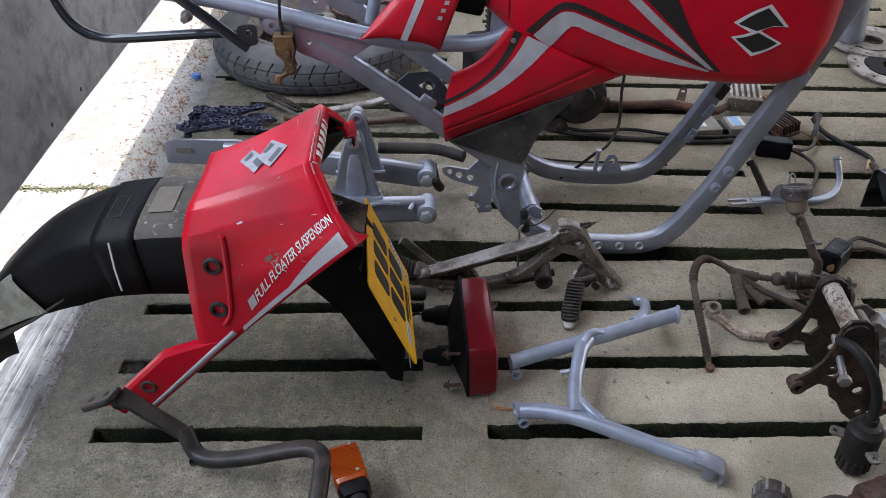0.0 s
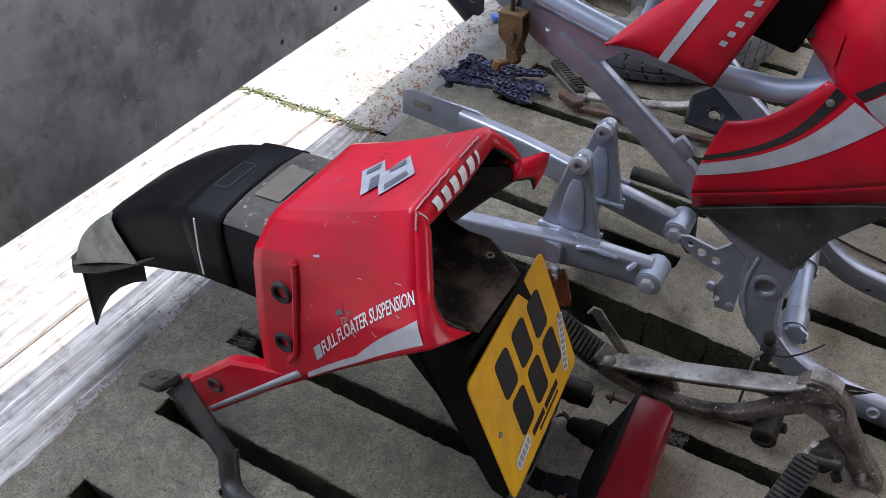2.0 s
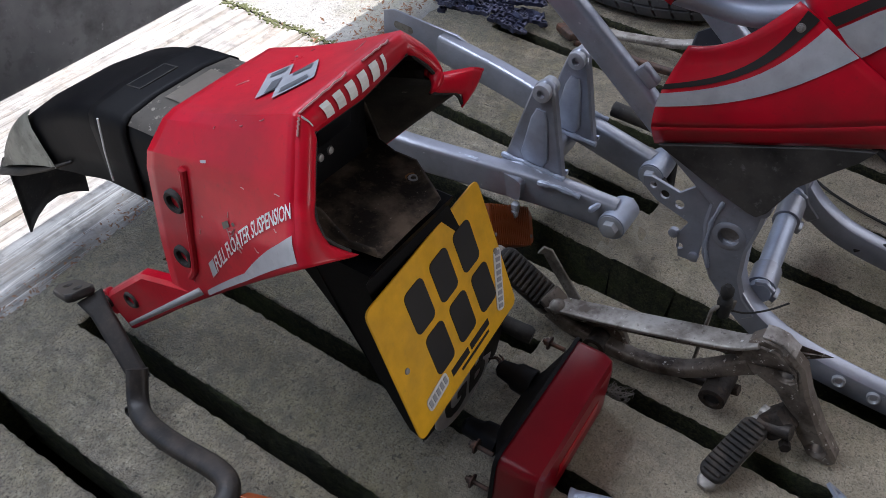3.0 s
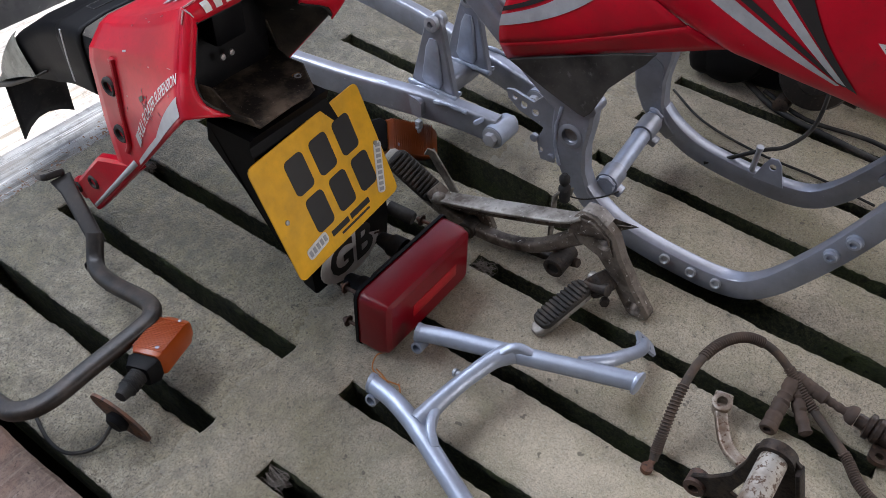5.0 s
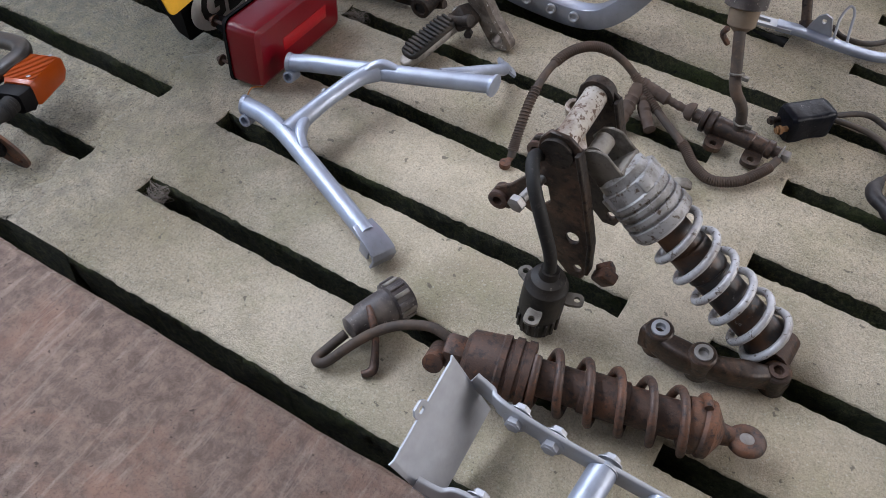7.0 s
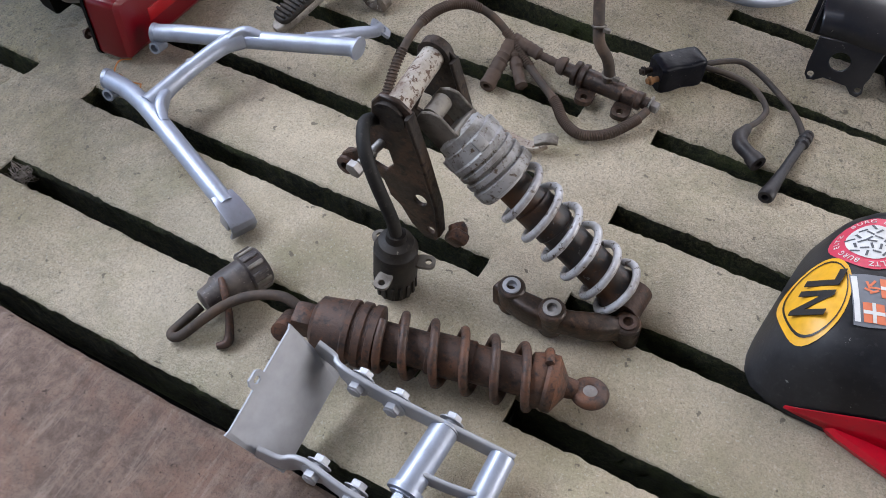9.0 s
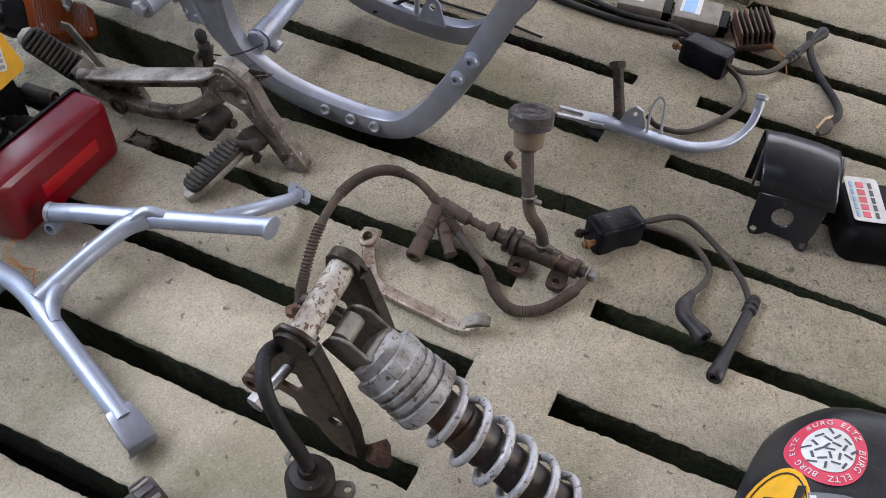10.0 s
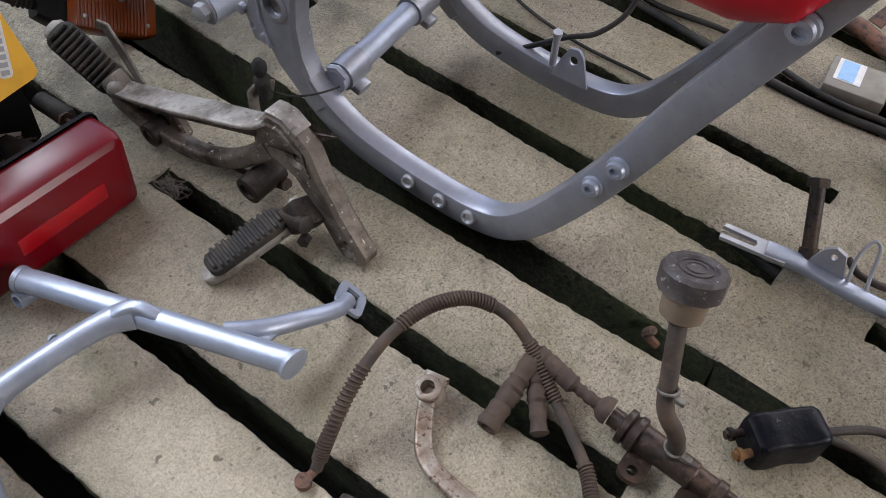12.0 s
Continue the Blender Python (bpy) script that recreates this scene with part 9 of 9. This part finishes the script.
first = part("link", bm, M["chain"], chain)
link_mesh = first.data
cr = random.Random(11)
run = []
for q in range(10):
    y = 1.015 + 0.013 * q
    x0, x1 = -0.735 + 0.006 * q + cr.uniform(-0.02, 0.02), -0.535 + cr.uniform(-0.035, 0.02)
    pts = [(x0, y, 0), ((x0 + x1) / 2, y + cr.uniform(-0.012, 0.012), 0), (x1, y + 0.004, 0)]
    run += pts if q % 2 == 0 else pts[::-1]
run = spline(run, 12)
acc, last, placed = 0.0, run[0], 0
for a, b in zip(run, run[1:]):
    acc += (b - a).length
    if acc >= 0.0125 and placed < 190:
        acc = 0.0
        d = b - a
        ob = new("link", link_mesh)
        ob.parent = chain
        bump = 0.010 + 0.030 * max(0, noise.noise(Vector((b.x * 9, b.y * 26, 0.7))) + 0.25) + cr.uniform(0, 0.006)
        ob.matrix_basis = Matrix.Translation(b - Vector(chain.location) + Vector((0, 0, bump))) @ pose(0, 0, 0, 90 + cr.gauss(0, 16), cr.gauss(0, 10), math.degrees(math.atan2(d.y, d.x)))
        placed += 1
first.matrix_basis = pose(-0.10, -0.055, 0.008, 90, 0, 15)

# ---- second footrest assembly by the wheel ----
rear_set = thing("footrest_assembly", (-0.30, 1.15, 0.0), "grimy footrest assembly with brake pedal on the slats", "footrest hanger")
bm = nbm()
sweep(bm, spline([(-0.420, 1.100, 0.026), (-0.330, 1.118, 0.030), (-0.230, 1.140, 0.040), (-0.160, 1.170, 0.062), (-0.110, 1.150, 0.080)], 5), rounded(0.012, 0.024, 0.004), hint=(0, 0, 1))
part("arm", bm, M["alloy"], rear_set)
foot_peg((-0.435, 1.105, 0.026), (-0.535, 1.180, 0.040), (0.1, 0.2, 1), rear_set, "oldalloy")
bm = nbm()
sweep(bm, spline([(-0.425, 1.060, 0.014), (-0.360, 1.070, 0.014), (-0.250, 1.066, 0.016), (-0.120, 1.078, 0.018), (-0.02, 1.070, 0.02)], 5), rounded(0.014, 0.014, 0.004), hint=(0, 0, 1))
box(bm, (0.07, 0.026, 0.016), pose(-0.45, 1.075, 0.022, 0, 10, 140), 0.004)
part("pedal", bm, M["rust"], rear_set)
bm = nbm()
plate(bm, [(-0.08, -0.06), (0.06, -0.05), (0.09, 0.01), (0.03, 0.08), (-0.04, 0.06), (-0.09, 0.0)], 0.018, axes((-0.120, 1.130, 0.060), (1, 0.1, -0.25), (0.25, -0.5, 0.8)), holes=((0.02, 0.03, 0.012), (-0.03, -0.02, 0.014)), bevel=0.003)
lathe(bm, [(-0.03, 0.024), (0.03, 0.024)], (-0.075, 1.10, 0.055), (0.3, -0.5, 0.8), 16)
box(bm, (0.05, 0.03, 0.05), pose(-0.05, 1.09, 0.03, 10, 20, 30), 0.006)
part("pedal_bracket", bm, M["gloss"], rear_set, "black greasy bracket")
bm = nbm()
foot_peg((-0.150, 1.195, 0.075), (-0.205, 1.215, 0.095), (0, 0, 1), rear_set, "oldalloy")
bm.free()

# ---- brake discs and fork leg ----
for k, (x, y, z) in enumerate(((1.290, 1.590, 0.010), (1.285, 1.405, 0.004))):
    t = thing("brake_disc", (x, y, 0.0), "worn drilled steel brake disc lying flat", "brake disc", "brake discs")
    bm = nbm()
    plate(bm, circle(0.135, 48), 0.006, pose(x, y, z + 0.004, 2 * k, 1, 0), holes=[(0, 0, 0.086)] + [(0.112 * math.cos(q * 0.5236 + (q % 2) * 0.1), 0.112 * math.sin(q * 0.5236 + (q % 2) * 0.1), 0.0055) for q in range(12)])
    d = part("rotor", bm, M["alloy"], t)
    bm = nbm()
    plate(bm, [(0.087 * math.cos(q * math.pi / 20) * (1 - 0.08 * (q % 5 == 0)), 0.087 * math.sin(q * math.pi / 20) * (1 - 0.08 * (q % 5 == 0))) for q in range(40)], 0.007, pose(x, y, z + 0.006, 2 * k, 1, 0), holes=[(0, 0, 0.036)])
    part("carrier", bm, M["black"] if k else M["oldalloy"], t)
fork = thing("fork_leg", (1.215, 1.60, 0.0), "grey fork slider standing upright on a disc", "fork leg")
bm = nbm()
lathe(bm, [(0.018, 0.036), (0.030, 0.040), (0.05, 0.038), (0.10, 0.034), (0.30, 0.033), (0.55, 0.032)], (1.225, 1.590, 0.0), (-0.08, -0.02, 1), 26)
part("slider", bm, M["greysilver"], fork)

# ---- small litter ----
twine = thing("baler_twine", (0.03, 0.05, 0.0), "short frayed orange twine on the concrete", "twine")
for q, pts in enumerate(([(0.010, 0.098, 0.003), (0.004, 0.080, 0.010), (0.012, 0.060, 0.005), (0.040, 0.052, 0.012), (0.062, 0.060, 0.006)], [(0.058, 0.062, 0.004), (0.072, 0.048, 0.012), (0.082, 0.030, 0.006)], [(0.016, 0.064, 0.003), (0.034, 0.058, 0.006), (0.056, 0.050, 0.004)])):
    bm = nbm()
    tube(bm, pts, 0.0011, 6, 5)
    part("strand", bm, M["twine"], twine)
chip = thing("wood_chip", (0.973, 0.839, 0.0), "pale splinter of wood on the slats", "wood chip")
bm = nbm()
sweep(bm, [(0.958, 0.822, 0.004), (0.970, 0.842, 0.012), (0.984, 0.868, 0.006)], [rounded(0.005, 0.006, 0.002, 1), rounded(0.008, 0.014, 0.003, 1), rounded(0.004, 0.008, 0.001, 1)], hint=(0, 0, 1))
part("splinter", bm, M["chip"], chip)
cap = thing("bottle_cap", (-0.77, 1.365, 0.0), "small blue plastic cap on the slab edge", "cap")
bm = nbm()
lathe(bm, [(0, 0.014), (0.010, 0.014), (0.012, 0.012), (0.012, 0.001)], (-0.785, 1.385, 0.0), (0.2, 0.1, 1), 18)
part("cap", bm, M["bluecap"], cap)
fr = random.Random(3)
for cx, cy in ((0.012, 0.332), (0.012, -0.142), (-0.628, 0.170)):
    t = thing("lint_clump", (cx, cy, -0.012), "grey tuft of lint caught in a slot end", "lint", kind="stuff")
    bm = nbm()
    for q in range(26):
        p = [Vector((cx + fr.uniform(-0.012, 0.026), cy + fr.uniform(-0.013, 0.013), fr.uniform(-0.026, 0.004))) for _ in range(4)]
        tube(bm, p, 0.00045, 4, 4)
    part("fibres", bm, M["fluff"], t)
